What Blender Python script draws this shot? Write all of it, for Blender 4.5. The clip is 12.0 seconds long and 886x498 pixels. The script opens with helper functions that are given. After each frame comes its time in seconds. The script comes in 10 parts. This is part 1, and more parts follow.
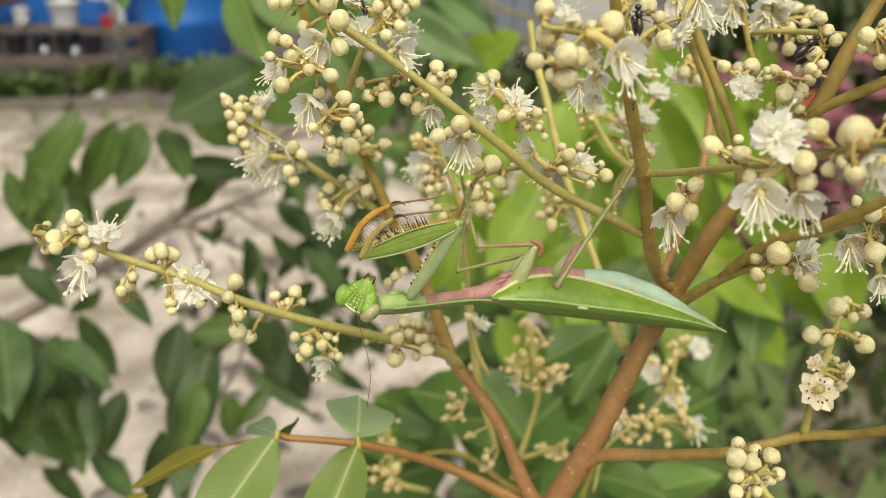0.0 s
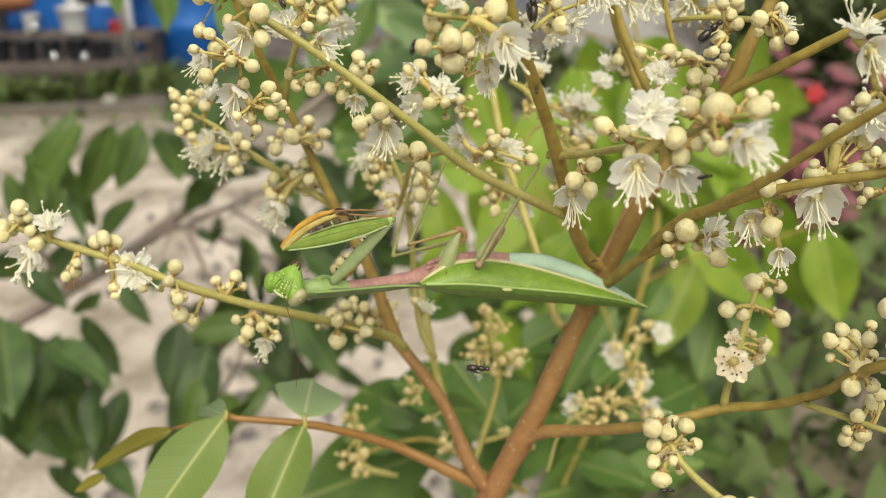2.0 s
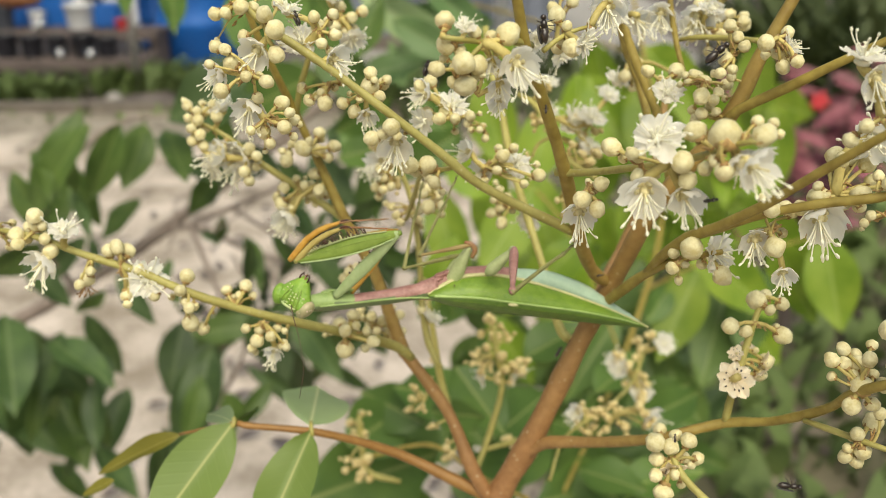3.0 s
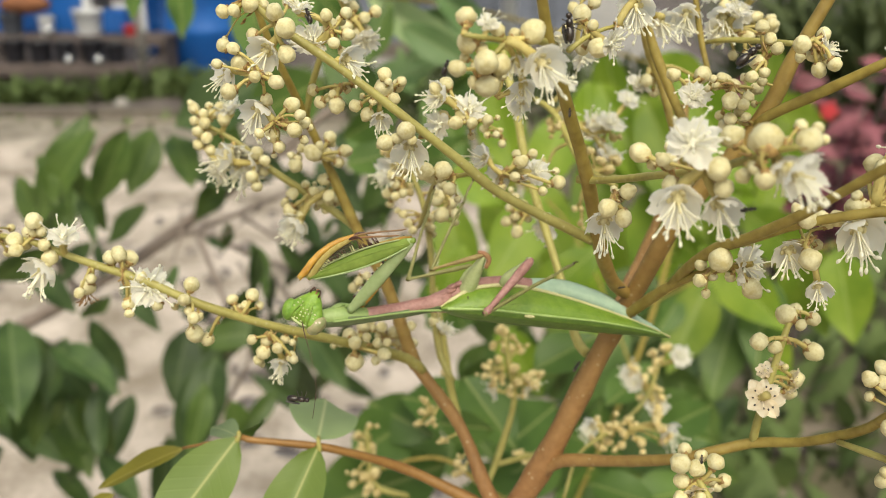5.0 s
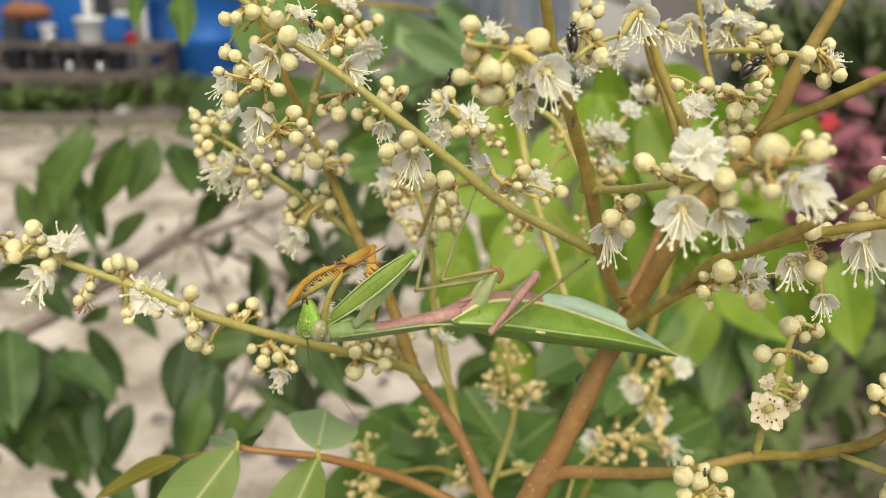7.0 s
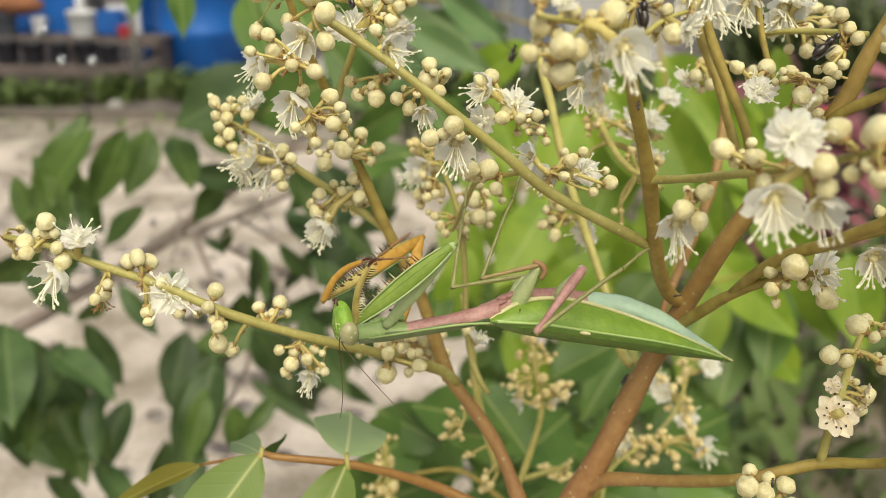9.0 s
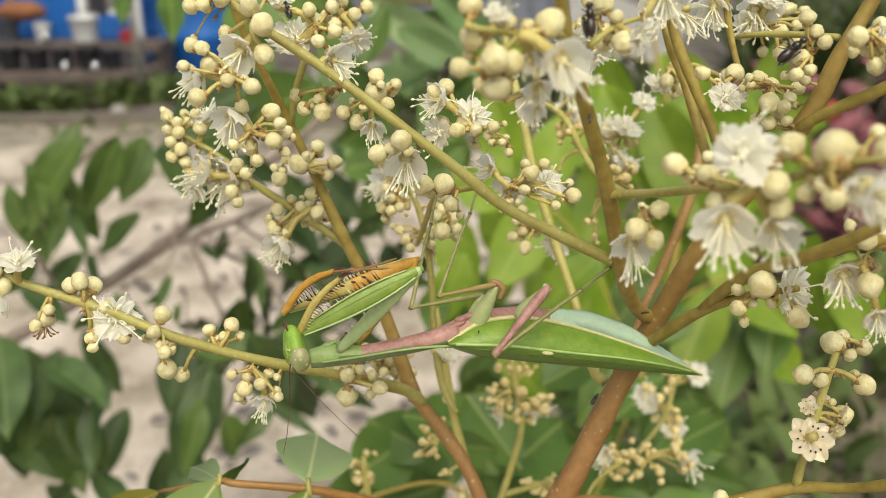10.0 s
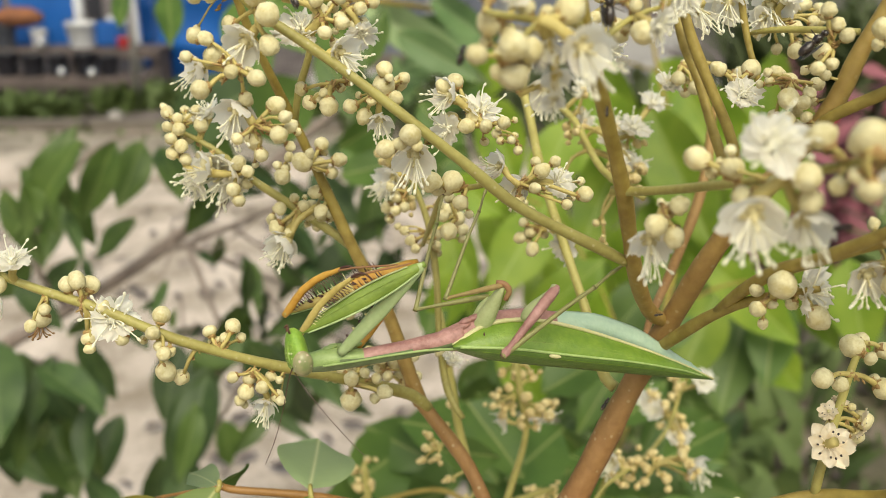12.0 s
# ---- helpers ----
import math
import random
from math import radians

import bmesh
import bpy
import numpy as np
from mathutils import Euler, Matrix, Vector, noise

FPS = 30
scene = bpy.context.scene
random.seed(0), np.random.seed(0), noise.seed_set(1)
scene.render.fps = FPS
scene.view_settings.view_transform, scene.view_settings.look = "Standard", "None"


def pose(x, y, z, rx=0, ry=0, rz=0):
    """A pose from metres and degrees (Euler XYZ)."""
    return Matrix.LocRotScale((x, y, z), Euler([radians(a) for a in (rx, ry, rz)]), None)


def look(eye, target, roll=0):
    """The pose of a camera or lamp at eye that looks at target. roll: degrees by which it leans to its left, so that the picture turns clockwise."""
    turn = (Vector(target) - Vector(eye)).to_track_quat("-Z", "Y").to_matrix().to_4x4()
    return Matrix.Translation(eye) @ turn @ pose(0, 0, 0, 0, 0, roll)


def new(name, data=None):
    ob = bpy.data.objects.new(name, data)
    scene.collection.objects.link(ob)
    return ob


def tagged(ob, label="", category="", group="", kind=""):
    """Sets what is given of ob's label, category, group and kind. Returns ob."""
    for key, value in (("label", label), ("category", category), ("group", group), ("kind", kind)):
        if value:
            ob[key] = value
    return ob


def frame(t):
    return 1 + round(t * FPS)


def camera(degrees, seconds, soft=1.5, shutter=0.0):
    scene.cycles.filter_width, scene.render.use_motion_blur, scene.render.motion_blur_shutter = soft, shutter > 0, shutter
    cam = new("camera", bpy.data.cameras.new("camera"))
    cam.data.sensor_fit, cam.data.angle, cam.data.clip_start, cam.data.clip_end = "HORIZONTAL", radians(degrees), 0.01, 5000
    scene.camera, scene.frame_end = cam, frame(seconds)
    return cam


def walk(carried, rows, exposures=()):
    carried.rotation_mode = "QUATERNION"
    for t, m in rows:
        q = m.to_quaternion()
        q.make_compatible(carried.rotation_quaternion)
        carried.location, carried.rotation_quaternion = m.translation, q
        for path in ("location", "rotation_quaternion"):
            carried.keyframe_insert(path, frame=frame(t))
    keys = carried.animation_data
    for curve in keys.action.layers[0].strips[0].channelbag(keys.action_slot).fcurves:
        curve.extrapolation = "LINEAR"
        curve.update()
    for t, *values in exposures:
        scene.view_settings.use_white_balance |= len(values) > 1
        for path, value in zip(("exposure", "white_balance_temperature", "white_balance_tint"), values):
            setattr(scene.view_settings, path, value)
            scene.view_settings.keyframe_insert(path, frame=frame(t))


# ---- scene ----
cam = camera(52.5, 12.0, soft=0.45)
# seconds, eye in metres, turn in degrees: a phone held by hand before a flowering branch
PATH = [
    (0.0, -0.0007, 0.0007, 1.1012, 69.62, -0.07, -0.22),
    (0.5, 0.0055, 0.0017, 1.1014, 69.51, 0.53, 0.09),
    (1.0, 0.0056, -0.0025, 1.1009, 69.65, 0.40, 0.09),
    (1.5, 0.0117, -0.0006, 1.1025, 69.55, 0.51, 0.19),
    (2.0, 0.0150, -0.0066, 1.1004, 69.59, 0.95, 0.23),
    (2.5, 0.0164, -0.0143, 1.0980, 69.74, 0.87, 0.35),
    (3.0, 0.0139, -0.0082, 1.1035, 69.67, 0.28, 0.62),
    (3.2, 0.0176, -0.0052, 1.1042, 69.39, 0.86, 1.11),
    (4.8, 0.0141, -0.0034, 1.0974, 70.69, 0.30, 1.21),
    (5.0, 0.0120, -0.0013, 1.1013, 70.16, -0.00, 1.10),
    (5.5, 0.0110, -0.0003, 1.1028, 70.59, -0.13, 1.01),
    (6.0, 0.0149, -0.0030, 1.1018, 71.02, -0.15, 1.04),
    (6.5, 0.0151, -0.0045, 1.1001, 71.06, 0.02, 1.05),
    (7.0, 0.0116, -0.0004, 1.1010, 70.76, -0.31, 1.19),
    (7.2, 0.0115, 0.0016, 1.1013, 70.54, -0.28, 0.92),
    (8.8, 0.0045, 0.0094, 1.0992, 70.03, -0.21, 0.68),
    (9.0, 0.0028, 0.0098, 1.0974, 70.39, -0.37, 0.76),
    (9.5, 0.0034, 0.0166, 1.0979, 70.23, -0.08, 0.79),
    (10.0, 0.0113, 0.0175, 1.0981, 70.35, 0.52, 0.86),
    (10.5, 0.0125, 0.0155, 1.0985, 70.67, 0.31, 0.61),
    (11.0, 0.0122, 0.0173, 1.0986, 70.93, -0.15, 0.49),
    (11.5, 0.0074, 0.0194, 1.0980, 70.94, -0.14, 0.67),
    (12.0, 0.0092, 0.0210, 1.0954, 70.84, 0.25, 0.68),
]
walk(cam, [(t, pose(x, y, z, rx, ry, rz)) for t, x, y, z, rx, ry, rz in PATH])

# lens: a small aperture close to its subject, sharp from the front flowers to the stems behind
cam.data.dof.use_dof = True
cam.data.dof.focus_distance = 0.145
cam.data.dof.aperture_fstop = 22.0

# ---- daylight under a bright, thinly clouded sky ----
world = bpy.data.worlds.new("sky")
scene.world = world
world.use_nodes = True
wn = world.node_tree.nodes
sky = wn.new("ShaderNodeTexSky")
sky.sky_type = "NISHITA"
sky.sun_disc = False
sky.sun_elevation, sky.sun_rotation = radians(55), radians(172)
sky.air_density, sky.dust_density, sky.ozone_density = 1.0, 4.0, 0.5
wn["Background"].inputs["Strength"].default_value = 0.096
world.node_tree.links.new(sky.outputs[0], wn["Background"].inputs["Color"])
sun = new("sun", bpy.data.lights.new("sun", "SUN"))
sun.data.energy, sun.data.angle, sun.data.color = 2.45, radians(50), (1.0, 0.95, 0.84)
sun.matrix_world = look((0.5, -2.1, 4.2), (0.1, 0.2, 1.0))
scene.view_settings.exposure = 0.27
scene.view_settings.use_white_balance = True
scene.view_settings.white_balance_temperature, scene.view_settings.white_balance_tint = 6900, 2


# ---- materials ----
def nodes_of(name):
    m = bpy.data.materials.new(name)
    m.use_nodes = True
    t = m.node_tree
    return m, t.nodes, t.links, t.nodes["Principled BSDF"]


def surface(name, light, dark, rough=0.5, grain=200.0, blotch=30.0, bump=0.2, spots=None, through_light=0.0, per_piece=0.12, coat=0.0):
    """A mottled surface: two colours in blotches, finer grain, a fine relief, slight differences from piece to piece."""
    m, n, l, p = nodes_of(name)
    co = n.new("ShaderNodeNewGeometry")
    big, fine = n.new("ShaderNodeTexNoise"), n.new("ShaderNodeTexNoise")
    big.inputs["Scale"].default_value, fine.inputs["Scale"].default_value = blotch, grain
    big.inputs["Detail"].default_value, fine.inputs["Detail"].default_value = 3, 4
    l.new(co.outputs["Position"], big.inputs["Vector"])
    l.new(co.outputs["Position"], fine.inputs["Vector"])
    add = n.new("ShaderNodeMath")
    add.operation = "MULTIPLY_ADD"
    l.new(fine.outputs["Fac"], add.inputs[0])
    add.inputs[1].default_value = 0.6
    l.new(big.outputs["Fac"], add.inputs[2])
    ramp = n.new("ShaderNodeMapRange")
    ramp.inputs["From Min"].default_value, ramp.inputs["From Max"].default_value = 0.55, 1.05
    l.new(add.outputs[0], ramp.inputs["Value"])
    mix = n.new("ShaderNodeMix")
    mix.data_type = "RGBA"
    mix.inputs["A"].default_value, mix.inputs["B"].default_value = (*dark, 1), (*light, 1)
    l.new(ramp.outputs[0], mix.inputs["Factor"])
    colour = mix.outputs["Result"]
    if spots:
        v = n.new("ShaderNodeTexVoronoi")
        v.inputs["Scale"].default_value = spots[0]
        l.new(co.outputs["Position"], v.inputs["Vector"])
        lim = n.new("ShaderNodeMapRange")
        lim.inputs["From Min"].default_value, lim.inputs["From Max"].default_value = spots[1], spots[1] + 0.08
        lim.inputs["To Min"].default_value, lim.inputs["To Max"].default_value = 1, 0
        l.new(v.outputs["Distance"], lim.inputs["Value"])
        mx = n.new("ShaderNodeMix")
        mx.data_type = "RGBA"
        mx.inputs["B"].default_value = (*spots[2], 1)
        l.new(lim.outputs[0], mx.inputs["Factor"])
        l.new(colour, mx.inputs["A"])
        colour = mx.outputs["Result"]
    info = n.new("ShaderNodeObjectInfo")
    val = n.new("ShaderNodeMapRange")
    val.inputs["To Min"].default_value, val.inputs["To Max"].default_value = 1 - per_piece, 1 + per_piece
    l.new(info.outputs["Random"], val.inputs["Value"])
    hsv = n.new("ShaderNodeHueSaturation")
    l.new(val.outputs[0], hsv.inputs["Value"])
    l.new(colour, hsv.inputs["Color"])
    l.new(hsv.outputs[0], p.inputs["Base Color"])
    p.inputs["Roughness"].default_value = rough
    p.inputs["Coat Weight"].default_value = coat
    b = n.new("ShaderNodeBump")
    b.inputs["Strength"].default_value, b.inputs["Distance"].default_value = bump, 0.0004
    l.new(fine.outputs["Fac"], b.inputs["Height"])
    l.new(b.outputs[0], p.inputs["Normal"])
    if through_light:
        tr = n.new("ShaderNodeBsdfTranslucent")
        l.new(hsv.outputs[0], tr.inputs["Color"])
        ms = n.new("ShaderNodeMixShader")
        ms.inputs["Fac"].default_value = through_light
        l.new(p.outputs[0], ms.inputs[1])
        l.new(tr.outputs[0], ms.inputs[2])
        l.new(ms.outputs[0], n["Material Output"].inputs["Surface"])
    return m


def blade(name, face, dark, vein, rough=0.45, through_light=0.3, ribs=11.0, blotch=40.0, ribbing=0.06):
    """A leaf: its mesh runs along its own y from 0 to 1 and across x from -0.5 to 0.5; midrib and side veins follow that."""
    m, n, l, p = nodes_of(name)
    tc, geo = n.new("ShaderNodeTexCoord"), n.new("ShaderNodeNewGeometry")
    sep = n.new("ShaderNodeSeparateXYZ")
    l.new(tc.outputs["Object"], sep.inputs[0])

    def math(op, a, b=None, c=None):
        k = n.new("ShaderNodeMath")
        k.operation = op
        for i, v in enumerate((a, b, c)):
            if v is None:
                continue
            if isinstance(v, (int, float)):
                k.inputs[i].default_value = v
            else:
                l.new(v, k.inputs[i])
        return k.outputs[0]

    ax = math("ABSOLUTE", sep.outputs["X"])
    saw = math("FRACT", math("MULTIPLY", math("SUBTRACT", sep.outputs["Y"], math("MULTIPLY", ax, 0.35)), ribs))
    rib = math("ABSOLUTE", math("SUBTRACT", saw, 0.5))
    side = math("SMOOTH_MIN", math("MULTIPLY", rib, 9.0), 1.0, 0.2)
    mid = math("SMOOTH_MIN", math("MULTIPLY", ax, 30.0), 1.0, 0.4)
    noise_b = n.new("ShaderNodeTexNoise")
    noise_b.inputs["Scale"].default_value, noise_b.inputs["Detail"].default_value = blotch, 4
    l.new(geo.outputs["Position"], noise_b.inputs["Vector"])
    mix = n.new("ShaderNodeMix")
    mix.data_type = "RGBA"
    mix.inputs["A"].default_value, mix.inputs["B"].default_value = (*dark, 1), (*face, 1)
    mr = n.new("ShaderNodeMapRange")
    mr.inputs["From Min"].default_value, mr.inputs["From Max"].default_value = 0.35, 0.65
    l.new(noise_b.outputs["Fac"], mr.inputs["Value"])
    l.new(mr.outputs[0], mix.inputs["Factor"])
    mv = n.new("ShaderNodeMix")
    mv.data_type = "RGBA"
    l.new(mid, mv.inputs["Factor"])
    mv.inputs["A"].default_value = (*vein, 1)
    l.new(mix.outputs["Result"], mv.inputs["B"])
    ms = n.new("ShaderNodeMix")
    ms.data_type = "RGBA"
    l.new(math("MULTIPLY", math("SUBTRACT", 1.0, side), ribbing), ms.inputs["Factor"])
    l.new(mv.outputs["Result"], ms.inputs["A"])
    ms.inputs["B"].default_value = (*vein, 1)
    info = n.new("ShaderNodeObjectInfo")
    val = n.new("ShaderNodeMapRange")
    val.inputs["To Min"].default_value, val.inputs["To Max"].default_value = 0.75, 1.2
    l.new(info.outputs["Random"], val.inputs["Value"])
    hsv = n.new("ShaderNodeHueSaturation")
    l.new(val.outputs[0], hsv.inputs["Value"])
    l.new(ms.outputs["Result"], hsv.inputs["Color"])
    l.new(hsv.outputs[0], p.inputs["Base Color"])
    p.inputs["Roughness"].default_value = rough
    p.inputs["Specular IOR Level"].default_value = 0.35
    b = n.new("ShaderNodeBump")
    b.inputs["Strength"].default_value, b.inputs["Distance"].default_value = 0.12, 0.0004
    l.new(math("MINIMUM", side, mid), b.inputs["Height"])
    l.new(b.outputs[0], p.inputs["Normal"])
    tr = n.new("ShaderNodeBsdfTranslucent")
    l.new(hsv.outputs[0], tr.inputs["Color"])
    sh = n.new("ShaderNodeMixShader")
    sh.inputs["Fac"].default_value = through_light
    l.new(p.outputs[0], sh.inputs[1])
    l.new(tr.outputs[0], sh.inputs[2])
    l.new(sh.outputs[0], n["Material Output"].inputs["Surface"])
    return m




def bark():
    """Bark that goes from orange-brown on old wood to olive on young wood (the mesh's own "young" from 0 to 1), with fine streaks and pale corky dots."""
    m = surface("bark", (0.42, 0.215, 0.088), (0.25, 0.115, 0.042), 0.55, 700, 90, 0.5, (430, 0.10, (0.50, 0.35, 0.2)), per_piece=0.06)
    n, l = m.node_tree.nodes, m.node_tree.links
    at, fine, ramp = n.new("ShaderNodeAttribute"), n.new("ShaderNodeTexNoise"), n.new("ShaderNodeMapRange")
    at.attribute_name = "young"
    geo = n.new("ShaderNodeNewGeometry")
    fine.inputs["Scale"].default_value, fine.inputs["Detail"].default_value = 420, 5
    l.new(geo.outputs["Position"], fine.inputs["Vector"])
    l.new(fine.outputs["Fac"], ramp.inputs["Value"])
    ramp.inputs["From Min"].default_value, ramp.inputs["From Max"].default_value = 0.3, 0.7
    green, mix = n.new("ShaderNodeMix"), n.new("ShaderNodeMix")
    green.data_type = mix.data_type = "RGBA"
    green.inputs["A"].default_value, green.inputs["B"].default_value = (0.23, 0.165, 0.03, 1), (0.37, 0.285, 0.065, 1)
    l.new(ramp.outputs[0], green.inputs["Factor"])
    l.new(at.outputs["Fac"], mix.inputs["Factor"])
    hsv = n["Hue/Saturation/Value"]
    l.new(hsv.inputs["Color"].links[0].from_socket, mix.inputs["A"])
    l.new(green.outputs["Result"], mix.inputs["B"])
    l.new(mix.outputs["Result"], hsv.inputs["Color"])
    return m


M_BARK = bark()
M_TWIG = surface("green_twig", (0.45, 0.405, 0.125), (0.315, 0.27, 0.072), 0.5, 1100, 160, 0.3, (600, 0.09, (0.48, 0.42, 0.2)))
M_RED = surface("red_stalk", (0.36, 0.19, 0.055), (0.25, 0.12, 0.03), 0.5, 900, 140, 0.3)
M_BUD = surface("bud", (0.85, 0.785, 0.50), (0.63, 0.535, 0.245), 0.62, 2600, 620, 0.22, per_piece=0.10, through_light=0.10)
# darker copy of bud for far clusters: shade and haze are in the colour
M_BUD_DIM = surface("far_dimmed_bud", (0.66, 0.56, 0.29), (0.42, 0.31, 0.115), 0.65, 2600, 420, 0.3, per_piece=0.25)
M_PETAL = surface("petal", (0.955, 0.94, 0.88), (0.93, 0.90, 0.81), 0.55, 1300, 260, 0.12, through_light=0.5, per_piece=0.04)
M_PETAL_OLD = surface("old_petal", (0.90, 0.83, 0.68), (0.80, 0.68, 0.48), 0.6, 1500, 420, 0.25, through_light=0.3)
M_STAMEN = surface("stamen", (0.95, 0.93, 0.80), (0.90, 0.86, 0.66), 0.5, 1500, 300, 0.05, through_light=0.25)
M_WITHER = surface("withered", (0.45, 0.27, 0.11), (0.22, 0.11, 0.04), 0.7, 1500, 500, 0.4)
M_STALK = surface("flower_stalk", (0.56, 0.47, 0.17), (0.42, 0.33, 0.10), 0.6, 1500, 400, 0.15)
M_CALYX = surface("calyx", (0.46, 0.31, 0.12), (0.24, 0.13, 0.04), 0.6, 1500, 400, 0.4)
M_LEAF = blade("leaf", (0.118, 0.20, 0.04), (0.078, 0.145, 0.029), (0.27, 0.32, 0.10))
M_LEAF_PALE = blade("pale_leaf", (0.175, 0.245, 0.058), (0.13, 0.195, 0.045), (0.42, 0.43, 0.16), through_light=0.22, ribbing=0.035)
# pale undersides; on one high leaf this colour imitates sky sheen instead
M_LEAF_UNDER_SKY = blade("underside_and_sky_paled_leaf", (0.31, 0.40, 0.20), (0.25, 0.34, 0.16), (0.50, 0.54, 0.29), through_light=0.28, ribbing=0.03)
# paler copy of leaf for high leaves: the sky's sheen is in the colour
M_LEAF_SKYLIT = blade("sky_paled_leaf", (0.20, 0.31, 0.125), (0.155, 0.26, 0.095), (0.36, 0.43, 0.21), through_light=0.25, ribbing=0.03)
# brighter copy of leaf: sunlight on the background leaves is put into its colour
M_LEAF_SUNLIT = blade("sunlit_leaf", (0.31, 0.425, 0.048), (0.19, 0.31, 0.028), (0.38, 0.48, 0.11), through_light=0.45)
M_LEAF_YELLOW = blade("yellow_leaf", (0.22, 0.20, 0.03), (0.145, 0.13, 0.018), (0.34, 0.3, 0.08))
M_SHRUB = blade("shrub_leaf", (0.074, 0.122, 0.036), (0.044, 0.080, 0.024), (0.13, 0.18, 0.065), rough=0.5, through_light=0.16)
# lighter green of the shrub leaf, also on some of the tree's back leaves
M_SHRUB_LIGHT = blade("lighter_shrub_leaf", (0.105, 0.165, 0.038), (0.066, 0.115, 0.025), (0.18, 0.24, 0.07), through_light=0.24)
M_GREY = surface("grey_bark", (0.36, 0.29, 0.25), (0.23, 0.18, 0.155), 0.8, 300, 40, 0.5)


def ground_cover():
    """Pale swept sand; dark weedy earth with sandy patches beyond a wavering edge, greyish trodden earth by the kerb."""
    m, n, l, p = nodes_of("ground_cover")
    geo, sep = n.new("ShaderNodeNewGeometry"), n.new("ShaderNodeSeparateXYZ")
    l.new(geo.outputs["Position"], sep.inputs[0])

    def noise_at(scale, detail=4):
        k = n.new("ShaderNodeTexNoise")
        k.inputs["Scale"].default_value, k.inputs["Detail"].default_value = scale, detail
        l.new(geo.outputs["Position"], k.inputs["Vector"])
        return k.outputs["Fac"]

    def calc(op, a, b=None, c=None):
        k = n.new("ShaderNodeMath")
        k.operation = op
        for i, v in enumerate((a, b, c)):
            if isinstance(v, (int, float)):
                k.inputs[i].default_value = v
            elif v is not None:
                l.new(v, k.inputs[i])
        return k.outputs[0]

    def step(v, lo, hi):
        k = n.new("ShaderNodeMapRange")
        k.interpolation_type = "SMOOTHSTEP"
        k.inputs["From Min"].default_value, k.inputs["From Max"].default_value = lo, hi
        l.new(v, k.inputs["Value"])
        return k.outputs[0]

    def blend(f, a, b):
        k = n.new("ShaderNodeMix")
        k.data_type = "RGBA"
        l.new(f, k.inputs["Factor"])
        for s, v in (("A", a), ("B", b)):
            if isinstance(v, tuple):
                k.inputs[s].default_value = (*v, 1)
            else:
                l.new(v, k.inputs[s])
        return k.outputs["Result"]

    fine = noise_at(60, 6)
    grain = calc("MULTIPLY_ADD", fine, 0.5, noise_at(4.5, 5))
    sand = blend(step(grain, 0.5, 1.0), (0.27, 0.22, 0.165), (0.68, 0.58, 0.505))
    soil = blend(step(calc("MULTIPLY_ADD", fine, 0.5, noise_at(3.2, 5)), 0.5, 1.0), (0.065, 0.066, 0.036), (0.17, 0.14, 0.09))
    soil = blend(step(noise_at(2.6, 5), 0.52, 0.62), soil, (0.235, 0.19, 0.15))
    earth = blend(step(grain, 0.5, 1.0), (0.18, 0.155, 0.115), (0.40, 0.345, 0.28))
    mould = blend(step(grain, 0.5, 1.0), (0.07, 0.055, 0.05), (0.19, 0.155, 0.145))
    waver = calc("MULTIPLY_ADD", noise_at(7, 4), 0.25, calc("MULTIPLY", noise_at(1.6, 3), 0.9))
    side = calc("ADD", calc("MULTIPLY_ADD", sep.outputs["Y"], -0.115, sep.outputs["X"]), calc("SUBTRACT", waver, 0.56))
    back = calc("ADD", sep.outputs["Y"], calc("SUBTRACT", waver, 0.56))
    colour = blend(step(side, -0.08, 0.10), blend(step(back, 4.4, 4.8), sand, earth), soil)
    l.new(blend(step(back, 5.4, 5.6), colour, mould), p.inputs["Base Color"])
    p.inputs["Roughness"].default_value = 0.95
    b = n.new("ShaderNodeBump")
    b.inputs["Strength"].default_value, b.inputs["Distance"].default_value = 0.6, 0.004
    l.new(grain, b.inputs["Height"])
    l.new(b.outputs[0], p.inputs["Normal"])
    return m


M_GROUND = ground_cover()
M_GRASS = surface("grass", (0.105, 0.135, 0.045), (0.06, 0.08, 0.026), 0.7, 60, 4, 0.2, through_light=0.2)
M_WEED = surface("weed", (0.15, 0.21, 0.06), (0.09, 0.13, 0.036), 0.7, 60, 6, 0.2, through_light=0.25)
M_BLUE = surface("blue_plastic", (0.012, 0.12, 0.44), (0.01, 0.085, 0.33), 0.4, 50, 5, 0.05)
M_WHITE = surface("white_plastic", (0.78, 0.78, 0.80), (0.66, 0.66, 0.68), 0.4, 50, 6, 0.05)
M_BLACK = surface("black_plastic", (0.03, 0.03, 0.04), (0.015, 0.015, 0.02), 0.4, 50, 6, 0.05)
M_BOARD = surface("grey_blue_paint", (0.21, 0.23, 0.29), (0.12, 0.13, 0.17), 0.6, 60, 5, 0.1)
M_SLATE = surface("slate_plastic", (0.10, 0.11, 0.14), (0.06, 0.065, 0.08), 0.4, 50, 6, 0.05)
M_WOOD = surface("weathered_wood", (0.15, 0.115, 0.105), (0.075, 0.058, 0.052), 0.8, 120, 10, 0.4)
M_STONE = surface("grey_kerb", (0.20, 0.17, 0.14), (0.12, 0.10, 0.085), 0.9, 60, 8, 0.4)
M_CLAY = surface("brown_cloth", (0.28, 0.11, 0.045), (0.16, 0.06, 0.03), 0.8, 60, 12, 0.4)
M_ROAD = surface("grey_road", (0.40, 0.37, 0.34), (0.30, 0.28, 0.26), 0.9, 30, 1.5, 0.4)
M_TIN = surface("tin", (0.80, 0.80, 0.80), (0.68, 0.68, 0.70), 0.22, 80, 20, 0.1)
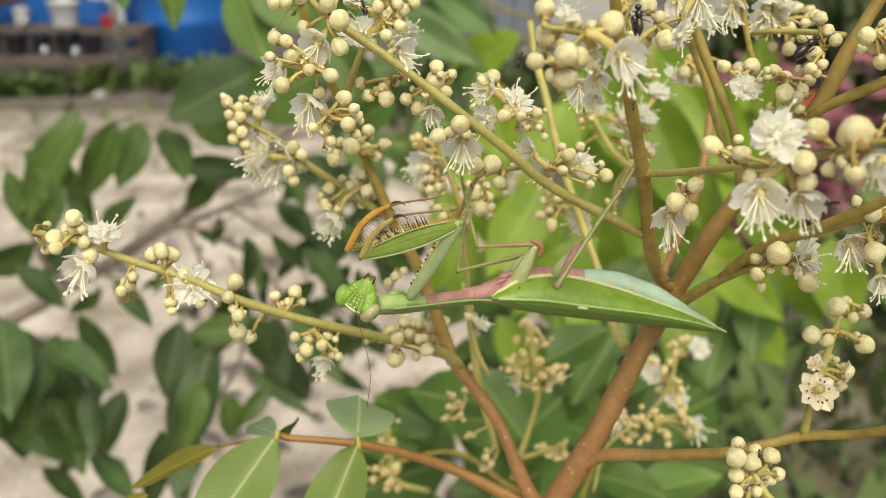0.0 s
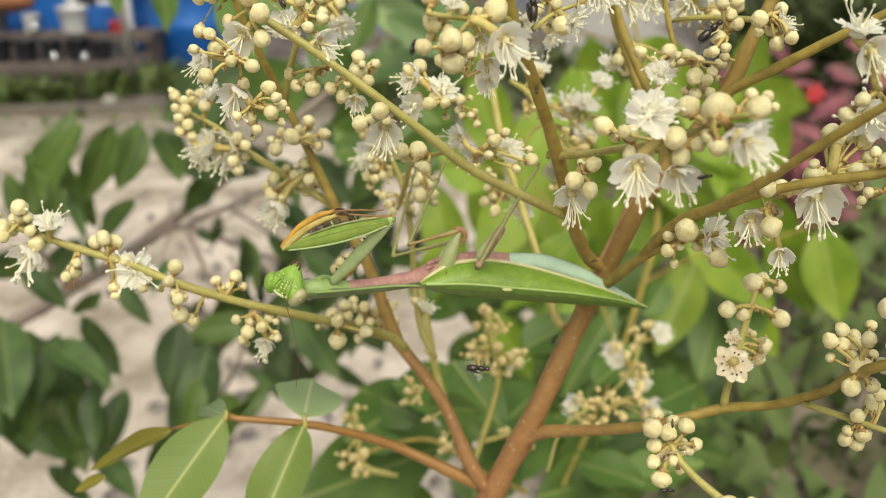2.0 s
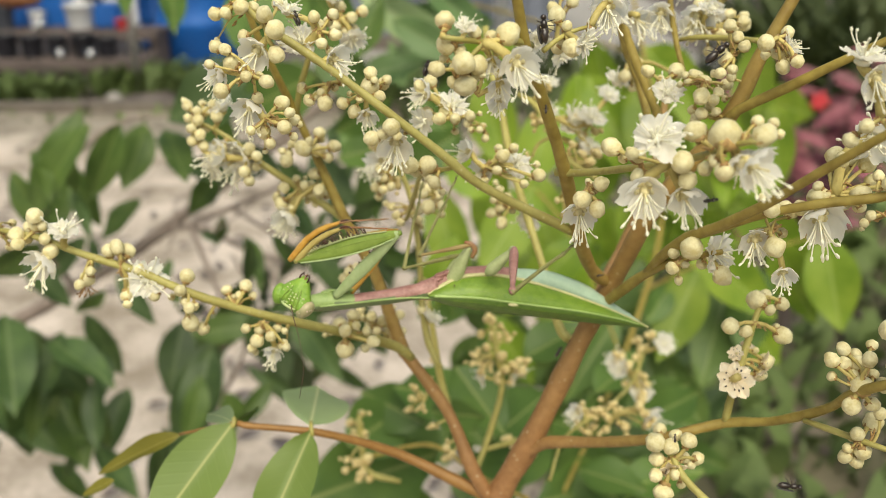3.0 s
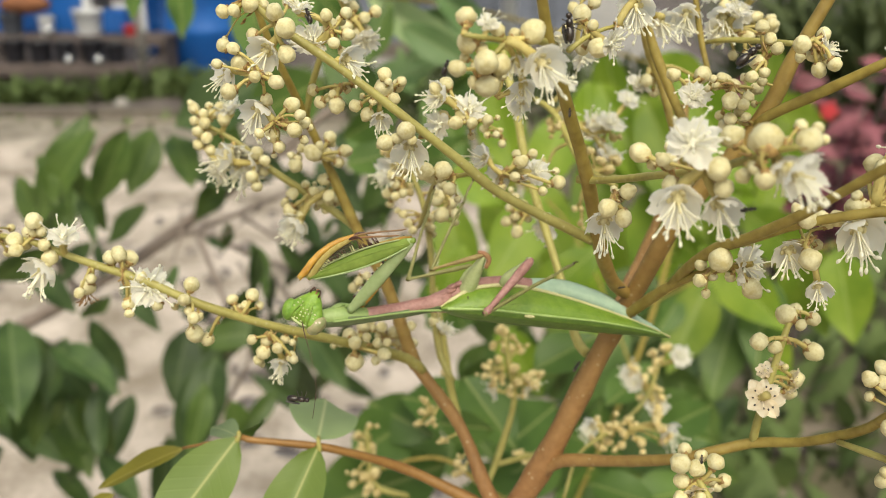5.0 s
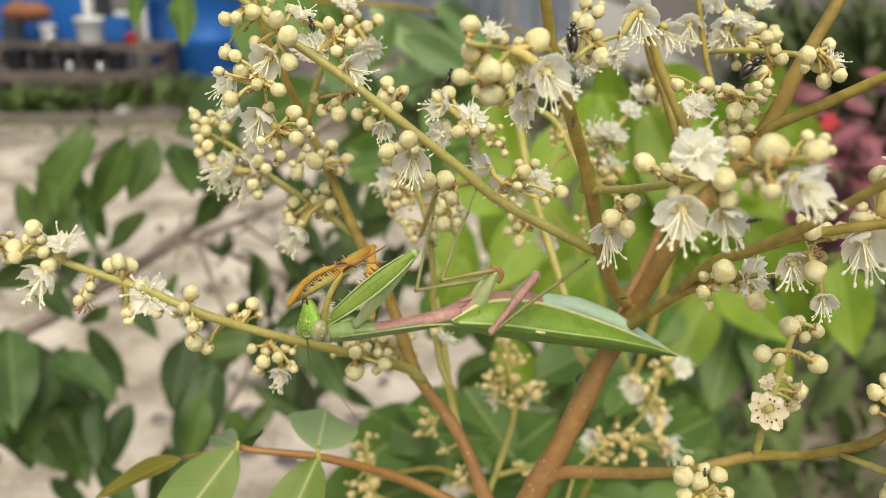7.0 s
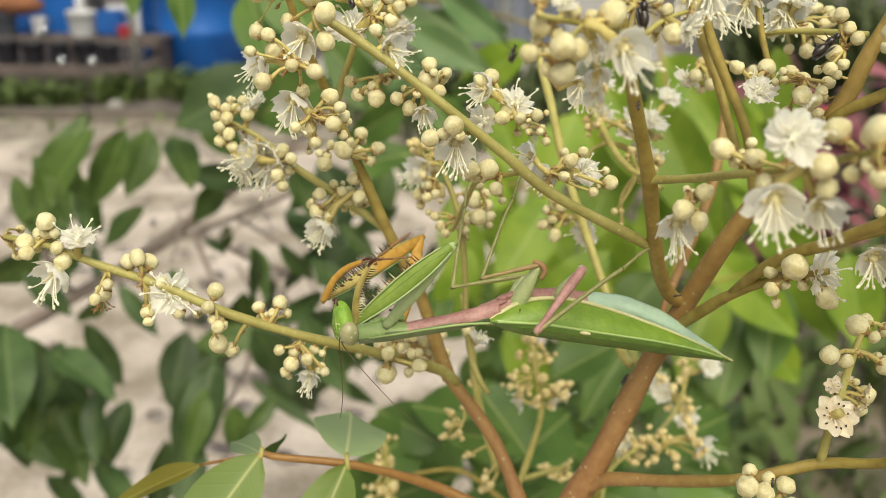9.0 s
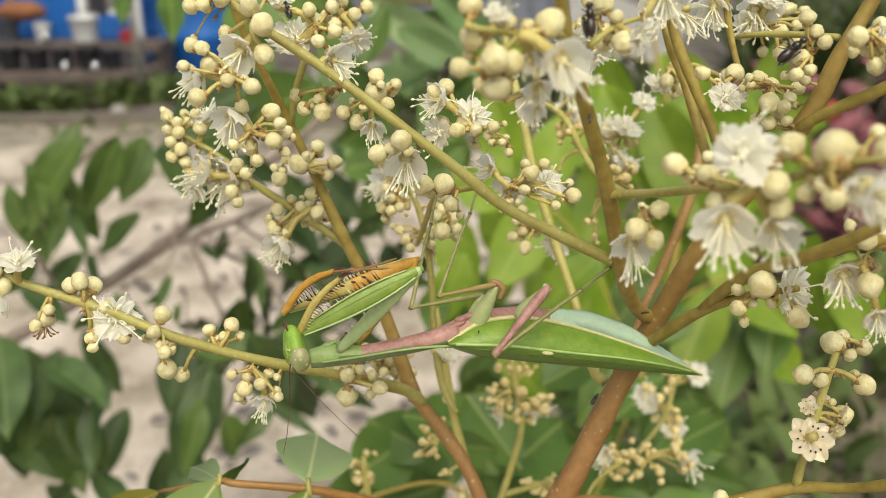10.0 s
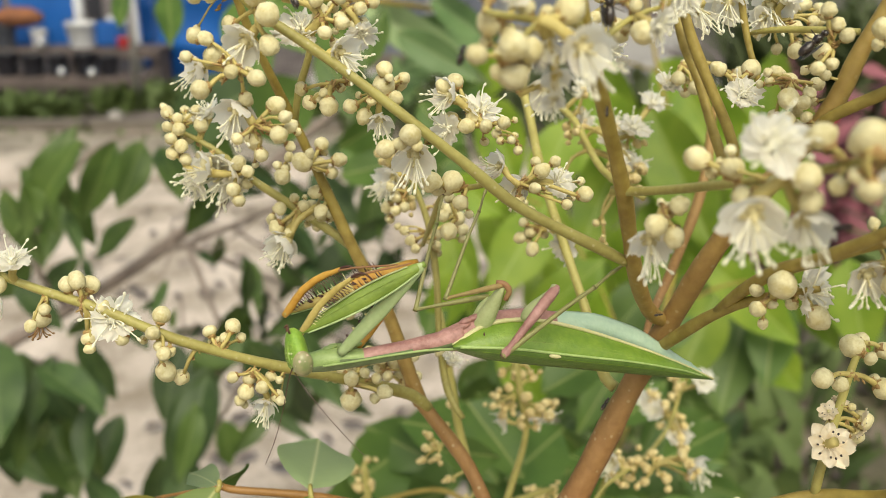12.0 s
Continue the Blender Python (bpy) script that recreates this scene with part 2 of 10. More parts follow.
M_TIN.node_tree.nodes["Principled BSDF"].inputs["Metallic"].default_value = 1.0
M_REDLEAF = blade("red_leaf", (0.38, 0.14, 0.17), (0.24, 0.085, 0.10), (0.38, 0.16, 0.2))
M_DARK = surface("dark_insect", (0.045, 0.030, 0.022), (0.016, 0.011, 0.009), 0.3, 2500, 700, 0.2, (1400, 0.10, (0.34, 0.29, 0.24)), coat=0.3)
M_WING = surface("insect_wing", (0.12, 0.11, 0.10), (0.06, 0.055, 0.05), 0.25, 2500, 700, 0.1)
M_REDCLOTH = surface("red_plastic", (0.55, 0.04, 0.05), (0.42, 0.03, 0.04), 0.5, 60, 8, 0.1)


# ---- mesh helpers ----
def mesh_of(name, verts, faces, mats, smooth=True, slots=None):
    me = bpy.data.meshes.new(name)
    me.from_pydata([tuple(v) for v in verts], [], faces)
    for m in mats if isinstance(mats, (list, tuple)) else [mats]:
        me.materials.append(m)
    if slots is not None:
        me.polygons.foreach_set("material_index", slots)
    if smooth:
        me.polygons.foreach_set("use_smooth", [True] * len(me.polygons))
    me.update()
    return me


def part(name, mesh, parent, m=None, label=""):
    ob = new(name, mesh)
    ob.parent = parent
    if m is not None:
        ob.matrix_basis = m
    if label:
        ob["label"] = label
    return ob


def smooth_line(points, step):
    """Points with radii (x, y, z, r), resampled on a smooth curve through them."""
    p = [np.array(q, float) for q in points]
    p = [2 * p[0] - p[1]] + p + [2 * p[-1] - p[-2]]
    res = []
    for a, b, c, d in zip(p, p[1:], p[2:], p[3:]):
        k = max(2, int(np.linalg.norm((c - b)[:3]) / step))
        for i in range(k):
            t = i / k
            res.append(0.5 * (2 * b + (c - a) * t + (2 * a - 5 * b + 4 * c - d) * t * t + (3 * b - a - 3 * c + d) * t ** 3))
    res.append(p[-2])
    return np.array(res)


def tube(line, sides=10, knobs=0.0, seed=1, flat=1.0, flat_axis=None):
    """Verts and faces of a closed tube along rows of (x, y, z, r)."""
    g = np.random.default_rng(seed)
    n = len(line)
    tang = np.gradient(line[:, :3], axis=0)
    tang /= np.linalg.norm(tang, axis=1)[:, None] + 1e-12
    up = np.array(flat_axis if flat_axis is not None else (0.31, 0.52, 0.79))
    verts, faces = [], []
    for i in range(n):
        x = np.cross(tang[i], up)
        x /= np.linalg.norm(x) + 1e-9
        y = np.cross(x, tang[i])
        r = line[i, 3]
        for k in range(sides):
            a = 2 * np.pi * k / sides
            q = r * (1 + knobs * g.uniform(-1, 1))
            verts.append(line[i, :3] + q * (np.cos(a) * x * flat + np.sin(a) * y))
    for i in range(n - 1):
        for k in range(sides):
            a, b = i * sides + k, i * sides + (k + 1) % sides
            faces.append((a, b, b + sides, a + sides))
    faces.append(tuple(range(sides))[::-1])
    faces.append(tuple(range((n - 1) * sides, n * sides)))
    return verts, faces


def ball(rings=8, sides=12, shape=None):
    """Unit ball; shape(direction) gives the radius that way."""
    verts, faces = [], []
    for i in range(rings + 1):
        th = np.pi * i / rings
        for k in range(sides):
            a = 2 * np.pi * k / sides
            d = np.array((np.sin(th) * np.cos(a), np.sin(th) * np.sin(a), np.cos(th)))
            verts.append(d * (shape(d) if shape else 1.0))
    for i in range(rings):
        for k in range(sides):
            a, b = i * sides + k, i * sides + (k + 1) % sides
            faces.append((a, a + sides, b + sides, b))
    return verts, faces


def join(pieces):
    verts, faces = [], []
    for v, f in pieces:
        o = len(verts)
        verts += list(v)
        faces += [tuple(i + o for i in q) for q in f]
    return verts, faces


def moved(vf, m):
    return [m @ Vector(v) for v in vf[0]], vf[1]


def along(direction, twist=0.0):
    """Turn that brings +z to the direction."""
    return Vector(direction).to_track_quat("Z", "Y").to_matrix().to_4x4() @ Matrix.Rotation(twist, 4, "Z")


MM = 0.001


# ---- ground and distance ----
def ground_sheet():
    """One sheet to the horizon, finer near the tree, slightly uneven; pale swept sand, earth with weeds on one side."""
    xs = np.concatenate([[-400, -60, -20], np.linspace(-9, 9, 61), [20, 60, 400]])
    ys = np.concatenate([[-400, -60, -20, -8], np.linspace(-4, 10, 57), [20, 60, 400]])
    verts = [(x, y, 0.02 * noise.noise(Vector((x * 1.3, y * 1.3, 0))) if abs(x) < 8 and -4 < y < 10 else 0.0) for y in ys for x in xs]
    w = len(xs)
    faces = [(j * w + i, j * w + i + 1, (j + 1) * w + i + 1, (j + 1) * w + i) for j in range(len(ys) - 1) for i in range(w - 1)]
    slots = []
    for j in range(len(ys) - 1):
        for i in range(w - 1):
            x, y = (xs[i] + xs[i + 1]) / 2, (ys[j] + ys[j + 1]) / 2
            slots.append(1 if y > 6.9 and -1.2 < x < 1.3 + 0.1 * y else 0)
    return tagged(new("ground", mesh_of("ground", verts, faces, [M_GROUND, M_ROAD], slots=slots)), "pale swept sand beside dark weedy earth and a grey road", "ground", kind="structure")


ground_sheet()


def box(cx, cy, cz, sx, sy, sz, bevel=0.01):
    bm = bmesh.new()
    bmesh.ops.create_cube(bm, size=1.0, matrix=Matrix.Translation((cx, cy, cz)) @ Matrix.Diagonal((sx, sy, sz, 1)))
    bmesh.ops.bevel(bm, geom=bm.edges[:], offset=bevel, segments=2, affect="EDGES")
    v, f = [tuple(q.co) for q in bm.verts], []
    bm.verts.index_update()
    f = [tuple(q.index for q in k.verts) for k in bm.faces]
    bm.free()
    return v, f


def lathe(profile, sides=28):
    """Profile of (radius, height) turned about z."""
    verts = [(r * math.cos(2 * math.pi * k / sides), r * math.sin(2 * math.pi * k / sides), z) for r, z in profile for k in range(sides)]
    faces = [(i * sides + k, i * sides + (k + 1) % sides, (i + 1) * sides + (k + 1) % sides, (i + 1) * sides + k) for i in range(len(profile) - 1) for k in range(sides)]
    faces.append(tuple(range(sides))[::-1])
    faces.append(tuple(range((len(profile) - 1) * sides, len(profile) * sides)))
    return verts, faces


def kerb():
    ob = new("kerb")
    for k in range(14):
        part("kerb_stone", mesh_of("kerb_stone", *box(0, 0, 0.02, 0.78, 0.12, 0.08, 0.012), M_STONE, False), ob, pose(-8.2 + 0.8 * k, 5.35 + 0.02 * (k % 3), 0, 0, 0, 0.6 * (k % 2)))
    tagged(ob, "low weathered grey kerb along the sand", "kerb", kind="structure")


kerb()


def barrel(x, y, r, h, mat, label):
    ob = new("barrel")
    ob.location = (x, y, 0)
    prof = [(r * 0.9, 0), (r * 0.97, 0.03), (r * 0.98, h * 0.3), (r * 1.03, h * 0.33), (r * 0.98, h * 0.36), (r * 0.98, h * 0.64), (r * 1.03, h * 0.67), (r * 0.98, h * 0.70), (r * 0.95, h * 0.94), (r * 0.85, h)]
    part("body", mesh_of("barrel_body", *lathe(prof), mat), ob)
    part("lid", mesh_of("barrel_lid", *lathe([(r * 0.86, h), (r * 0.9, h + 0.01), (r * 0.9, h + 0.035), (r * 0.8, h + 0.04)]), mat), ob)
    tagged(ob, label, "barrel")


barrel(-2.02, 7.35, 0.36, 0.98, M_BLUE, "large blue plastic drum standing behind the kerb")
barrel(-2.72, 8.3, 0.17, 0.80, M_BLUE, "small blue plastic drum behind the bench")


def bucket(x, y, z, r, h, mat, label):
    ob = new("bucket")
    ob.location = (x, y, z)
    part("body", mesh_of("bucket_body", *lathe([(r * 0.75, 0), (r * 0.78, 0.01), (r * 0.95, h * 0.9), (r, h * 0.92), (r, h), (r * 0.93, h), (r * 0.73, 0.02)]), mat), ob)
    hoop = np.array([(r * math.cos(a), 0.02, h - 0.02 + r * 0.5 * math.sin(a), 0.004) for a in np.linspace(0, math.pi, 13)])
    part("handle", mesh_of("bucket_handle", *tube(hoop, 6), M_STONE), ob)
    tagged(ob, label, "bucket", "buckets on the bench")


def bench(x, y, z, width, label):
    ob = new("bench")
    ob.location = (x, y, 0)
    for k in range(3):
        part("slat", mesh_of("slat", *box(0, 0, 0, width, 0.09, 0.03, 0.005), M_WOOD, False), ob, pose(0, -0.11 + 0.11 * k, z - 0.015))
    for k in range(4):
        part("leg", mesh_of("leg", *box(0, 0, (z - 0.03) / 2, 0.06, 0.28, z - 0.03, 0.006), M_WOOD, False), ob, pose(-width / 2 + 0.05 + k * (width - 0.1) / 3, 0, 0))
    part("rail", mesh_of("rail", *box(0, 0, 0, width, 0.03, 0.05, 0.005), M_WOOD, False), ob, pose(0, -0.19, z - 0.04))
    tagged(ob, label, "bench")


bench(-3.0, 6.40, 0.18, 1.75, "low weathered plank bench with black pots")
bench(-3.1, 6.85, 0.33, 1.9, "weathered plank bench with buckets behind the pots")
for x, y, z, r, h, m, lab in (
    (-2.96, 6.40, 0.18, 0.085, 0.15, M_BLACK, "black plant pot on the low plank bench"), (-2.79, 6.42, 0.18, 0.075, 0.15, M_BLACK, "black plant pot on the low plank bench"), (-2.59, 6.40, 0.18, 0.085, 0.16, M_BLACK, "black plant pot on the low plank bench"),
    (-2.43, 6.41, 0.18, 0.075, 0.14, M_BLACK, "black plant pot on the low plank bench"), (-3.15, 6.41, 0.18, 0.085, 0.16, M_BLACK, "black plant pot on the low plank bench"), (-2.76, 6.82, 0.33, 0.115, 0.18, M_WHITE, "white plastic tub on the plank bench"),
    (-3.08, 6.82, 0.33, 0.06, 0.13, M_WHITE, "small white plastic tub on the plank bench"), (-3.34, 6.82, 0.33, 0.09, 0.16, M_SLATE, "dark grey plastic tub on the plank bench"), (-2.44, 6.78, 0.33, 0.055, 0.07, M_REDCLOTH, "small red plastic bucket on the plank bench")):
    bucket(x, y, z, r, h, m, lab)
blue_box = tagged(new("crate", mesh_of("crate", *box(-2.57, 6.9, 0.42, 0.19, 0.2, 0.18, 0.02), M_BLUE, False)), "blue plastic crate on the plank bench", "crate")
sack = tagged(new("sack", mesh_of("sack", *moved(ball(10, 16, lambda d: 1 + 0.12 * noise.noise(Vector(d) * 2.5)), Matrix.Translation((-3.24, 6.86, 0.545)) @ Matrix.Diagonal((0.19, 0.12, 0.075, 1))), M_CLAY)), "brown cloth bundle lying on the tubs", "sack")


def stall():
    """A small painted frame with blue boards behind the benches."""
    ob = new("stall")
    ob.location = (-2.85, 7.1, 0)
    for x in (0.38, -0.02, -0.9):
        part("post", mesh_of("post", *box(0, 0, 1.0, 0.09 if x > 0.1 else 0.06, 0.07, 2.0, 0.008), M_WHITE, False), ob, pose(x, 0, 0))
    part("rail", mesh_of("rail", *box(0.27, 0.02, 0.50, 0.19, 0.04, 0.06, 0.006), M_WHITE, False), ob)
    part("board", mesh_of("board", *box(-0.31, 0.03, 0.80, 0.50, 0.03, 1.1, 0.006), M_BLUE, False), ob)
    part("board", mesh_of("board", *box(-0.74, 0.03, 0.80, 0.24, 0.03, 1.1, 0.006), M_BLUE, False), ob)
    # black sheet in place of the dark gap between the posts
    part("curtain", mesh_of("curtain", *box(0.08, 0.05, 0.95, 0.13, 0.02, 1.2, 0.006), M_BLACK, False), ob, label="black sheet standing in for the dark gap between the posts")
    part("roof", mesh_of("roof", *box(-0.25, 0.3, 2.05, 1.6, 1.2, 0.05, 0.01), M_STONE, False), ob)
    tagged(ob, "white painted stall frame with blue boards", "stall")


stall()


def post(x, y, r, h, label, mat=M_WHITE):
    ob = new("post", mesh_of("post", *lathe([(r, 0), (r, h * 0.98), (r * 0.9, h)], 16), mat))
    ob.location = (x, y, 0)
    tagged(ob, label, "post")


post(0.40, 7.4, 0.06, 2.4, "white painted pipe post by the road")
post(-2.1, 6.0, 0.022, 0.95, "thin grey pole standing in the weeds", M_ROAD)
post(-0.16, 7.6, 0.075, 2.4, "white painted pipe post by the road")


def shed():
    """A low board shed: upright slate boards with gaps, on a plinth, under a flat roof."""
    ob = new("shed")
    ob.location = (0.05, 8.1, 0)
    plank = mesh_of("plank", *box(0, 0, 1.15, 0.155, 0.03, 2.1, 0.006), M_BOARD, False)
    for k in range(11):
        part("plank", plank, ob, pose(-0.85 + 0.17 * k, 0.008 * (k % 2), 0))
    part("plinth", mesh_of("plinth", *box(0, 0.5, 0.06, 1.95, 1.1, 0.12, 0.01), M_STONE, False), ob)
    part("back_wall", mesh_of("back_wall", *box(0, 1.0, 1.15, 1.9, 0.05, 2.1, 0.01), M_SLATE, False), ob)
    part("roof", mesh_of("roof", *box(0, 0.5, 2.23, 2.1, 1.3, 0.06, 0.01), M_STONE, False), ob)
    tagged(ob, "grey-blue shed of upright boards behind white posts", "shed")


shed()


def tuft(name, x, y, count, height, spread, mat, label, seed, wide=0.012, cat="weeds", z0=0.0):
    """Low weeds: many narrow bent blades from one root patch."""
    g = np.random.default_rng(seed)
    v, f = [], []
    for _ in range(count):
        a, r = g.uniform(0, 6.28), spread * math.sqrt(g.uniform())
        bx, by = x + r * math.cos(a), y + r * math.sin(a)
        h, lean, turn = height * g.uniform(0.4, 1), g.uniform(0.1, 1.1), g.uniform(0, 6.28)
        dx, dy = math.cos(turn), math.sin(turn)
        o = len(v)
        for s, wd in ((0, 0.25), (0.4, 1.0), (0.75, 0.7), (1, 0.1)):
            px, py, pz = bx + dx * lean * h * s * s, by + dy * lean * h * s * s, z0 + h * s * (1 - 0.2 * s)
            v += [(px - dy * wide * wd, py + dx * wide * wd, pz), (px + dy * wide * wd, py - dx * wide * wd, pz)]
        f += [(o + 2 * k, o + 2 * k + 1, o + 2 * k + 3, o + 2 * k + 2) for k in range(3)]
    return tagged(new(name, mesh_of(name, v, f, mat)), label, cat, kind="stuff")


for k in range(7):
    tuft("weeds", -4.2 + 0.55 * k, 5.15 + 0.1 * (k % 2), 14, 0.07 + 0.03 * (k % 3), 0.35, M_WEED, "sparse low weeds on grey earth before the kerb", 60 + k, 0.016)
for k, (x, y, count, high, wide) in enumerate(((-2.78, 5.75, 170, 0.22, 0.24), (-2.45, 5.9, 60, 0.16, 0.2), (-3.35, 5.6, 150, 0.20, 0.25), (-2.2, 6.1, 110, 0.24, 0.22), (-1.75, 6.2, 120, 0.26, 0.3), (-3.9, 5.8, 90, 0.2, 0.4), (-1.2, 5.9, 170, 0.25, 0.42), (-0.6, 5.75, 190, 0.28, 0.42))):
    tuft("weeds", x, y, count, high, wide, M_WEED, "low green weeds growing behind the kerb", 20 + k, 0.03)


def jar(x, y, z, r, label):
    ob = new("jar")
    ob.location = (x, y, z)
    part("body", mesh_of("jar_body", *lathe([(r * 0.9, 0), (r, 0.01), (r, r * 1.5), (r * 0.8, r * 1.9)], 20), M_TIN), ob)
    part("lid", mesh_of("jar_lid", *lathe([(r * 0.84, r * 1.9), (r * 0.86, r * 2.2), (r * 0.6, r * 2.45)], 20), M_TIN), ob)
    tagged(ob, label, "jar")


# invented jars, added only to give bright glints among the pots
jar(-3.02, 6.72, 0.33, 0.035, "small bright tin jar added as a glint on the plank bench")
jar(-2.72, 6.29, 0.18, 0.03, "small bright tin jar added as a glint on the low plank bench")
jar(-2.50, 6.27, 0.18, 0.03, "small bright tin jar added as a glint on the low plank bench")
rock = tagged(new("stone", mesh_of("stone", *moved(ball(9, 14, lambda d: 1 + 0.3 * noise.noise(Vector(d) * 1.7)), Matrix.Translation((-2.14, 5.66, 0.025)) @ Matrix.Diagonal((0.05, 0.045, 0.04, 1))), M_ROAD)), "pale grey stone lying by the kerb", "stone")
tuft("grass", 2.3, 3.6, 2200, 0.10, 1.9, M_GRASS, "thin grass and weeds on dark earth", 40, 0.012, "grass")
tuft("grass", 1.1, 2.1, 700, 0.06, 0.75, M_GRASS, "thin grass and weeds on dark earth", 41, 0.009, "grass")
tuft("weeds", 1.0, 1.75, 150, 0.16, 0.55, M_WEED, "broad-leaved green weeds on dark earth", 71, 0.03)
tuft("weeds", 0.45, 1.55, 60, 0.13, 0.3, M_WEED, "broad-leaved green weeds on dark earth", 72, 0.028)
tuft("weeds", 1.9, 2.7, 200, 0.22, 0.8, M_WEED, "broad-leaved green weeds on dark earth", 73, 0.045)
tuft("weeds", 0.6, 5.8, 700, 0.30, 1.4, M_GRASS, "tall weeds at the far side of the sand", 42, 0.03)
tuft("weeds", 2.9, 5.5, 1000, 1.0, 1.2, M_GRASS, "tall weeds at the far side of the grass", 43, 0.035)


def leaf_mesh(kind, seed):
    """A pointed leaf along y from 0 to 1, across x from -0.5 to 0.5, with a folded midrib, a droop and a waving edge."""
    g = np.random.default_rng(seed)
    rows, cols = 14, 8
    fold, droop, wave = {1: (0.10, 0.10, 0.02), 2: (0.16, 0.04, 0.03), 3: (0.06, 0.16, 0.025)}[kind]
    ph = g.uniform(0, 6.28, 2)
    verts = []
    for i in range(rows + 1):
        t = i / rows
        w = math.sin(math.pi * min(1, t ** 0.8)) ** 0.8 * (1 - 0.30 * max(0, (t - 0.55) / 0.45) ** 1.5)
        w = max(w, 0.012)
        for j in range(cols + 1):
            s = 2 * j / cols - 1
            x = 0.5 * w * s
            z = fold * abs(x) - droop * t * t + wave * s * s * math.sin(9 * t + ph[0 if s < 0 else 1]) + 0.0008 * math.cos(34 * (t - 0.35 * abs(x))) * abs(s)
            verts.append((x, t + 0.04 * s * s * w, z))
    faces = [(i * (cols + 1) + j, i * (cols + 1) + j + 1, (i + 1) * (cols + 1) + j + 1, (i + 1) * (cols + 1) + j) for i in range(rows) for j in range(cols)]
    return verts, faces


LEAVES = {}


def place_leaf(name, a, b, up, width, mat, kind, parent, base, label=""):
    key = (mat.name, kind)
    if key not in LEAVES:
        LEAVES[key] = mesh_of(name, *leaf_mesh(kind, kind * 7), mat)
    a, b = Vector(a) * MM, Vector(b) * MM
    y = (b - a).normalized()
    z = Vector(up)
    x = y.cross(z).normalized()
    z = x.cross(y)
    turn = Matrix((x, y, z)).transposed().to_4x4()
    size = (b - a).length
    m = Matrix.Translation(a - base) @ turn @ Matrix.Diagonal((width * MM, size, size, 1))
    return part(name, LEAVES[key], parent, m, label)


# dry leaves and bits of litter lying on the sand
litter_rng = np.random.default_rng(15)
lv, lf = [], []
for _ in range(900):
    x, y = litter_rng.uniform(-3.4, 1.6), litter_rng.uniform(1.0, 5.2)
    a, s = litter_rng.uniform(0, 6.28), litter_rng.uniform(0.012, 0.045)
    ca, sa = math.cos(a), math.sin(a)
    o = len(lv)
    for u, w, z in ((-1, 0, 0.004), (-0.3, 0.35, 0.014), (-0.3, -0.35, 0.012), (0.4, 0.3, 0.012), (0.4, -0.3, 0.015), (1, 0, 0.008)):
        lv.append((x + s * (u * ca - w * sa), y + s * (u * sa + w * ca), 0.012 + z))
    lf += [(o, o + 2, o + 1), (o + 1, o + 2, o + 4, o + 3), (o + 3, o + 4, o + 5)]
tagged(new("leaf_litter", mesh_of("leaf_litter", lv, lf, M_WOOD)), "dry brown leaves scattered on the sand", "leaf litter", kind="stuff")

# ---- shrub with dark drooping leaves ----
SHRUB_BASE = Vector((-0.75, 1.1, 0.0))
shrub = new("shrub")
shrub.location = SHRUB_BASE
tagged(shrub, "shrub with dark green drooping leaves on grey branches", "shrub")


def shrub_branch(points):
    line = smooth_line([(x * MM, y * MM, z * MM, r * MM) for x, y, z, r in points], 0.02)
    line[:, :3] -= np.array(SHRUB_BASE)
    part("branch", mesh_of("branch", *tube(line, 8, 0.08), M_GREY), shrub)


def shrub_leaf(a, b, up, width, mat, kind):
    place_leaf("leaf", a, b, up, width, mat, kind, shrub, SHRUB_BASE)


shrub_branch([(-750, 1100, 0, 16), (-740, 1080, 300, 15), (-760, 1010, 560, 14), (-700, 990, 700, 12), (-600, 960, 800, 11)])
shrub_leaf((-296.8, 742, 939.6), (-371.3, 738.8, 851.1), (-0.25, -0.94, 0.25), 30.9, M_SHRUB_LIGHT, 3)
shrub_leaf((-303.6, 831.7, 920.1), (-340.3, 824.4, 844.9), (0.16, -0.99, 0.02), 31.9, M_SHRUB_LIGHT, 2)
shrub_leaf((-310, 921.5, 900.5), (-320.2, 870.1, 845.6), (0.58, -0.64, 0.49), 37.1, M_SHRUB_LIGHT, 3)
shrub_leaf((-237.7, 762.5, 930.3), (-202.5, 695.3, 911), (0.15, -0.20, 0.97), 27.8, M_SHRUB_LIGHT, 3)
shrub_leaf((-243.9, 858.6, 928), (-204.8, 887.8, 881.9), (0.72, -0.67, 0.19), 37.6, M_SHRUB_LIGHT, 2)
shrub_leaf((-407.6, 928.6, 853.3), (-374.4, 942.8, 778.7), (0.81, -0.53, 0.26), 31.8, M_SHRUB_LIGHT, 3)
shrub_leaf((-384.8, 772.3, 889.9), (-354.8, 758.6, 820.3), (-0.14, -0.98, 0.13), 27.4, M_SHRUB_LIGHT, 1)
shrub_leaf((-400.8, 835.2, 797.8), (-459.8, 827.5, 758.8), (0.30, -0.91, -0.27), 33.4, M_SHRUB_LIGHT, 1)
shrub_leaf((-441.9, 884.4, 668.8), (-376.1, 853.9, 574.1), (0.48, -0.68, 0.55), 62.1, M_SHRUB, 1)
shrub_leaf((-385.5, 733.4, 719.8), (-381.4, 722.6, 618.6), (0.86, -0.51, 0.09), 55.3, M_SHRUB, 3)
shrub_leaf((-388.2, 818.7, 688.2), (-403, 761.9, 656.2), (0.80, -0.44, 0.40), 49, M_SHRUB, 3)
shrub_leaf((-367.6, 685.6, 787), (-332.9, 609.5, 735.3), (0.31, -0.43, 0.85), 41, M_SHRUB, 2)
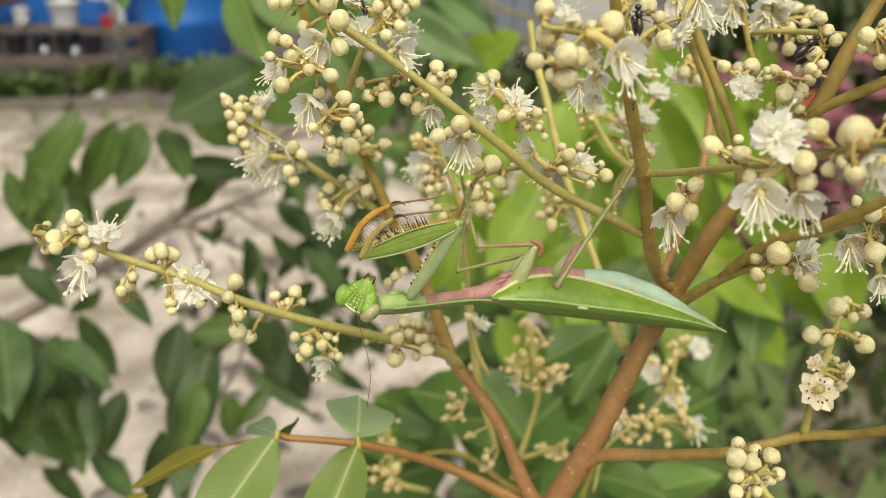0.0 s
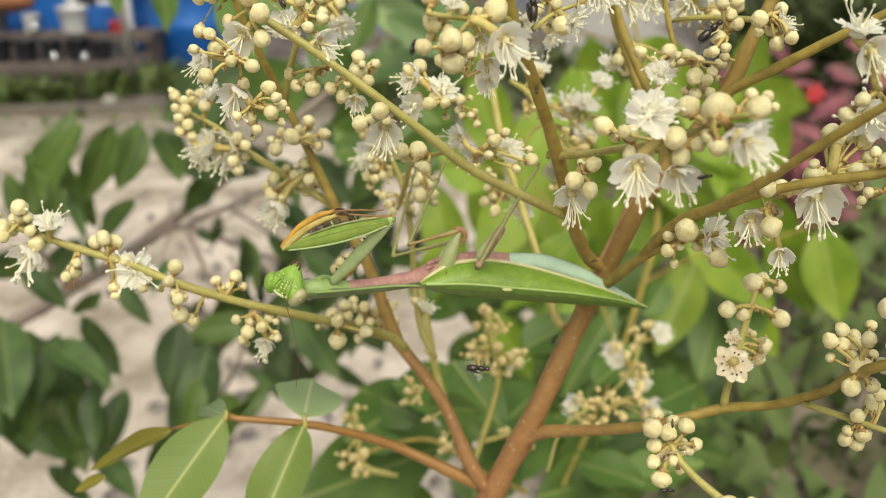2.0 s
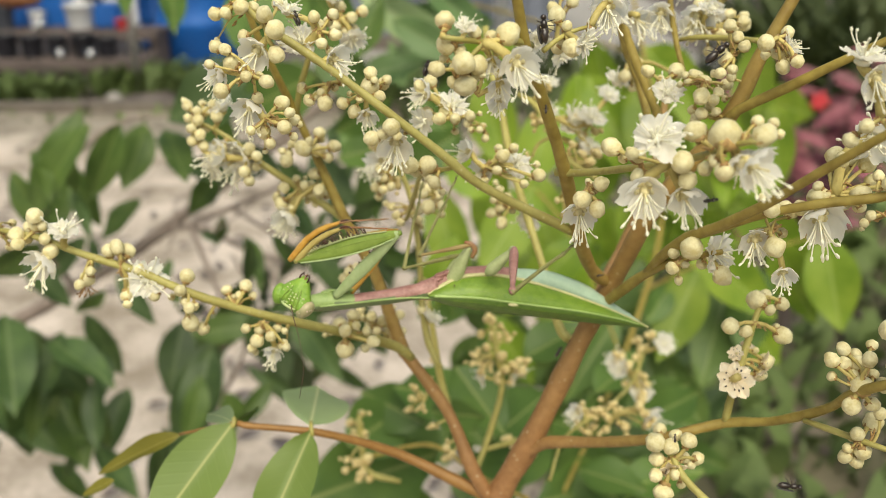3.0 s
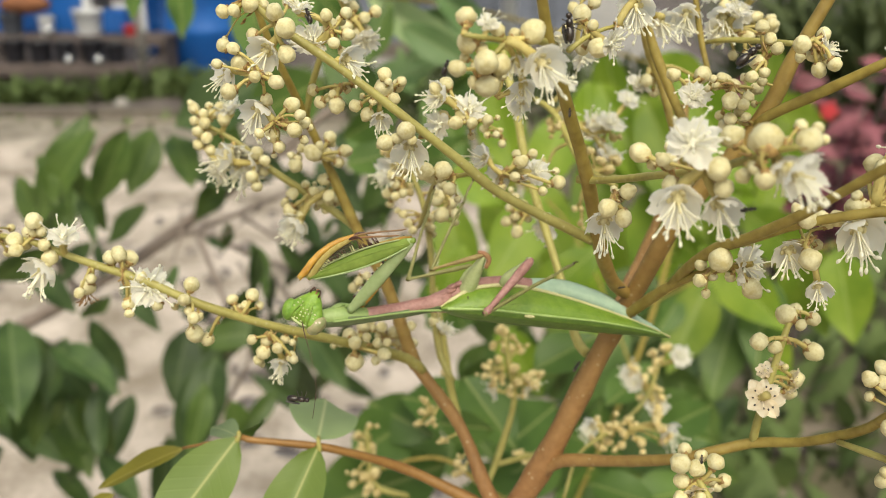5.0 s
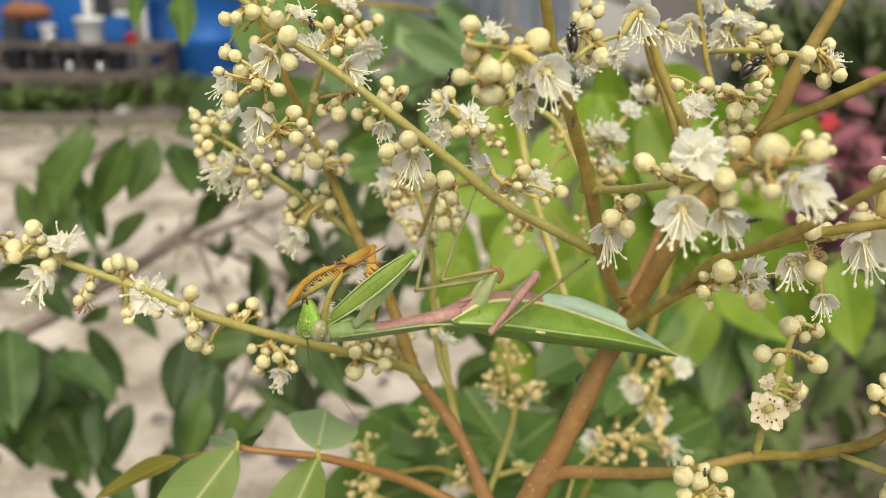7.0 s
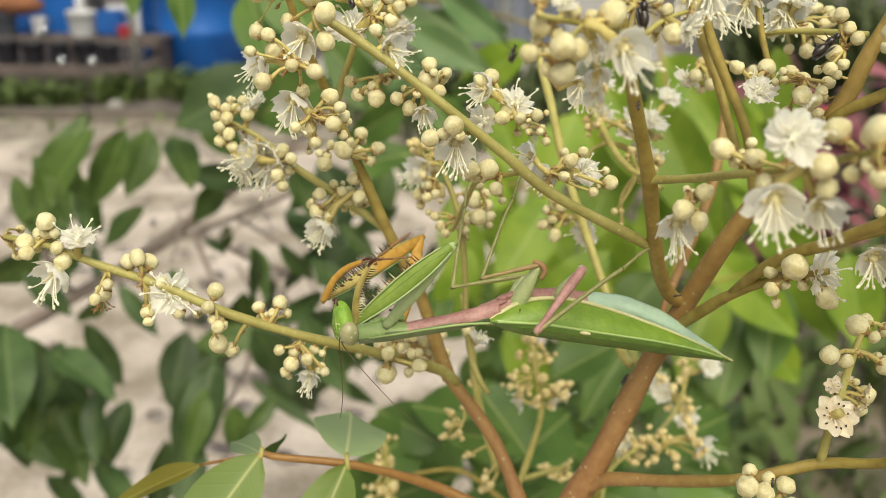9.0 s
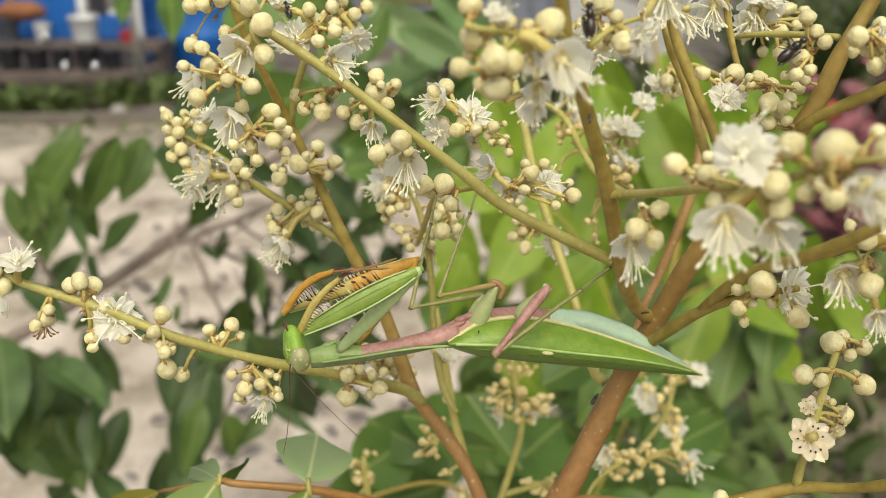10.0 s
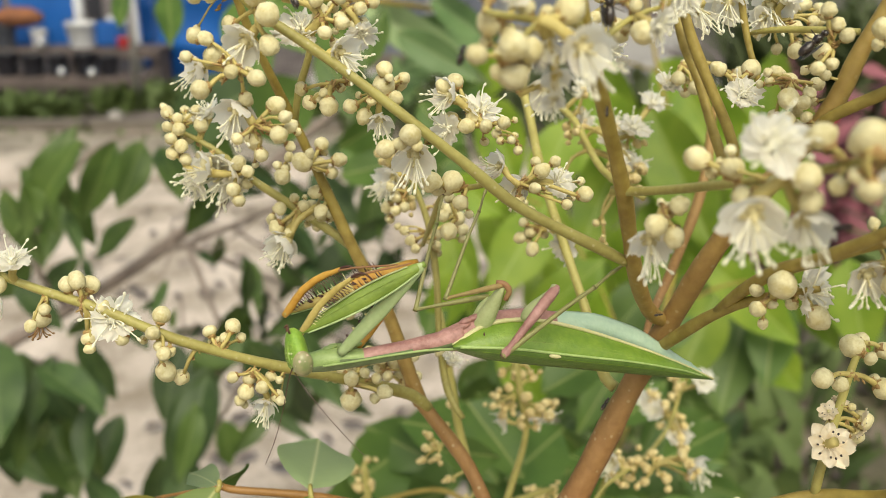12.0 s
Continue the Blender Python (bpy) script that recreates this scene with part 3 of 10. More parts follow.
shrub_leaf((-364.5, 742.6, 679.5), (-319, 687, 630.5), (0.20, -0.55, 0.81), 37.3, M_SHRUB_LIGHT, 2)
shrub_leaf((-474.1, 835.3, 666.8), (-434.8, 805.6, 577), (0.16, -0.91, 0.37), 61, M_SHRUB, 1)
shrub_leaf((-320.4, 682.4, 713.7), (-303.6, 705.4, 642.1), (0.79, -0.61, -0.01), 28, M_SHRUB_LIGHT, 2)
shrub_leaf((-434.1, 762.9, 668.1), (-345.6, 696.8, 647.8), (-0.08, -0.39, 0.92), 38.6, M_SHRUB, 3)
shrub_leaf((-227.5, 871.4, 701.6), (-294, 879.8, 601.4), (-0.40, -0.89, 0.19), 48.4, M_SHRUB, 1)
shrub_leaf((-204.7, 715.9, 740), (-214.6, 652, 671.2), (0.07, -0.74, 0.67), 36.1, M_SHRUB, 2)
shrub_leaf((-200.1, 820.9, 761.5), (-231.1, 822.8, 666.7), (0.59, -0.78, -0.21), 48.7, M_SHRUB_LIGHT, 1)
shrub_leaf((-183.7, 883.4, 669.1), (-153, 894, 578.7), (-0.15, -0.97, -0.17), 53.2, M_SHRUB, 1)
shrub_leaf((-133.3, 750.4, 768.4), (-88.2, 693.5, 718.4), (-0.48, -0.76, 0.43), 36.4, M_SHRUB, 1)
shrub_leaf((-102.3, 829.5, 720.7), (-133.4, 856.6, 621.4), (0.46, -0.81, -0.36), 38.6, M_SHRUB_LIGHT, 1)
shrub_leaf((-160, 684.8, 787.2), (-141.3, 716.9, 716.9), (0.47, -0.84, -0.26), 30.8, M_SHRUB, 3)
shrub_leaf((-126.4, 789.6, 808.7), (-83.2, 766.3, 772.7), (0.31, -0.59, 0.75), 26.9, M_SHRUB, 3)
shrub_leaf((-233.8, 903.8, 853.9), (-257.6, 869.2, 816), (0.68, -0.70, 0.22), 28.4, M_SHRUB_LIGHT, 1)
shrub_leaf((-281.5, 717.8, 809.5), (-247.9, 703.6, 768), (0.20, -0.87, 0.46), 17.5, M_SHRUB, 3)
shrub_leaf((-119, 799.5, 770.3), (-157.7, 740.4, 761.7), (0.81, -0.56, 0.20), 21, M_SHRUB, 1)
shrub_leaf((-95.4, 889.8, 752.4), (-137.9, 913.9, 682), (-0.66, -0.73, 0.15), 29.6, M_SHRUB_LIGHT, 3)
shrub_leaf((-139.6, 774.9, 899.6), (-116.5, 739.1, 863.8), (0.12, -0.66, 0.74), 20.4, M_SHRUB_LIGHT, 2)
shrub_leaf((-244.8, 770.5, 625.6), (-248.5, 710.2, 589.6), (0.21, -0.51, 0.83), 34.4, M_SHRUB, 3)
shrub_leaf((-294.4, 853.9, 588.3), (-274.5, 833.7, 485.6), (0.76, -0.59, 0.26), 38.7, M_SHRUB_LIGHT, 1)
shrub_leaf((-112.7, 793.3, 884.2), (-136.4, 745.1, 872.2), (0.41, -0.40, 0.82), 19.1, M_SHRUB, 3)
shrub_leaf((-79.5, 829.5, 720.8), (-57.6, 828.9, 669.9), (-0.07, -1.00, -0.02), 27.5, M_SHRUB, 3)
shrub_leaf((-184.6, 751.1, 704.5), (-113.6, 719.9, 668.7), (-0.01, -0.76, 0.65), 14.2, M_SHRUB, 3)
shrub_leaf((-315.8, 893.9, 826.4), (-360.5, 874.4, 789.8), (-0.15, -0.78, 0.60), 25.3, M_SHRUB_LIGHT, 3)
shrub_leaf((-184.3, 681.9, 713.9), (-176.8, 676.6, 672.2), (0.77, -0.61, 0.22), 26.3, M_SHRUB_LIGHT, 3)
shrub_leaf((-406.9, 806.3, 785.2), (-361.5, 800.6, 746.2), (0.48, -0.59, 0.65), 26.4, M_SHRUB, 3)
shrub_leaf((-383.6, 901.3, 780.2), (-441.6, 905.2, 726.6), (-0.20, -0.97, 0.15), 25.6, M_SHRUB, 3)
shrub_leaf((-94.6, 757.3, 852.7), (-64.1, 741.3, 826.6), (0.09, -0.80, 0.59), 18.3, M_SHRUB_LIGHT, 2)
shrub_leaf((-200.1, 869.4, 892.2), (-148.4, 820, 876.9), (-0.68, -0.73, 0.07), 23.1, M_SHRUB, 2)
shrub_leaf((-134.5, 874.7, 646.1), (-74.9, 883.4, 599.2), (0.34, -0.90, 0.27), 16.8, M_SHRUB, 3)
shrub_leaf((-153.9, 725.4, 700.8), (-179.2, 689.5, 675.6), (0.46, -0.70, 0.54), 18.5, M_SHRUB_LIGHT, 3)
shrub_leaf((-125.8, 858.3, 798), (-148.8, 811.6, 787.1), (0.85, -0.47, 0.23), 14.5, M_SHRUB, 1)
shrub_leaf((-42.3, 719.1, 880.9), (-85, 744.4, 846), (-0.34, -0.91, -0.24), 16.4, M_SHRUB, 1)
shrub_leaf((-183.4, 794, 820), (-159.6, 739.5, 784.9), (0.44, -0.34, 0.83), 17.1, M_SHRUB_LIGHT, 2)
shrub_leaf((-168.5, 892.2, 823.5), (-120.5, 825.8, 806.2), (0.03, -0.23, 0.97), 25.3, M_SHRUB, 1)
shrub_leaf((-88.5, 714, 801.5), (-62.6, 747.6, 762.5), (0.52, -0.79, -0.33), 11.3, M_SHRUB, 1)
shrub_leaf((-85.1, 800, 771.9), (-112.7, 756.7, 750.5), (0.63, -0.63, 0.46), 13.5, M_SHRUB_LIGHT, 3)
shrub_leaf((-179, 871.7, 702.9), (-159.6, 842, 659.7), (0.39, -0.67, 0.64), 21.9, M_SHRUB_LIGHT, 2)
shrub_leaf((-91.1, 731.2, 782.4), (-147.9, 773.5, 741.2), (-0.58, -0.81, -0.04), 17.2, M_SHRUB, 3)
shrub_leaf((-454.2, 802.5, 709.2), (-446.4, 730, 655.8), (0.13, -0.58, 0.81), 24.3, M_SHRUB, 1)
shrub_leaf((-439.3, 870.4, 631.1), (-402.3, 810.4, 578.6), (0.34, -0.49, 0.80), 20.3, M_SHRUB_LIGHT, 2)
shrub_leaf((-413.8, 737.9, 731.6), (-461.9, 763.3, 629.2), (0.29, -0.89, -0.36), 30.8, M_SHRUB, 3)
shrub_leaf((-425.1, 823.7, 701.2), (-396.3, 744.5, 645.6), (0.60, -0.30, 0.74), 24.7, M_SHRUB, 2)
shrub_leaf((-374.7, 851.9, 712.6), (-345, 856, 634.5), (0.41, -0.90, 0.11), 27.3, M_SHRUB, 2)
shrub_leaf((-448.2, 847.6, 634.9), (-526.4, 827.2, 596.6), (0.09, -0.94, 0.33), 23.6, M_SHRUB_LIGHT, 1)
shrub_leaf((-5.6, 756.1, 850.4), (18.3, 695, 826.7), (0.10, -0.33, 0.94), 16.8, M_SHRUB, 1)
shrub_leaf((-69.6, 824, 771.4), (-75.1, 802.8, 729.4), (-0.20, -0.86, 0.46), 18, M_SHRUB, 2)
shrub_leaf((-82.9, 898.1, 709.6), (-96.1, 854.5, 654.9), (-0.07, -0.77, 0.63), 20.6, M_SHRUB_LIGHT, 2)
shrub_leaf((-10.8, 772.2, 828.4), (25.7, 805.3, 781.3), (0.31, -0.87, -0.37), 19.7, M_SHRUB, 2)
shrub_leaf((-42.8, 861.3, 806.9), (-68.7, 882.5, 732.3), (-0.65, -0.76, 0.01), 22.1, M_SHRUB, 1)
shrub_leaf((-2, 716.6, 874.6), (20.3, 729, 835.6), (0.35, -0.93, -0.10), 15.6, M_SHRUB_LIGHT, 3)
shrub_leaf((-58.9, 763, 738), (-90.1, 739.5, 719.8), (0.46, -0.84, 0.29), 11.7, M_SHRUB, 3)
shrub_leaf((-61.8, 881.9, 796.8), (-49.7, 822.3, 752.5), (0.06, -0.59, 0.81), 24.9, M_SHRUB, 1)
shrub_leaf((-354.6, 756.8, 913.7), (-327.4, 723.4, 880.7), (0.57, -0.29, 0.77), 17.7, M_SHRUB_LIGHT, 3)
shrub_leaf((-370.2, 848.8, 900.1), (-373.3, 864.9, 835.3), (0.20, -0.95, -0.24), 21.7, M_SHRUB_LIGHT, 3)
shrub_leaf((-403.4, 923.5, 839.7), (-404.5, 863.9, 787.9), (0.48, -0.58, 0.66), 25.4, M_SHRUB_LIGHT, 3)
shrub_leaf((-328.2, 765.4, 871.8), (-305.3, 733.5, 836.3), (0.26, -0.63, 0.73), 12.1, M_SHRUB, 2)
shrub_leaf((-393, 866.6, 882.4), (-376.4, 847.5, 820.2), (0.18, -0.93, 0.33), 19.6, M_SHRUB_LIGHT, 2)
shrub_leaf((-305.5, 884.9, 671.7), (-295.3, 896, 575.7), (0.84, -0.54, 0.03), 33.6, M_SHRUB, 3)
shrub_leaf((-228.9, 741, 741.9), (-158.1, 737.6, 757.5), (-0.15, -0.84, 0.52), 27.6, M_SHRUB_LIGHT, 3)
shrub_leaf((-283, 790.7, 614), (-303.2, 785.2, 513.1), (0.55, -0.83, -0.07), 31.8, M_SHRUB, 2)
shrub_leaf((-200.9, 667.3, 739.7), (-206, 629.8, 687), (0.53, -0.72, 0.46), 22.8, M_SHRUB_LIGHT, 3)
shrub_leaf((-180.3, 779.4, 780.5), (-185.8, 819.3, 733.4), (-0.22, -0.76, -0.62), 8.6, M_SHRUB_LIGHT, 2)
shrub_leaf((-92.1, 875.9, 780.3), (-78.5, 903.4, 760.3), (0.57, -0.65, -0.50), 6.8, M_SHRUB, 2)
shrub_leaf((-149.5, 710.2, 790.4), (-159.2, 750.7, 751.8), (-0.21, -0.70, -0.68), 7.2, M_SHRUB, 2)
shrub_leaf((-77.9, 804.3, 783.7), (-80.9, 808.8, 753.6), (-0.34, -0.94, -0.10), 9.7, M_SHRUB_LIGHT, 1)
shrub_leaf((-100.2, 899.5, 778.5), (-99.3, 920.1, 750.5), (0.02, -0.81, -0.59), 5.6, M_SHRUB, 2)
shrub_leaf((-99.7, 758.8, 856.6), (-112.5, 762.6, 835.1), (-0.32, -0.95, 0.02), 7.5, M_SHRUB, 3)
shrub_leaf((-260.4, 819.5, 757), (-265.9, 815.8, 734.7), (-0.18, -0.96, 0.20), 8.9, M_SHRUB_LIGHT, 2)
shrub_leaf((-291.9, 894.7, 698.1), (-269.8, 946.1, 679.8), (0.88, -0.44, -0.18), 15.6, M_SHRUB, 2)
shrub_leaf((-221.4, 774, 830.9), (-193.5, 729.4, 837.8), (-0.33, -0.06, 0.94), 8.2, M_SHRUB, 1)
shrub_leaf((-223.3, 865.7, 816.6), (-238.2, 884.9, 774.8), (0.42, -0.76, -0.50), 14.6, M_SHRUB_LIGHT, 2)
shrub_leaf((-145.2, 694.5, 813.6), (-156.5, 724.6, 777.7), (-0.13, -0.78, -0.61), 7, M_SHRUB, 2)
shrub_leaf((-163.5, 783.1, 790.9), (-169.7, 807.2, 754.3), (-0.07, -0.84, -0.54), 7, M_SHRUB, 1)
shrub_leaf((-162.3, 853.1, 718.3), (-169.1, 841.1, 706.2), (0.03, -0.72, 0.70), 5, M_SHRUB_LIGHT, 3)
shrub_leaf((-54, 741.8, 876.6), (-50.1, 704.4, 864.6), (0.01, -0.31, 0.95), 6.5, M_SHRUB_LIGHT, 3)
shrub_leaf((-438.9, 782.6, 721.1), (-470.2, 729.7, 728.8), (0.77, -0.39, 0.50), 23.1, M_SHRUB, 1)
shrub_leaf((-380.4, 850.7, 643.9), (-449.5, 808.8, 635), (0.25, -0.58, 0.78), 38.1, M_SHRUB, 3)
shrub_leaf((-392.6, 797.5, 696.5), (-341.5, 781.3, 652.9), (0.37, -0.65, 0.67), 19.9, M_SHRUB, 2)
shrub_leaf((-471.1, 880.2, 657.2), (-547.7, 873.1, 611.7), (-0.06, -0.97, 0.25), 28.3, M_SHRUB, 3)
shrub_leaf((-378.5, 743.4, 746.8), (-360.5, 753.8, 687.4), (0.12, -0.98, -0.13), 21.9, M_SHRUB, 3)
shrub_leaf((-447.8, 812.4, 670.7), (-478.8, 799.9, 590), (0.68, -0.72, -0.15), 24.5, M_SHRUB_LIGHT, 2)
shrub_leaf((-330.4, 678.2, 767.6), (-263.2, 639.5, 745.5), (0.15, -0.28, 0.95), 29.8, M_SHRUB, 2)
shrub_leaf((-351.8, 745.7, 687.9), (-387.5, 766.2, 604.6), (0.60, -0.68, -0.42), 22.3, M_SHRUB_LIGHT, 2)
shrub_leaf((-477.6, 818.9, 622.4), (-392.8, 770.8, 642.6), (-0.52, -0.80, 0.30), 23.3, M_SHRUB, 1)
shrub_leaf((-345.7, 687.4, 727), (-356.5, 665.4, 671.3), (0.50, -0.84, 0.23), 18.1, M_SHRUB_LIGHT, 1)
shrub_leaf((-384.1, 768.8, 684.5), (-460.6, 814.9, 655.5), (-0.57, -0.57, 0.59), 14.8, M_SHRUB, 3)
shrub_leaf((-471.1, 849.3, 639), (-496.1, 860.3, 540.2), (-0.04, -0.99, -0.10), 34.9, M_SHRUB_LIGHT, 3)
shrub_leaf((-341.6, 701.9, 700.7), (-390, 729.8, 635.5), (-0.08, -0.94, -0.34), 17.6, M_SHRUB_LIGHT, 3)
shrub_leaf((-414.6, 784.8, 662.1), (-377.2, 760.3, 621.3), (-0.05, -0.87, 0.48), 19.5, M_SHRUB_LIGHT, 3)
shrub_leaf((-420.6, 877.5, 650.4), (-427.9, 819.6, 629.6), (0.86, -0.27, 0.44), 21, M_SHRUB, 1)
shrub_leaf((-368.1, 738.4, 733.5), (-324.9, 733.2, 675), (0.40, -0.84, 0.37), 25.8, M_SHRUB, 3)
shrub_leaf((-318.5, 680.5, 773.9), (-334.6, 652.4, 721.3), (-0.04, -0.88, 0.48), 21.1, M_SHRUB, 2)
shrub_leaf((-319.9, 756.8, 718.4), (-313.3, 714.1, 682.5), (0.80, -0.30, 0.51), 23.3, M_SHRUB, 2)
shrub_leaf((-299.4, 686.5, 725), (-291.2, 642.3, 679.7), (-0.18, -0.72, 0.67), 22.6, M_SHRUB, 1)
shrub_leaf((-303.2, 764.3, 673.4), (-317.6, 703.7, 628.1), (0.08, -0.61, 0.79), 29.2, M_SHRUB, 1)
shrub_leaf((-308.4, 685.1, 656), (-254.4, 632.4, 642.4), (0.08, -0.17, 0.98), 23.9, M_SHRUB, 1)
shrub_leaf((-441.6, 766.5, 612.3), (-495.2, 757.7, 566.5), (0.35, -0.91, -0.24), 21.4, M_SHRUB, 3)
shrub_leaf((-431.9, 836.1, 538.9), (-365.1, 778.3, 531.6), (-0.11, -0.25, 0.96), 21.8, M_SHRUB_LIGHT, 1)
shrub_leaf((-316.1, 709.5, 656.2), (-366.2, 703.8, 638.5), (-0.11, -0.82, 0.57), 15.3, M_SHRUB_LIGHT, 3)
shrub_leaf((-367.4, 786.8, 602.6), (-388.2, 774.3, 558.5), (0.45, -0.89, 0.04), 14.9, M_SHRUB, 1)
shrub_leaf((-158.9, 707.6, 848.6), (-169.2, 721.1, 792.4), (0.48, -0.83, -0.29), 13.2, M_SHRUB, 2)
shrub_leaf((-153.5, 802.8, 844), (-122.6, 801.6, 812.9), (0.40, -0.81, 0.43), 12.9, M_SHRUB, 2)
shrub_leaf((-71.5, 873.7, 774.7), (-19.3, 812.5, 780.7), (-0.65, -0.50, 0.57), 20.2, M_SHRUB_LIGHT, 3)
shrub_leaf((-144.6, 729.8, 843.4), (-118.1, 751.6, 796), (0.27, -0.92, -0.28), 15.8, M_SHRUB, 3)
shrub_leaf((-136.8, 811.6, 802.7), (-167.6, 840.1, 746.5), (-0.06, -0.90, -0.42), 12.9, M_SHRUB, 3)
shrub_leaf((-12.6, 894.9, 767.1), (-52.9, 916.9, 740.4), (-0.63, -0.65, 0.43), 16, M_SHRUB_LIGHT, 2)
shrub_leaf((-13.1, 751.9, 839.1), (-26.8, 793.8, 791.8), (0.07, -0.74, -0.67), 11.5, M_SHRUB, 1)
shrub_leaf((-135.5, 818.6, 756.2), (-131.4, 787.3, 729.1), (0.63, -0.46, 0.62), 11.4, M_SHRUB, 1)
shrub_leaf((-387.4, 922.8, 772.7), (-364.3, 876.5, 755.6), (0.00, -0.34, 0.94), 11.5, M_SHRUB, 3)
shrub_leaf((-246.8, 765.3, 807.2), (-253.7, 734.3, 784.8), (0.30, -0.60, 0.74), 10.6, M_SHRUB, 2)
shrub_leaf((-278, 844.5, 758.9), (-309.2, 847.8, 740.4), (-0.13, -0.99, 0.04), 8.4, M_SHRUB, 3)
shrub_leaf((-317.7, 776.9, 772.4), (-360.1, 797.4, 737.5), (0.01, -0.85, -0.52), 17.1, M_SHRUB_LIGHT, 2)
shrub_branch([(-613.4, 932.3, 586.9, 9.25), (-499.7, 927.7, 661.8, 8.34), (-414.4, 924.5, 711.8, 7.55), (-326, 922.9, 765.9, 6.78), (-226.4, 918.3, 840.7, 5.98), (-154.7, 937.8, 894, 4.78), (-83, 958.3, 950.1, 3.59)])
shrub_branch([(-226.4, 918.3, 840.7, 4.18), (-178.6, 929.5, 871.6, 3.59), (-130.8, 935.6, 888.5, 2.99)])
shrub_branch([(-326, 922.9, 765.9, 3.7), (-268.2, 900.7, 793.1, 2.99), (-192.4, 871.4, 772.2, 2.92), (-138.3, 857.8, 765, 2.31)])
shrub_branch([(-268.2, 900.7, 793.1, 2.99), (-225.1, 844, 726.9, 2.89), (-197.6, 809.8, 692.6, 2.26), (-271.2, 764.7, 570.4, 2.83)])
shrub_branch([(-414.4, 924.5, 711.8, 3.77), (-429.6, 897.2, 781.6, 2.99), (-384.3, 873.6, 862.2, 2.83), (-320.5, 870.4, 911.7, 2.21), (-259.1, 853.2, 923.6, 1.62)])
shrub_branch([(-499.7, 927.7, 661.8, 3.85), (-429.6, 859.7, 680.8, 2.99), (-373, 810.5, 692.4, 2.83), (-331.6, 765.4, 628.9, 2.21)])
shrub_branch([(-192.4, 871.4, 772.2, 2.34), (-146.6, 825.4, 735.1, 2.26), (-101.3, 821.3, 724.6, 1.7)])
shrub_branch([(-268.4, 864.6, 753.2, 1.46), (-262.9, 839.6, 714.6, 1.16), (-266.7, 814.9, 676.9, 0.8)])
shrub_branch([(-207.7, 859.4, 739.9, 1.46), (-224.5, 842.6, 723.2, 1.16), (-250, 826, 707, 0.8)])
shrub_branch([(-177.6, 846.6, 705.7, 1.46), (-133, 826.9, 681.9, 1.16), (-98.5, 807.4, 658.6, 0.8)])
shrub_branch([(-217.9, 870.7, 770.3, 1.46), (-194, 847.2, 735.9, 1.16), (-179.8, 824, 702.3, 0.8)])
shrub_branch([(-174.2, 854.6, 727.3, 1.46), (-135.9, 833.7, 700.2, 1.16), (-107.5, 813.1, 673.7, 0.8)])
shrub_branch([(-116.9, 858.1, 737.4, 1.46), (-96, 839.8, 717.1, 1.16), (-84.7, 821.7, 697.3, 0.8)])
shrub_branch([(-190.2, 892.2, 828.4, 1.46), (-210.8, 875.7, 812.5, 1.16), (-240, 859.4, 797.1, 0.8)])
shrub_branch([(-90.5, 885.3, 811.1, 1.46), (-99, 861.4, 775.1, 1.16), (-116.4, 837.7, 740, 0.8)])
shrub_branch([(-152, 872.4, 775.4, 1.46), (-118, 855.7, 759.7, 1.16), (-93.9, 839.3, 744.4, 0.8)])
shrub_branch([(-202.6, 843.9, 698.1, 1.46), (-235.6, 825.6, 677.1, 1.16), (-277, 807.5, 656.7, 0.8)])
shrub_branch([(-85.2, 886.1, 813.1, 1.46), (-55.3, 869.9, 798.6, 1.16), (-35.3, 853.9, 784.5, 0.8)])
shrub_branch([(-278.6, 889.6, 820.3, 1.46), (-276.1, 870.3, 797.2, 1.16), (-282.8, 851.3, 774.6, 0.8)])
shrub_branch([(-158.7, 874.7, 781.7, 1.46), (-132.5, 849.9, 743.8, 1.16), (-116, 825.4, 706.8, 0.8)])
shrub_branch([(-243.1, 847.5, 707.3, 1.46), (-239.2, 824.3, 673.8, 1.16), (-244.5, 801.5, 641.1, 0.8)])
shrub_branch([(-251.5, 855, 727.6, 1.46), (-264.7, 839.1, 713.3, 1.16), (-286.6, 823.4, 699.4, 0.8)])
shrub_branch([(-186.1, 859.8, 741.3, 1.46), (-178.6, 835.7, 705.1, 1.16), (-180.3, 811.9, 669.8, 0.8)])
shrub_leaf((-222.6, 789.2, 713.0), (-253.6, 726.2, 613.0), (0.25, -0.9, 0.35), 46.0, M_SHRUB, 3)
shrub_leaf((-264.3, 831.4, 713.7), (-273.0, 783.4, 654.5), (0.25, -0.9, 0.35), 38.0, M_SHRUB, 1)
shrub_leaf((-185.1, 833.5, 716.5), (-152.0, 789.7, 667.6), (0.25, -0.9, 0.35), 38.0, M_SHRUB, 3)
shrub_leaf((-326.3, 805.1, 938.6), (-371.5, 748.4, 856.4), (0.25, -0.9, 0.35), 30.0, M_SHRUB_LIGHT, 3)
shrub_leaf((-139.8, 919.8, 866.3), (-87.2, 878.8, 824.4), (0.25, -0.9, 0.35), 34.0, M_SHRUB, 3)
shrub_leaf((-89.5, 868.3, 809.9), (-130.6, 826.3, 768.6), (-0.3, -0.9, 0.3), 40.0, M_SHRUB, 1)
shrub_leaf((-67.3, 969.4, 853.9), (-86.2, 921.5, 795.1), (0.25, -0.9, 0.35), 36.0, M_SHRUB_LIGHT, 3)
shrub_leaf((-118.3, 899.5, 897.7), (-54.3, 868.4, 882.7), (0.25, -0.9, 0.35), 32.0, M_SHRUB, 2)
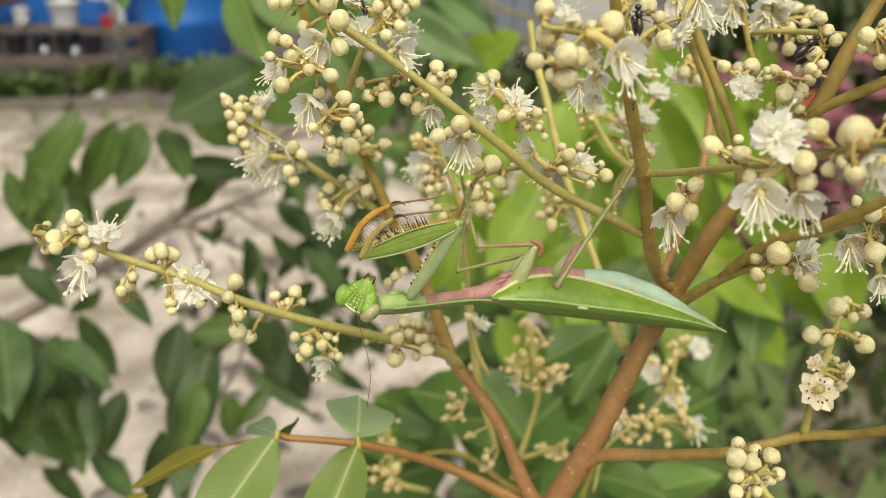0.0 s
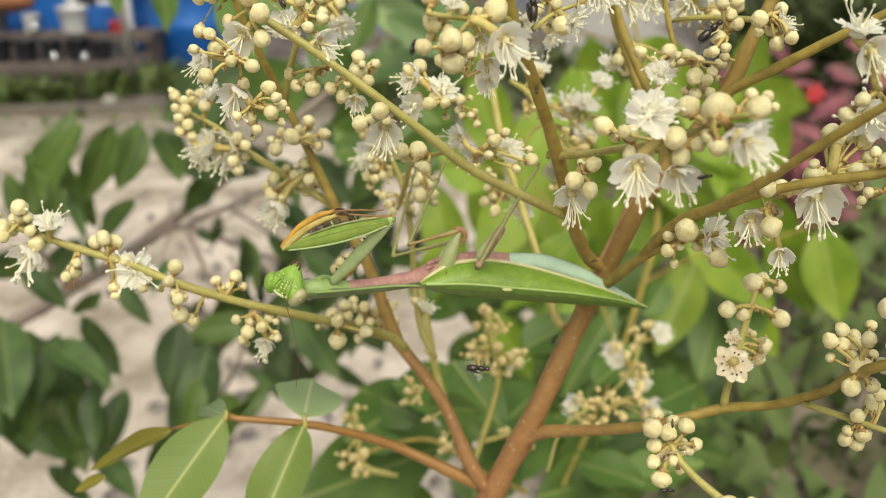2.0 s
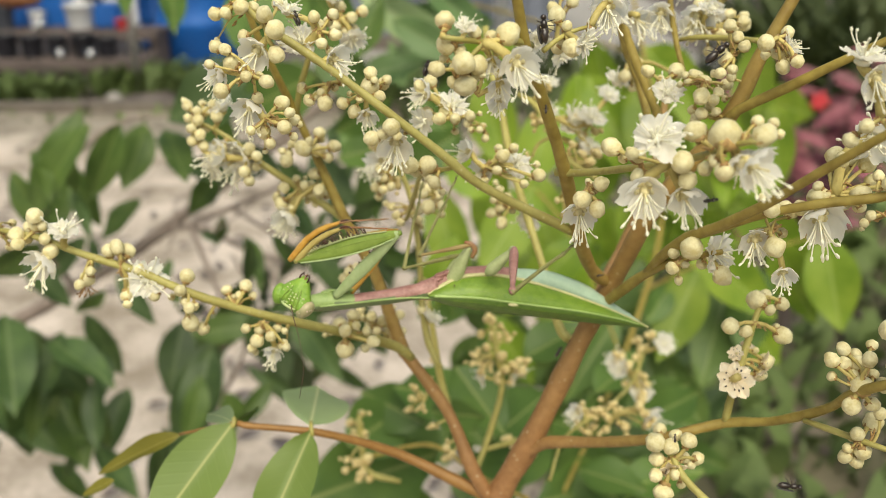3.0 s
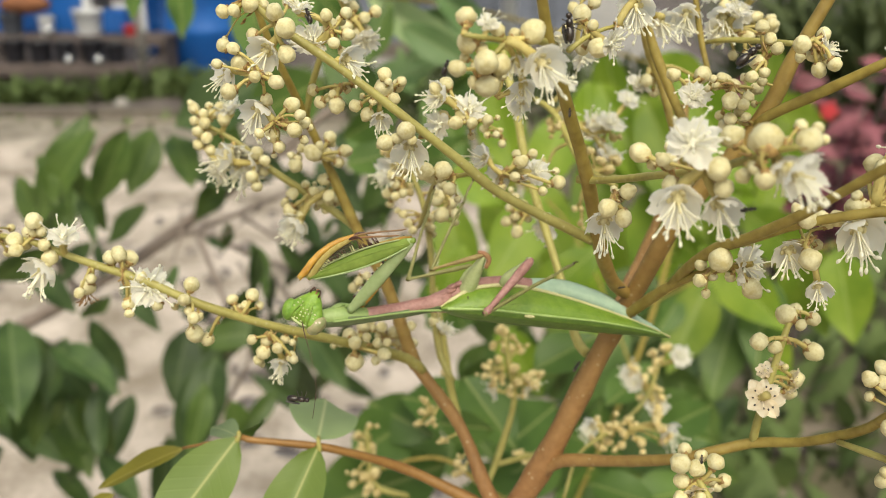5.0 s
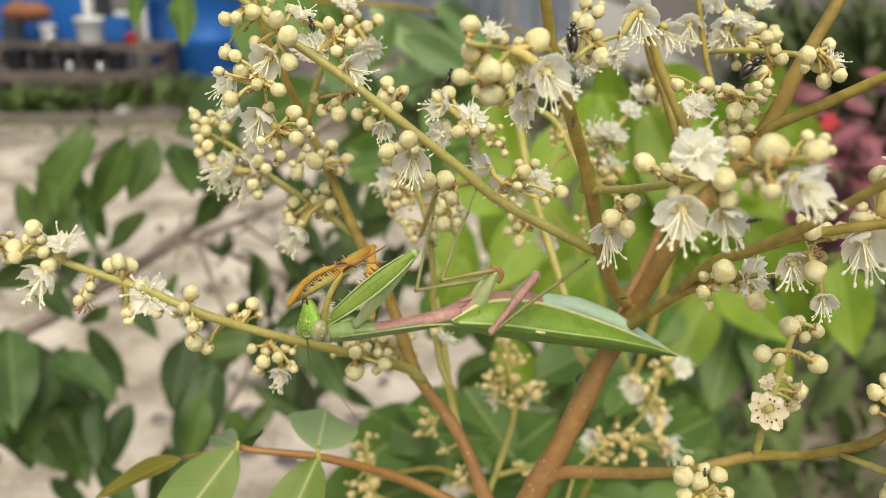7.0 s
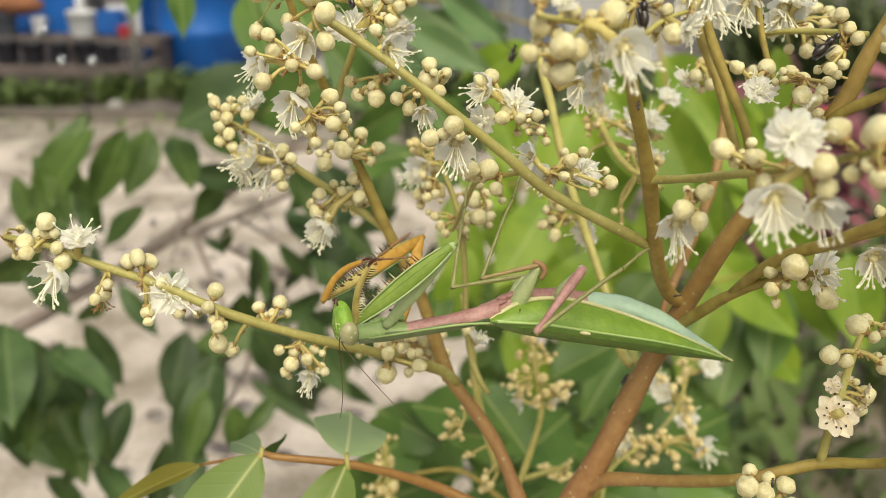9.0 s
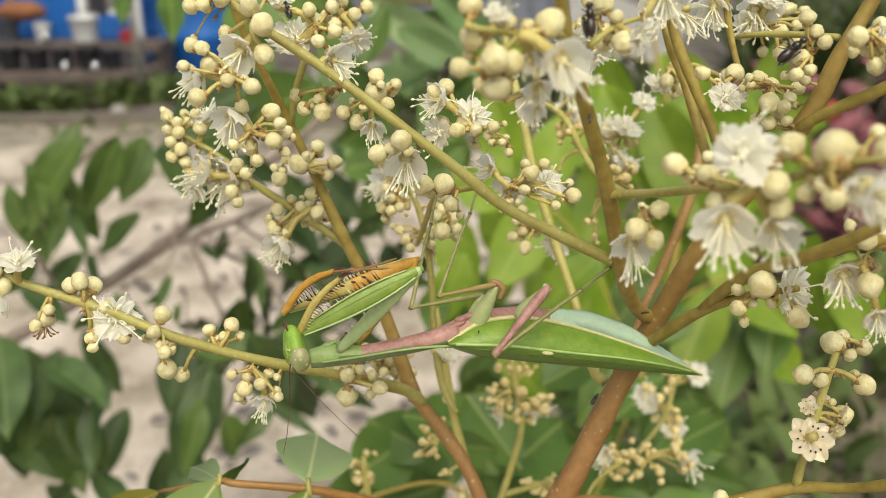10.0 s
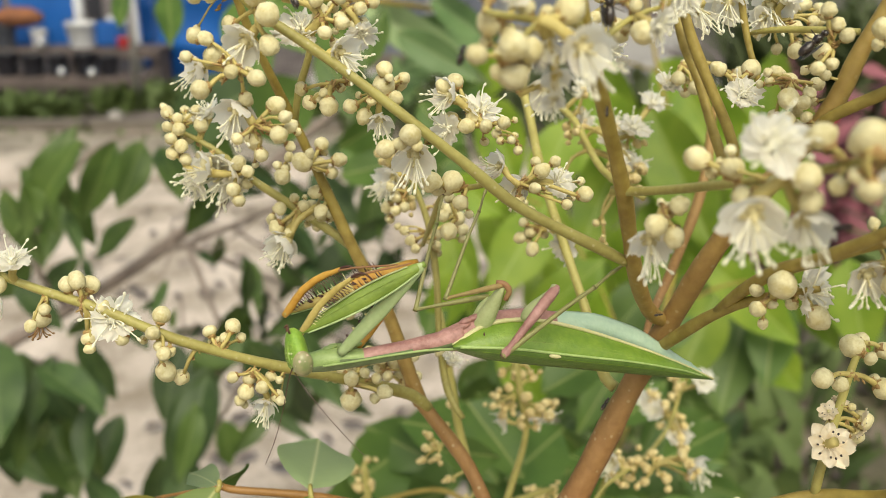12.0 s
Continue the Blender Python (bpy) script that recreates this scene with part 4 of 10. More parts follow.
shrub_leaf((-259.3, 865.7, 868.1), (-171.1, 840.0, 867.2), (0.25, -0.9, 0.35), 26.0, M_SHRUB, 2)
shrub_leaf((-100.2, 986.3, 843.0), (-121.7, 934.8, 774.3), (-0.5, -0.8, 0.3), 30.0, M_SHRUB, 2)
shrub_branch([(-291.7, 948.7, 774.9, 3.2), (-184.2, 955.3, 819.0, 2.6), (-61.3, 975.8, 871.3, 1.6)])
shrub_branch([(-234.6, 952.1, 797.1, 2.2), (-143.7, 910.1, 750.8, 1.8), (-72.3, 902.6, 668.3, 1.0)])


# ---- red-leaved bush beyond the grass ----
red_bush = new("red_bush")
red_bush.location = (0.87, 2.15, 0)
tagged(red_bush, "garden bush with dull red leaves and a red flower", "bush")
bush_rng = np.random.default_rng(8)
for k in range(9):
    a = 0.72 * k
    top = Vector((0.17 * math.cos(a) - 0.03, 0.20 * math.sin(a), 0.66 + 0.065 * (k % 3)))
    line = smooth_line([(0, 0, 0, 0.009), (top.x * 0.4, top.y * 0.4, 0.35, 0.006), (top.x, top.y, top.z, 0.003)], 0.04)
    part("branch", mesh_of("branch", *tube(line, 6), M_WOOD), red_bush)
    for j in range(26):
        b = bush_rng.uniform(0, 6.28)
        foot = Vector((top.x * (0.4 + 0.024 * j), top.y * (0.4 + 0.024 * j), 0.3 + (top.z - 0.3) * j / 25))
        tip = foot + Vector((0.085 * math.cos(b), 0.085 * math.sin(b), bush_rng.uniform(-0.05, 0.04)))
        place_leaf("leaf", foot / MM, tip / MM, (0.2 * math.cos(b), -0.6 + 0.5 * math.sin(5 * b), 0.8), 42, M_REDLEAF, 1 + j % 3, red_bush, Vector((0, 0, 0)))
blossom = part("blossom", mesh_of("blossom", *join([moved(ball(6, 9), Matrix.Rotation(1.256 * k, 4, "Y") @ Matrix.Translation((0.011, 0, 0)) @ Matrix.Diagonal((0.012, 0.005, 0.009, 1))) for k in range(5)]), M_REDCLOTH), red_bush, Matrix.Translation((-0.057, -0.198, 0.719)), "bright red five-petalled flower")
part("flower_stem", mesh_of("flower_stem", *tube(smooth_line([(-0.02, -0.10, 0.40, 0.003), (-0.039, -0.149, 0.619, 0.003), (-0.057, -0.191, 0.719, 0.002)], 0.03), 6), M_WOOD), red_bush)


# ---- the flowering tree ----
BASE = Vector((-0.02, 0.30, 0.0))
tree = new("flowering_tree")
tree.location = BASE
tagged(tree, "young tree with brown stems, cream buds and white fringed flowers", "tree")


STEM_POINTS = []


def stem(name, mat, points, young=(1, 1)):
    line = smooth_line([(x * MM, y * MM, z * MM, r * MM) for x, y, z, r in points], 0.0025)
    line[:, :3] -= np.array(BASE)
    g = np.random.default_rng(len(points) * 7 + int(abs(points[0][0])))
    line[:, 3] *= 1 + 0.05 * np.sin(np.arange(len(line)) * 0.9 + g.uniform(0, 6)) + g.uniform(-0.03, 0.03, len(line))
    STEM_POINTS.append(line[:, :3].copy())
    me = mesh_of(name, *tube(line, 12, 0.025), mat)
    if mat == M_BARK:
        age = me.attributes.new("young", "FLOAT", "POINT")
        age.data.foreach_set("value", np.repeat(np.linspace(young[0], young[1], len(line)), 12))
    part(name, me, tree)


# buds: a lobed cream ball with a slight tip, stalk end at -z
def bud_shape(seed):
    g = np.random.default_rng(seed)
    ph, lob, tall = g.uniform(0, 6.28), g.uniform(0.015, 0.045), g.uniform(0.86, 1.12)

    def r(d):
        a = math.atan2(d[1], d[0])
        s = math.hypot(d[0], d[1])
        up = max(0.0, d[2])
        return (1 + lob * math.cos(5 * a + ph) * s * up * 1.3 + 0.05 * up ** 8) * (1 - 0.10 * max(0, -d[2]) ** 2) * (tall if d[2] > 0 else 1.0) - 0.045 * (1 - abs(math.sin(1.5 * a + ph))) ** 2 * s * max(0.0, d[2] + 0.5) + 0.11 * noise.noise(Vector(d) * 1.6 + Vector((seed * 3.1, 0, 0)))
    return r


BUDS = [mesh_of("bud", *ball(14, 24, bud_shape(s)), M_BUD) for s in range(8)]
SMALL_BUDS = [mesh_of("bud", *ball(8, 12, bud_shape(20 + s)), M_BUD_DIM) for s in range(4)]
FAR_BUDS, FAR_STALKS = [], []
rng = random.Random(11)


def stalk(a, b, r0, r1):
    a, b = np.array(a), np.array(b)
    mid = (a + b) / 2 + np.array((rng.uniform(-1, 1), rng.uniform(-1, 1), rng.uniform(-0.4, 1))) * np.linalg.norm(b - a) * 0.14
    return tube(smooth_line([(*a, r0), (*mid, (r0 + r1) / 2 * 0.85), (*b, r1)], 0.0012), 7, 0.06)


def petal_mesh(kind, seed):
    """One petal of a flower of radius 1 that opens along +z; its foot lies at the flower's axis. The tip is torn and ruffled."""
    g = np.random.default_rng(seed)
    rows, cols = 9, 14
    ph = g.uniform(0, 6.28, 4)
    verts = []
    for i in range(rows + 1):
        for j in range(cols + 1):
            s = 2 * j / cols - 1
            torn = 1 - 0.16 * s * s - (0.10 if kind != "old" else 0.02) * abs(math.sin(4.2 * s + ph[3])) - 0.03 * math.cos(15 * s + ph[0])
            t = i / rows * (torn if kind != "old" else 1)
            if kind == "bell":
                r, z, w = 0.12 + 0.86 * math.sin(t * 1.5) ** 1.1, -0.56 + 0.80 * t ** 1.5, 0.92 * math.sin(math.pi * (0.09 + 0.69 * t)) ** 0.75
            elif kind == "open":
                r, z, w = 0.08 + 0.98 * t, -0.16 + 0.44 * t - 0.16 * t * t, 0.66 * math.sin(math.pi * (0.08 + 0.72 * t)) ** 0.7
            else:
                r, z, w = 0.12 + 0.90 * t, -0.10 + 0.26 * t - 0.12 * t * t, 0.74 * math.sin(math.pi * (0.12 + 0.83 * t)) ** 0.75
            ruf = (0.14 if kind != "old" else 0.04) * t * t * (math.sin(4 * s + ph[0]) * 0.6 + math.sin(8 * t + 5 * s + ph[1]) * 0.6)
            cup = 0.13 * s * s * t
            verts.append((r - (cup if kind == "bell" else 0) + ruf * 0.5, 0.5 * w * s, z + (0 if kind == "bell" else cup) + ruf))
    c = cols + 1
    faces = [(i * c + j, i * c + j + 1, (i + 1) * c + j + 1, (i + 1) * c + j) for i in range(rows) for j in range(cols)]
    return verts, faces


def stamen_mesh(kind, seed):
    """A thread of length 1 along +z that bends over and ends in a knob; on fading flowers short and spread."""
    g = np.random.default_rng(seed)
    b, k = g.uniform(-0.3, 0.3), g.uniform(-1, 1)
    if kind == "old":
        pts, thin, size = [(0.05, 0, 0), (0.22, b * 0.3, 0.16), (0.36, b * 0.5, 0.22), (0.44, b * 0.7, 0.2)], 0.02, 0.55
    else:
        pts, thin, size = [(0, 0, 0), (0.10 * b, 0.04 * k, 0.32), (0.32 * b, 0.10 * k, 0.66), (0.8 * b, 0.14 * k, 0.93), (1.2 * b, 0.12 * k, 1.0)], 0.031, 0.85
    shaft = tube(smooth_line([(*q, thin * (1.2 - 0.12 * i)) for i, q in enumerate(pts)], 0.09), 6)
    end = Vector(pts[-1]) - Vector(pts[-2])
    knob = moved(ball(6, 8), Matrix.Translation(pts[-1]) @ along(end) @ Matrix.Diagonal((0.075 * size, 0.068 * size, 0.105 * size, 1)))
    return join([shaft, knob])


def old_stamen(seed):
    """A cream thread with a dark dried anther."""
    v, f = stamen_mesh("old", seed)
    head = len(ball(6, 8)[1])
    return mesh_of("stamen", v, f, [M_PETAL_OLD, M_DARK], slots=[0] * (len(f) - head) + [1] * head)


PETALS = {k: [mesh_of("petal", *petal_mesh(k, s), M_PETAL_OLD if k == "old" else M_PETAL) for s in range(6)] for k in ("bell", "open", "old")}
STAMENS = {"fresh": [mesh_of("stamen", *stamen_mesh("fresh", 30 + s), M_STAMEN) for s in range(8)], "old": [old_stamen(30 + s) for s in range(8)]}
STAMENS["withered"] = [mesh_of("stamen", *stamen_mesh("fresh", 50 + s), M_WITHER) for s in range(8)]
HEART = {
    "bell": mesh_of("flower", *join([moved(ball(7, 12), Matrix.Translation((0, 0, -0.62)) @ Matrix.Diagonal((0.30, 0.30, 0.24, 1))), *[moved(ball(5, 8), Matrix.Rotation(1.256 * k, 4, "Z") @ Matrix.Translation((0.24, 0, -0.52)) @ Matrix.Rotation(0.5, 4, "Y") @ Matrix.Diagonal((0.10, 0.16, 0.22, 1))) for k in range(5)], moved(ball(7, 10, lambda d: 1 + 0.12 * math.cos(3 * math.atan2(d[1], d[0]))), Matrix.Translation((0, 0, -0.33)) @ Matrix.Diagonal((0.17, 0.17, 0.20, 1))), tube(smooth_line([(0, 0, -0.2, 0.05), (0.03, 0.02, 0.1, 0.04), (0.05, 0.0, 0.3, 0.05)], 0.08), 6)]), M_BUD),
    "open": mesh_of("flower", *join([moved(ball(7, 12, lambda d: 1 + 0.15 * math.cos(3 * math.atan2(d[1], d[0]))), Matrix.Translation((0, 0, 0.05)) @ Matrix.Diagonal((0.20, 0.20, 0.16, 1))), moved(ball(6, 10), Matrix.Translation((0, 0, -0.22)) @ Matrix.Diagonal((0.34, 0.34, 0.16, 1)))]), M_STAMEN),
    "old": mesh_of("flower", *join([moved(ball(7, 12), Matrix.Translation((0, 0, 0.03)) @ Matrix.Diagonal((0.15, 0.15, 0.14, 1))), moved(ball(6, 10), Matrix.Translation((0, 0, -0.18)) @ Matrix.Diagonal((0.32, 0.32, 0.14, 1)))]), M_BUD),
    "withered": mesh_of("flower", *join([moved(ball(6, 10), Matrix.Translation((0, 0, -0.5)) @ Matrix.Diagonal((0.35, 0.35, 0.3, 1)))]), M_CALYX),
}
FLOWER_LABEL = {"bell": "white hanging bell flower with long knobbed stamens", "open": "white open flower with ruffled petals and pale stamens", "old": "cream fading flower with pointed petals and brown stamens", "withered": "brown withered flower with shrivelled stamens"}


def flower(x, y, z, dx, dy, dz, size, kind):
    """Heart, petals and stamens; bells open a little towards the light, and their long threads sag."""
    way = Vector((dx, dy, dz)) + (Vector((0, -0.4, 0.05)) if kind == "bell" else Vector((0, 0, 0)))
    turn = along(way.normalized(), rng.uniform(0, 6.28))
    f = part("flower", HEART[kind], tree, Matrix.Translation(Vector((x, y, z)) * MM - BASE) @ turn @ Matrix.Scale(size * MM, 4), FLOWER_LABEL[kind])
    down = turn.to_3x3().transposed() @ Vector((0, 0, -1))
    petals, stamens = {"bell": (7, 11), "open": (13, 14), "old": (8, 9), "withered": (0, 9)}[kind]
    for k in range(petals):
        a = 6.283 * k / petals + rng.uniform(-0.15, 0.15)
        tilt = rng.uniform(-0.2, 0.2) * (1.7 if kind == "bell" else 1) + (0.22 * (k % 2) - 0.1 if kind == "open" else 0)
        s = rng.uniform(0.85, 1.08) * (0.82 if kind == "open" and k % 2 else 1)
        part("petal", PETALS[kind][rng.randrange(6)], f, Matrix.Rotation(a, 4, "Z") @ Matrix.Rotation(tilt, 4, "Y") @ Matrix.Rotation(rng.uniform(-0.25, 0.25), 4, "X") @ Matrix.Scale(s * 0.95, 4))
    for k in range(stamens):
        a = 6.283 * k / stamens + rng.uniform(-0.3, 0.3)
        if kind == "withered":
            way = Vector((0, 0, 0.6)) + Vector((math.cos(a), math.sin(a), 0)) * rng.uniform(0.2, 0.7) + down * 0.5
            part("stamen", STAMENS["withered"][rng.randrange(8)], f, Matrix.Translation((0, 0, -0.4)) @ along(way.normalized(), rng.uniform(0, 6.28)) @ Matrix.Diagonal((1.3, 1.3, rng.uniform(0.8, 1.25), 1)))
        elif kind in ("bell", "open"):
            out = Vector((math.cos(a), math.sin(a), 0))
            if kind == "bell":
                way, long, foot = Vector((0, 0, 0.75)) + out * rng.uniform(0.2, 0.6) + down * rng.uniform(0.35, 0.7), rng.uniform(1.15, 1.65), -0.42
            elif k % 3 == 0:
                way, long, foot = out + Vector((0, 0, 0.45)) - down * 0.25, rng.uniform(1.0, 1.35), 0.0
            else:
                way, long, foot = out * 0.6 + Vector((0, 0, 0.8)), rng.uniform(0.45, 0.7), 0.0
            m = Matrix.Translation((0, 0, foot)) @ along(way.normalized(), rng.uniform(0, 6.28)) @ Matrix.Diagonal((1, 1, long, 1))
            part("stamen", STAMENS["fresh"][rng.randrange(8)], f, m)
        else:
            part("stamen", STAMENS["old"][rng.randrange(8)], f, Matrix.Rotation(a, 4, "Z") @ Matrix.Rotation(rng.uniform(-0.25, 0.2), 4, "Y") @ Matrix.Scale(rng.uniform(0.9, 1.2), 4))


def springs_from(c, n):
    """The nearest stem if it lies clearly nearer than the cluster's node."""
    pts = np.concatenate(STEM_POINTS)
    k = np.linalg.norm(pts - c, axis=1)
    near = pts[k.argmin()]
    return near if k.min() < 0.75 * np.linalg.norm(c - n) else n


GROWN = []


def room_for(x, y, z, r):
    """Buds press against each other but do not grow into one another."""
    for gx, gy, gz, gr in GROWN:
        if (x - gx) ** 2 + (y - gy) ** 2 + (z - gz) ** 2 < (0.72 * (r + gr)) ** 2:
            return False
    GROWN.append((x, y, z, r))
    return True


def cluster(node, buds, flowers):
    """Buds and flowers on short stalks that spring from one node of a stem."""
    buds = [b for b in sorted(buds, key=lambda q: -q[3]) if room_for(*b)]
    n = np.array(node) * MM - np.array(BASE)
    far = node[1] > 203  # too small to pick apart singly
    stalks, collars, feet = [], [], []
    for x, y, z, r in buds:
        c = np.array((x, y, z)) * MM - np.array(BASE)
        root = springs_from(c, n)
        v = c - root
        far_off = np.linalg.norm(v)
        if far_off < 1e-4:
            v = np.array((0, 0, 1.0))
        d = Vector(v).normalized() + Vector((rng.uniform(-0.3, 0.3), rng.uniform(-0.3, 0.3), rng.uniform(-0.1, 0.3)))
        d.normalize()
        q = Matrix.Translation(c) @ along(d, rng.uniform(0, 6.28)) @ Matrix.Diagonal((r * MM, r * MM, r * MM * rng.uniform(0.82, 1.26), 1))
        end = c - np.array(d) * r * MM * 0.8
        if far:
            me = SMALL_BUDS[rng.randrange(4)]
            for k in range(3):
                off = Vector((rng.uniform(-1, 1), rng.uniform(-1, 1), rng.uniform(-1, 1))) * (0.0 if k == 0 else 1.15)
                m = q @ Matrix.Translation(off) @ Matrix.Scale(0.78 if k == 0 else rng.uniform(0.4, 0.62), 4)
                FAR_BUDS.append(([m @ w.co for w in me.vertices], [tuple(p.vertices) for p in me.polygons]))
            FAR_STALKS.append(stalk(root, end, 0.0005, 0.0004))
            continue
        part("bud", BUDS[rng.randrange(8)], tree, q)
        feet.append((root, end - root))
        stalks.append(stalk(root, end, min(0.0008, r * MM * 0.31), min(0.0007, r * MM * 0.28)))
        collars.append(moved(ball(5, 8, lambda e: 1 + 0.22 * math.cos(4 * math.atan2(e[1], e[0]))), Matrix.Translation(end) @ along(d) @ Matrix.Diagonal((r * MM * 0.56, r * MM * 0.56, r * MM * 0.30, 1))))
    for x, y, z, dx, dy, dz, size, kind in flowers:
        flower(x, y, z, dx, dy, dz, size, kind)
        c = np.array((x, y, z)) * MM - np.array(BASE) - np.array((dx, dy, dz)) * size * MM * (0.3 if kind in ("open", "old") else 0.7)
        s = stalk(springs_from(c, n), c, min(0.0009, size * MM * 0.2), min(0.001, size * MM * 0.22))
        (FAR_STALKS if far else stalks).append(s)
    bracts = []
    for c, d in feet:
        for k in range(4):
            at = c + d * rng.uniform(0.05, 0.5) + np.array((rng.uniform(-1, 1), rng.uniform(-1, 1), rng.uniform(-1, 1))) * 0.00035
            way = Vector(d).normalized() + Vector((rng.uniform(-0.8, 0.8), rng.uniform(-0.8, 0.8), rng.uniform(-0.8, 0.8)))
            bracts.append(moved(ball(4, 6), Matrix.Translation(at) @ along(way, k) @ Matrix.Diagonal((rng.uniform(0.00015, 0.0003), 0.0002, rng.uniform(0.0004, 0.0010), 1))))
    if stalks:
        part("flower_stalk", mesh_of("flower_stalk", *join(stalks), M_STALK), tree)
    if bracts:
        tagged(part("calyx", mesh_of("calyx", *join(bracts + collars), M_CALYX), tree, label="brownish scales at the foot of the buds"), kind="stuff")


def leaf(a, b, up, width, mat, kind):
    place_leaf("leaf", a, b, up, width, mat, kind, tree, BASE)


stem("trunk", M_BARK, [(-20, 300, 0, 9), (-18, 290, 300, 8.5), (-5, 250, 600, 7), (5, 215, 800, 6), (9.5, 193, 915, 5)], (0, 0))
# main stem and the stems that part from it
stem('main_stem', M_BARK, [(19.4, 172.6, 961.4, 3.38), (25.8, 171.2, 977.8, 2.96), (32.2, 169.3, 992.7, 2.67), (41.4, 170.9, 1014.5, 2.31), (48.2, 168.7, 1031.6, 2.04), (53.4, 160.5, 1049.6, 1.72), (64.9, 156.7, 1068.5, 1.5), (69.2, 156.3, 1079.6, 1.3), (73.3, 156.3, 1088.4, 1.1), (76.2, 156.4, 1094.7, 0.9)], (-0.15, 0.85))
stem('side_stem', M_BARK, [(64.0, 156.5, 1067.9, 0.8), (66.1, 153.3, 1070.8, 0.95), (72.3, 147.7, 1075.8, 0.9), (78.5, 142.2, 1081.0, 0.8), (85.6, 136.7, 1086.3, 0.7)], (1, 1.2))
stem('side_stem', M_BARK, [(24.7, 170.8, 970.8, 1.88), (18.7, 172.2, 980.4, 1.76), (12.3, 177.4, 994.2, 1.45), (2.1, 181, 1008, 1.48), (0.6, 181.9, 1011.8, 1.42)], (0, 0.35))
stem('side_stem', M_BARK, [(2.5, 180.8, 1007.1, 1.51), (0.2, 182.1, 1013.1, 1.46), (-4.4, 184.2, 1026.5, 1.35), (-10.2, 185.2, 1038, 1.21), (-15.5, 186.6, 1050.3, 0.98), (-20, 186.5, 1061.4, 0.89), (-22.8, 181.5, 1070.9, 0.85), (-25.6, 176.6, 1080.7, 0.72), (-27.2, 172.3, 1089.2, 0.6)], (0.45, 1.6))
stem('side_stem', M_BARK, [(48.2, 170, 1029.2, 1.1), (43.2, 166.3, 1033.6, 1.39), (38.6, 158.4, 1043.9, 1.31), (34.1, 148.8, 1059.7, 1.19), (29, 139.8, 1074, 1), (24.8, 131.2, 1085.4, 0.84), (22.9, 127.8, 1093.4, 0.73), (20.4, 122.5, 1102, 0.65), (18.2, 118.6, 1111, 0.55)], (0.6, 1.3))
stem('flower_stem', M_TWIG, [(36.7, 157, 1045.9, 0.85), (33.8, 155.7, 1047.9, 0.94), (19.6, 154.3, 1055.7, 0.91), (11.4, 153.7, 1062.5, 0.9), (3.5, 153, 1069, 0.79), (-5, 153.3, 1075.6, 0.78), (-11.8, 154, 1080.4, 0.78), (-18.5, 154.7, 1084.8, 0.69), (-24.3, 155.4, 1089.8, 0.68), (-28.3, 155.8, 1093.4, 0.58), (-33.5, 156.2, 1098, 0.5), (-39, 156.6, 1102, 0.42)])
stem('flower_stem', M_TWIG, [(32.4, 149.5, 1059.9, 0.7), (34.7, 147.5, 1060.3, 0.69), (39, 139.8, 1062.7, 0.65), (42.4, 128.4, 1066.5, 0.59), (45.6, 117.9, 1070, 0.53), (48.8, 109.7, 1073.6, 0.49), (50.2, 103.2, 1076.4, 0.45), (51.7, 101.4, 1077.1, 0.32)])
stem('flower_stem', M_TWIG, [(25.9, 134.1, 1084.5, 0.66), (22.3, 127.3, 1086.2, 0.55), (17.5, 120.1, 1087, 0.45), (12.4, 115.2, 1088.2, 0.31)])
stem('flower_stem', M_TWIG, [(27.9, 133.8, 1083.8, 0.44), (31.7, 136.8, 1086, 0.37), (35.6, 138.2, 1087, 0.3)])
stem('flower_stem', M_BARK, [(43, 169.5, 1022, 1.07), (47.4, 163.7, 1029.5, 1.14), (51.4, 155.9, 1037.3, 0.97), (55.2, 146.6, 1043.9, 0.71), (61.2, 140.6, 1047.8, 0.48)], (1, 1.2))
stem('flower_stem', M_BARK, [(51.6, 155.4, 1037.8, 0.85), (53.0, 149.5, 1043.6, 1.0), (55.4, 142.5, 1049.8, 1.0), (58.4, 135.5, 1054.2, 0.93), (62.7, 126.3, 1061.1, 0.82), (66.8, 116.5, 1069.3, 0.71), (71.2, 110.3, 1075.5, 0.67), (75.5, 104.8, 1080.8, 0.56)], (1, 1.2))
stem('flower_stem', M_BARK, [(55.4, 142.8, 1049.4, 0.7), (59.4, 137.6, 1053.2, 0.78), (63.3, 133.2, 1056.8, 0.82), (71.6, 128.2, 1060.5, 0.79), (79, 124.7, 1062.6, 0.76), (85.9, 121.5, 1065.6, 0.66)], (1, 1.2))
stem('flower_stem', M_BARK, [(30.5, 168.4, 987.5, 1.32), (34.2, 166, 992.5, 1.38), (45.1, 155.7, 999.3, 1.21), (54.1, 146.4, 1006.1, 1.05), (66.4, 144, 1011.1, 0.95), (73.3, 138.8, 1014.6, 0.9), (78.4, 129.1, 1022.9, 0.84), (79.3, 121.3, 1030.6, 0.85), (83.8, 111.5, 1038.8, 0.7), (89.1, 106.9, 1043.6, 0.52)], (0.1, 1.9))
stem('flower_stem', M_TWIG, [(76.3, 131.9, 1019, 0.52), (78.9, 127, 1020.1, 0.6), (83.7, 121.8, 1020.5, 0.48), (91.3, 117.1, 1019.5, 0.38)])
stem('flower_stem', M_TWIG, [(66.5, 143.9, 1011.3, 0.81), (67, 144.4, 1015.1, 0.71), (69.8, 147.2, 1025.4, 0.71), (71.8, 148.7, 1032.5, 0.53), (73.3, 149.7, 1035.1, 0.35)])
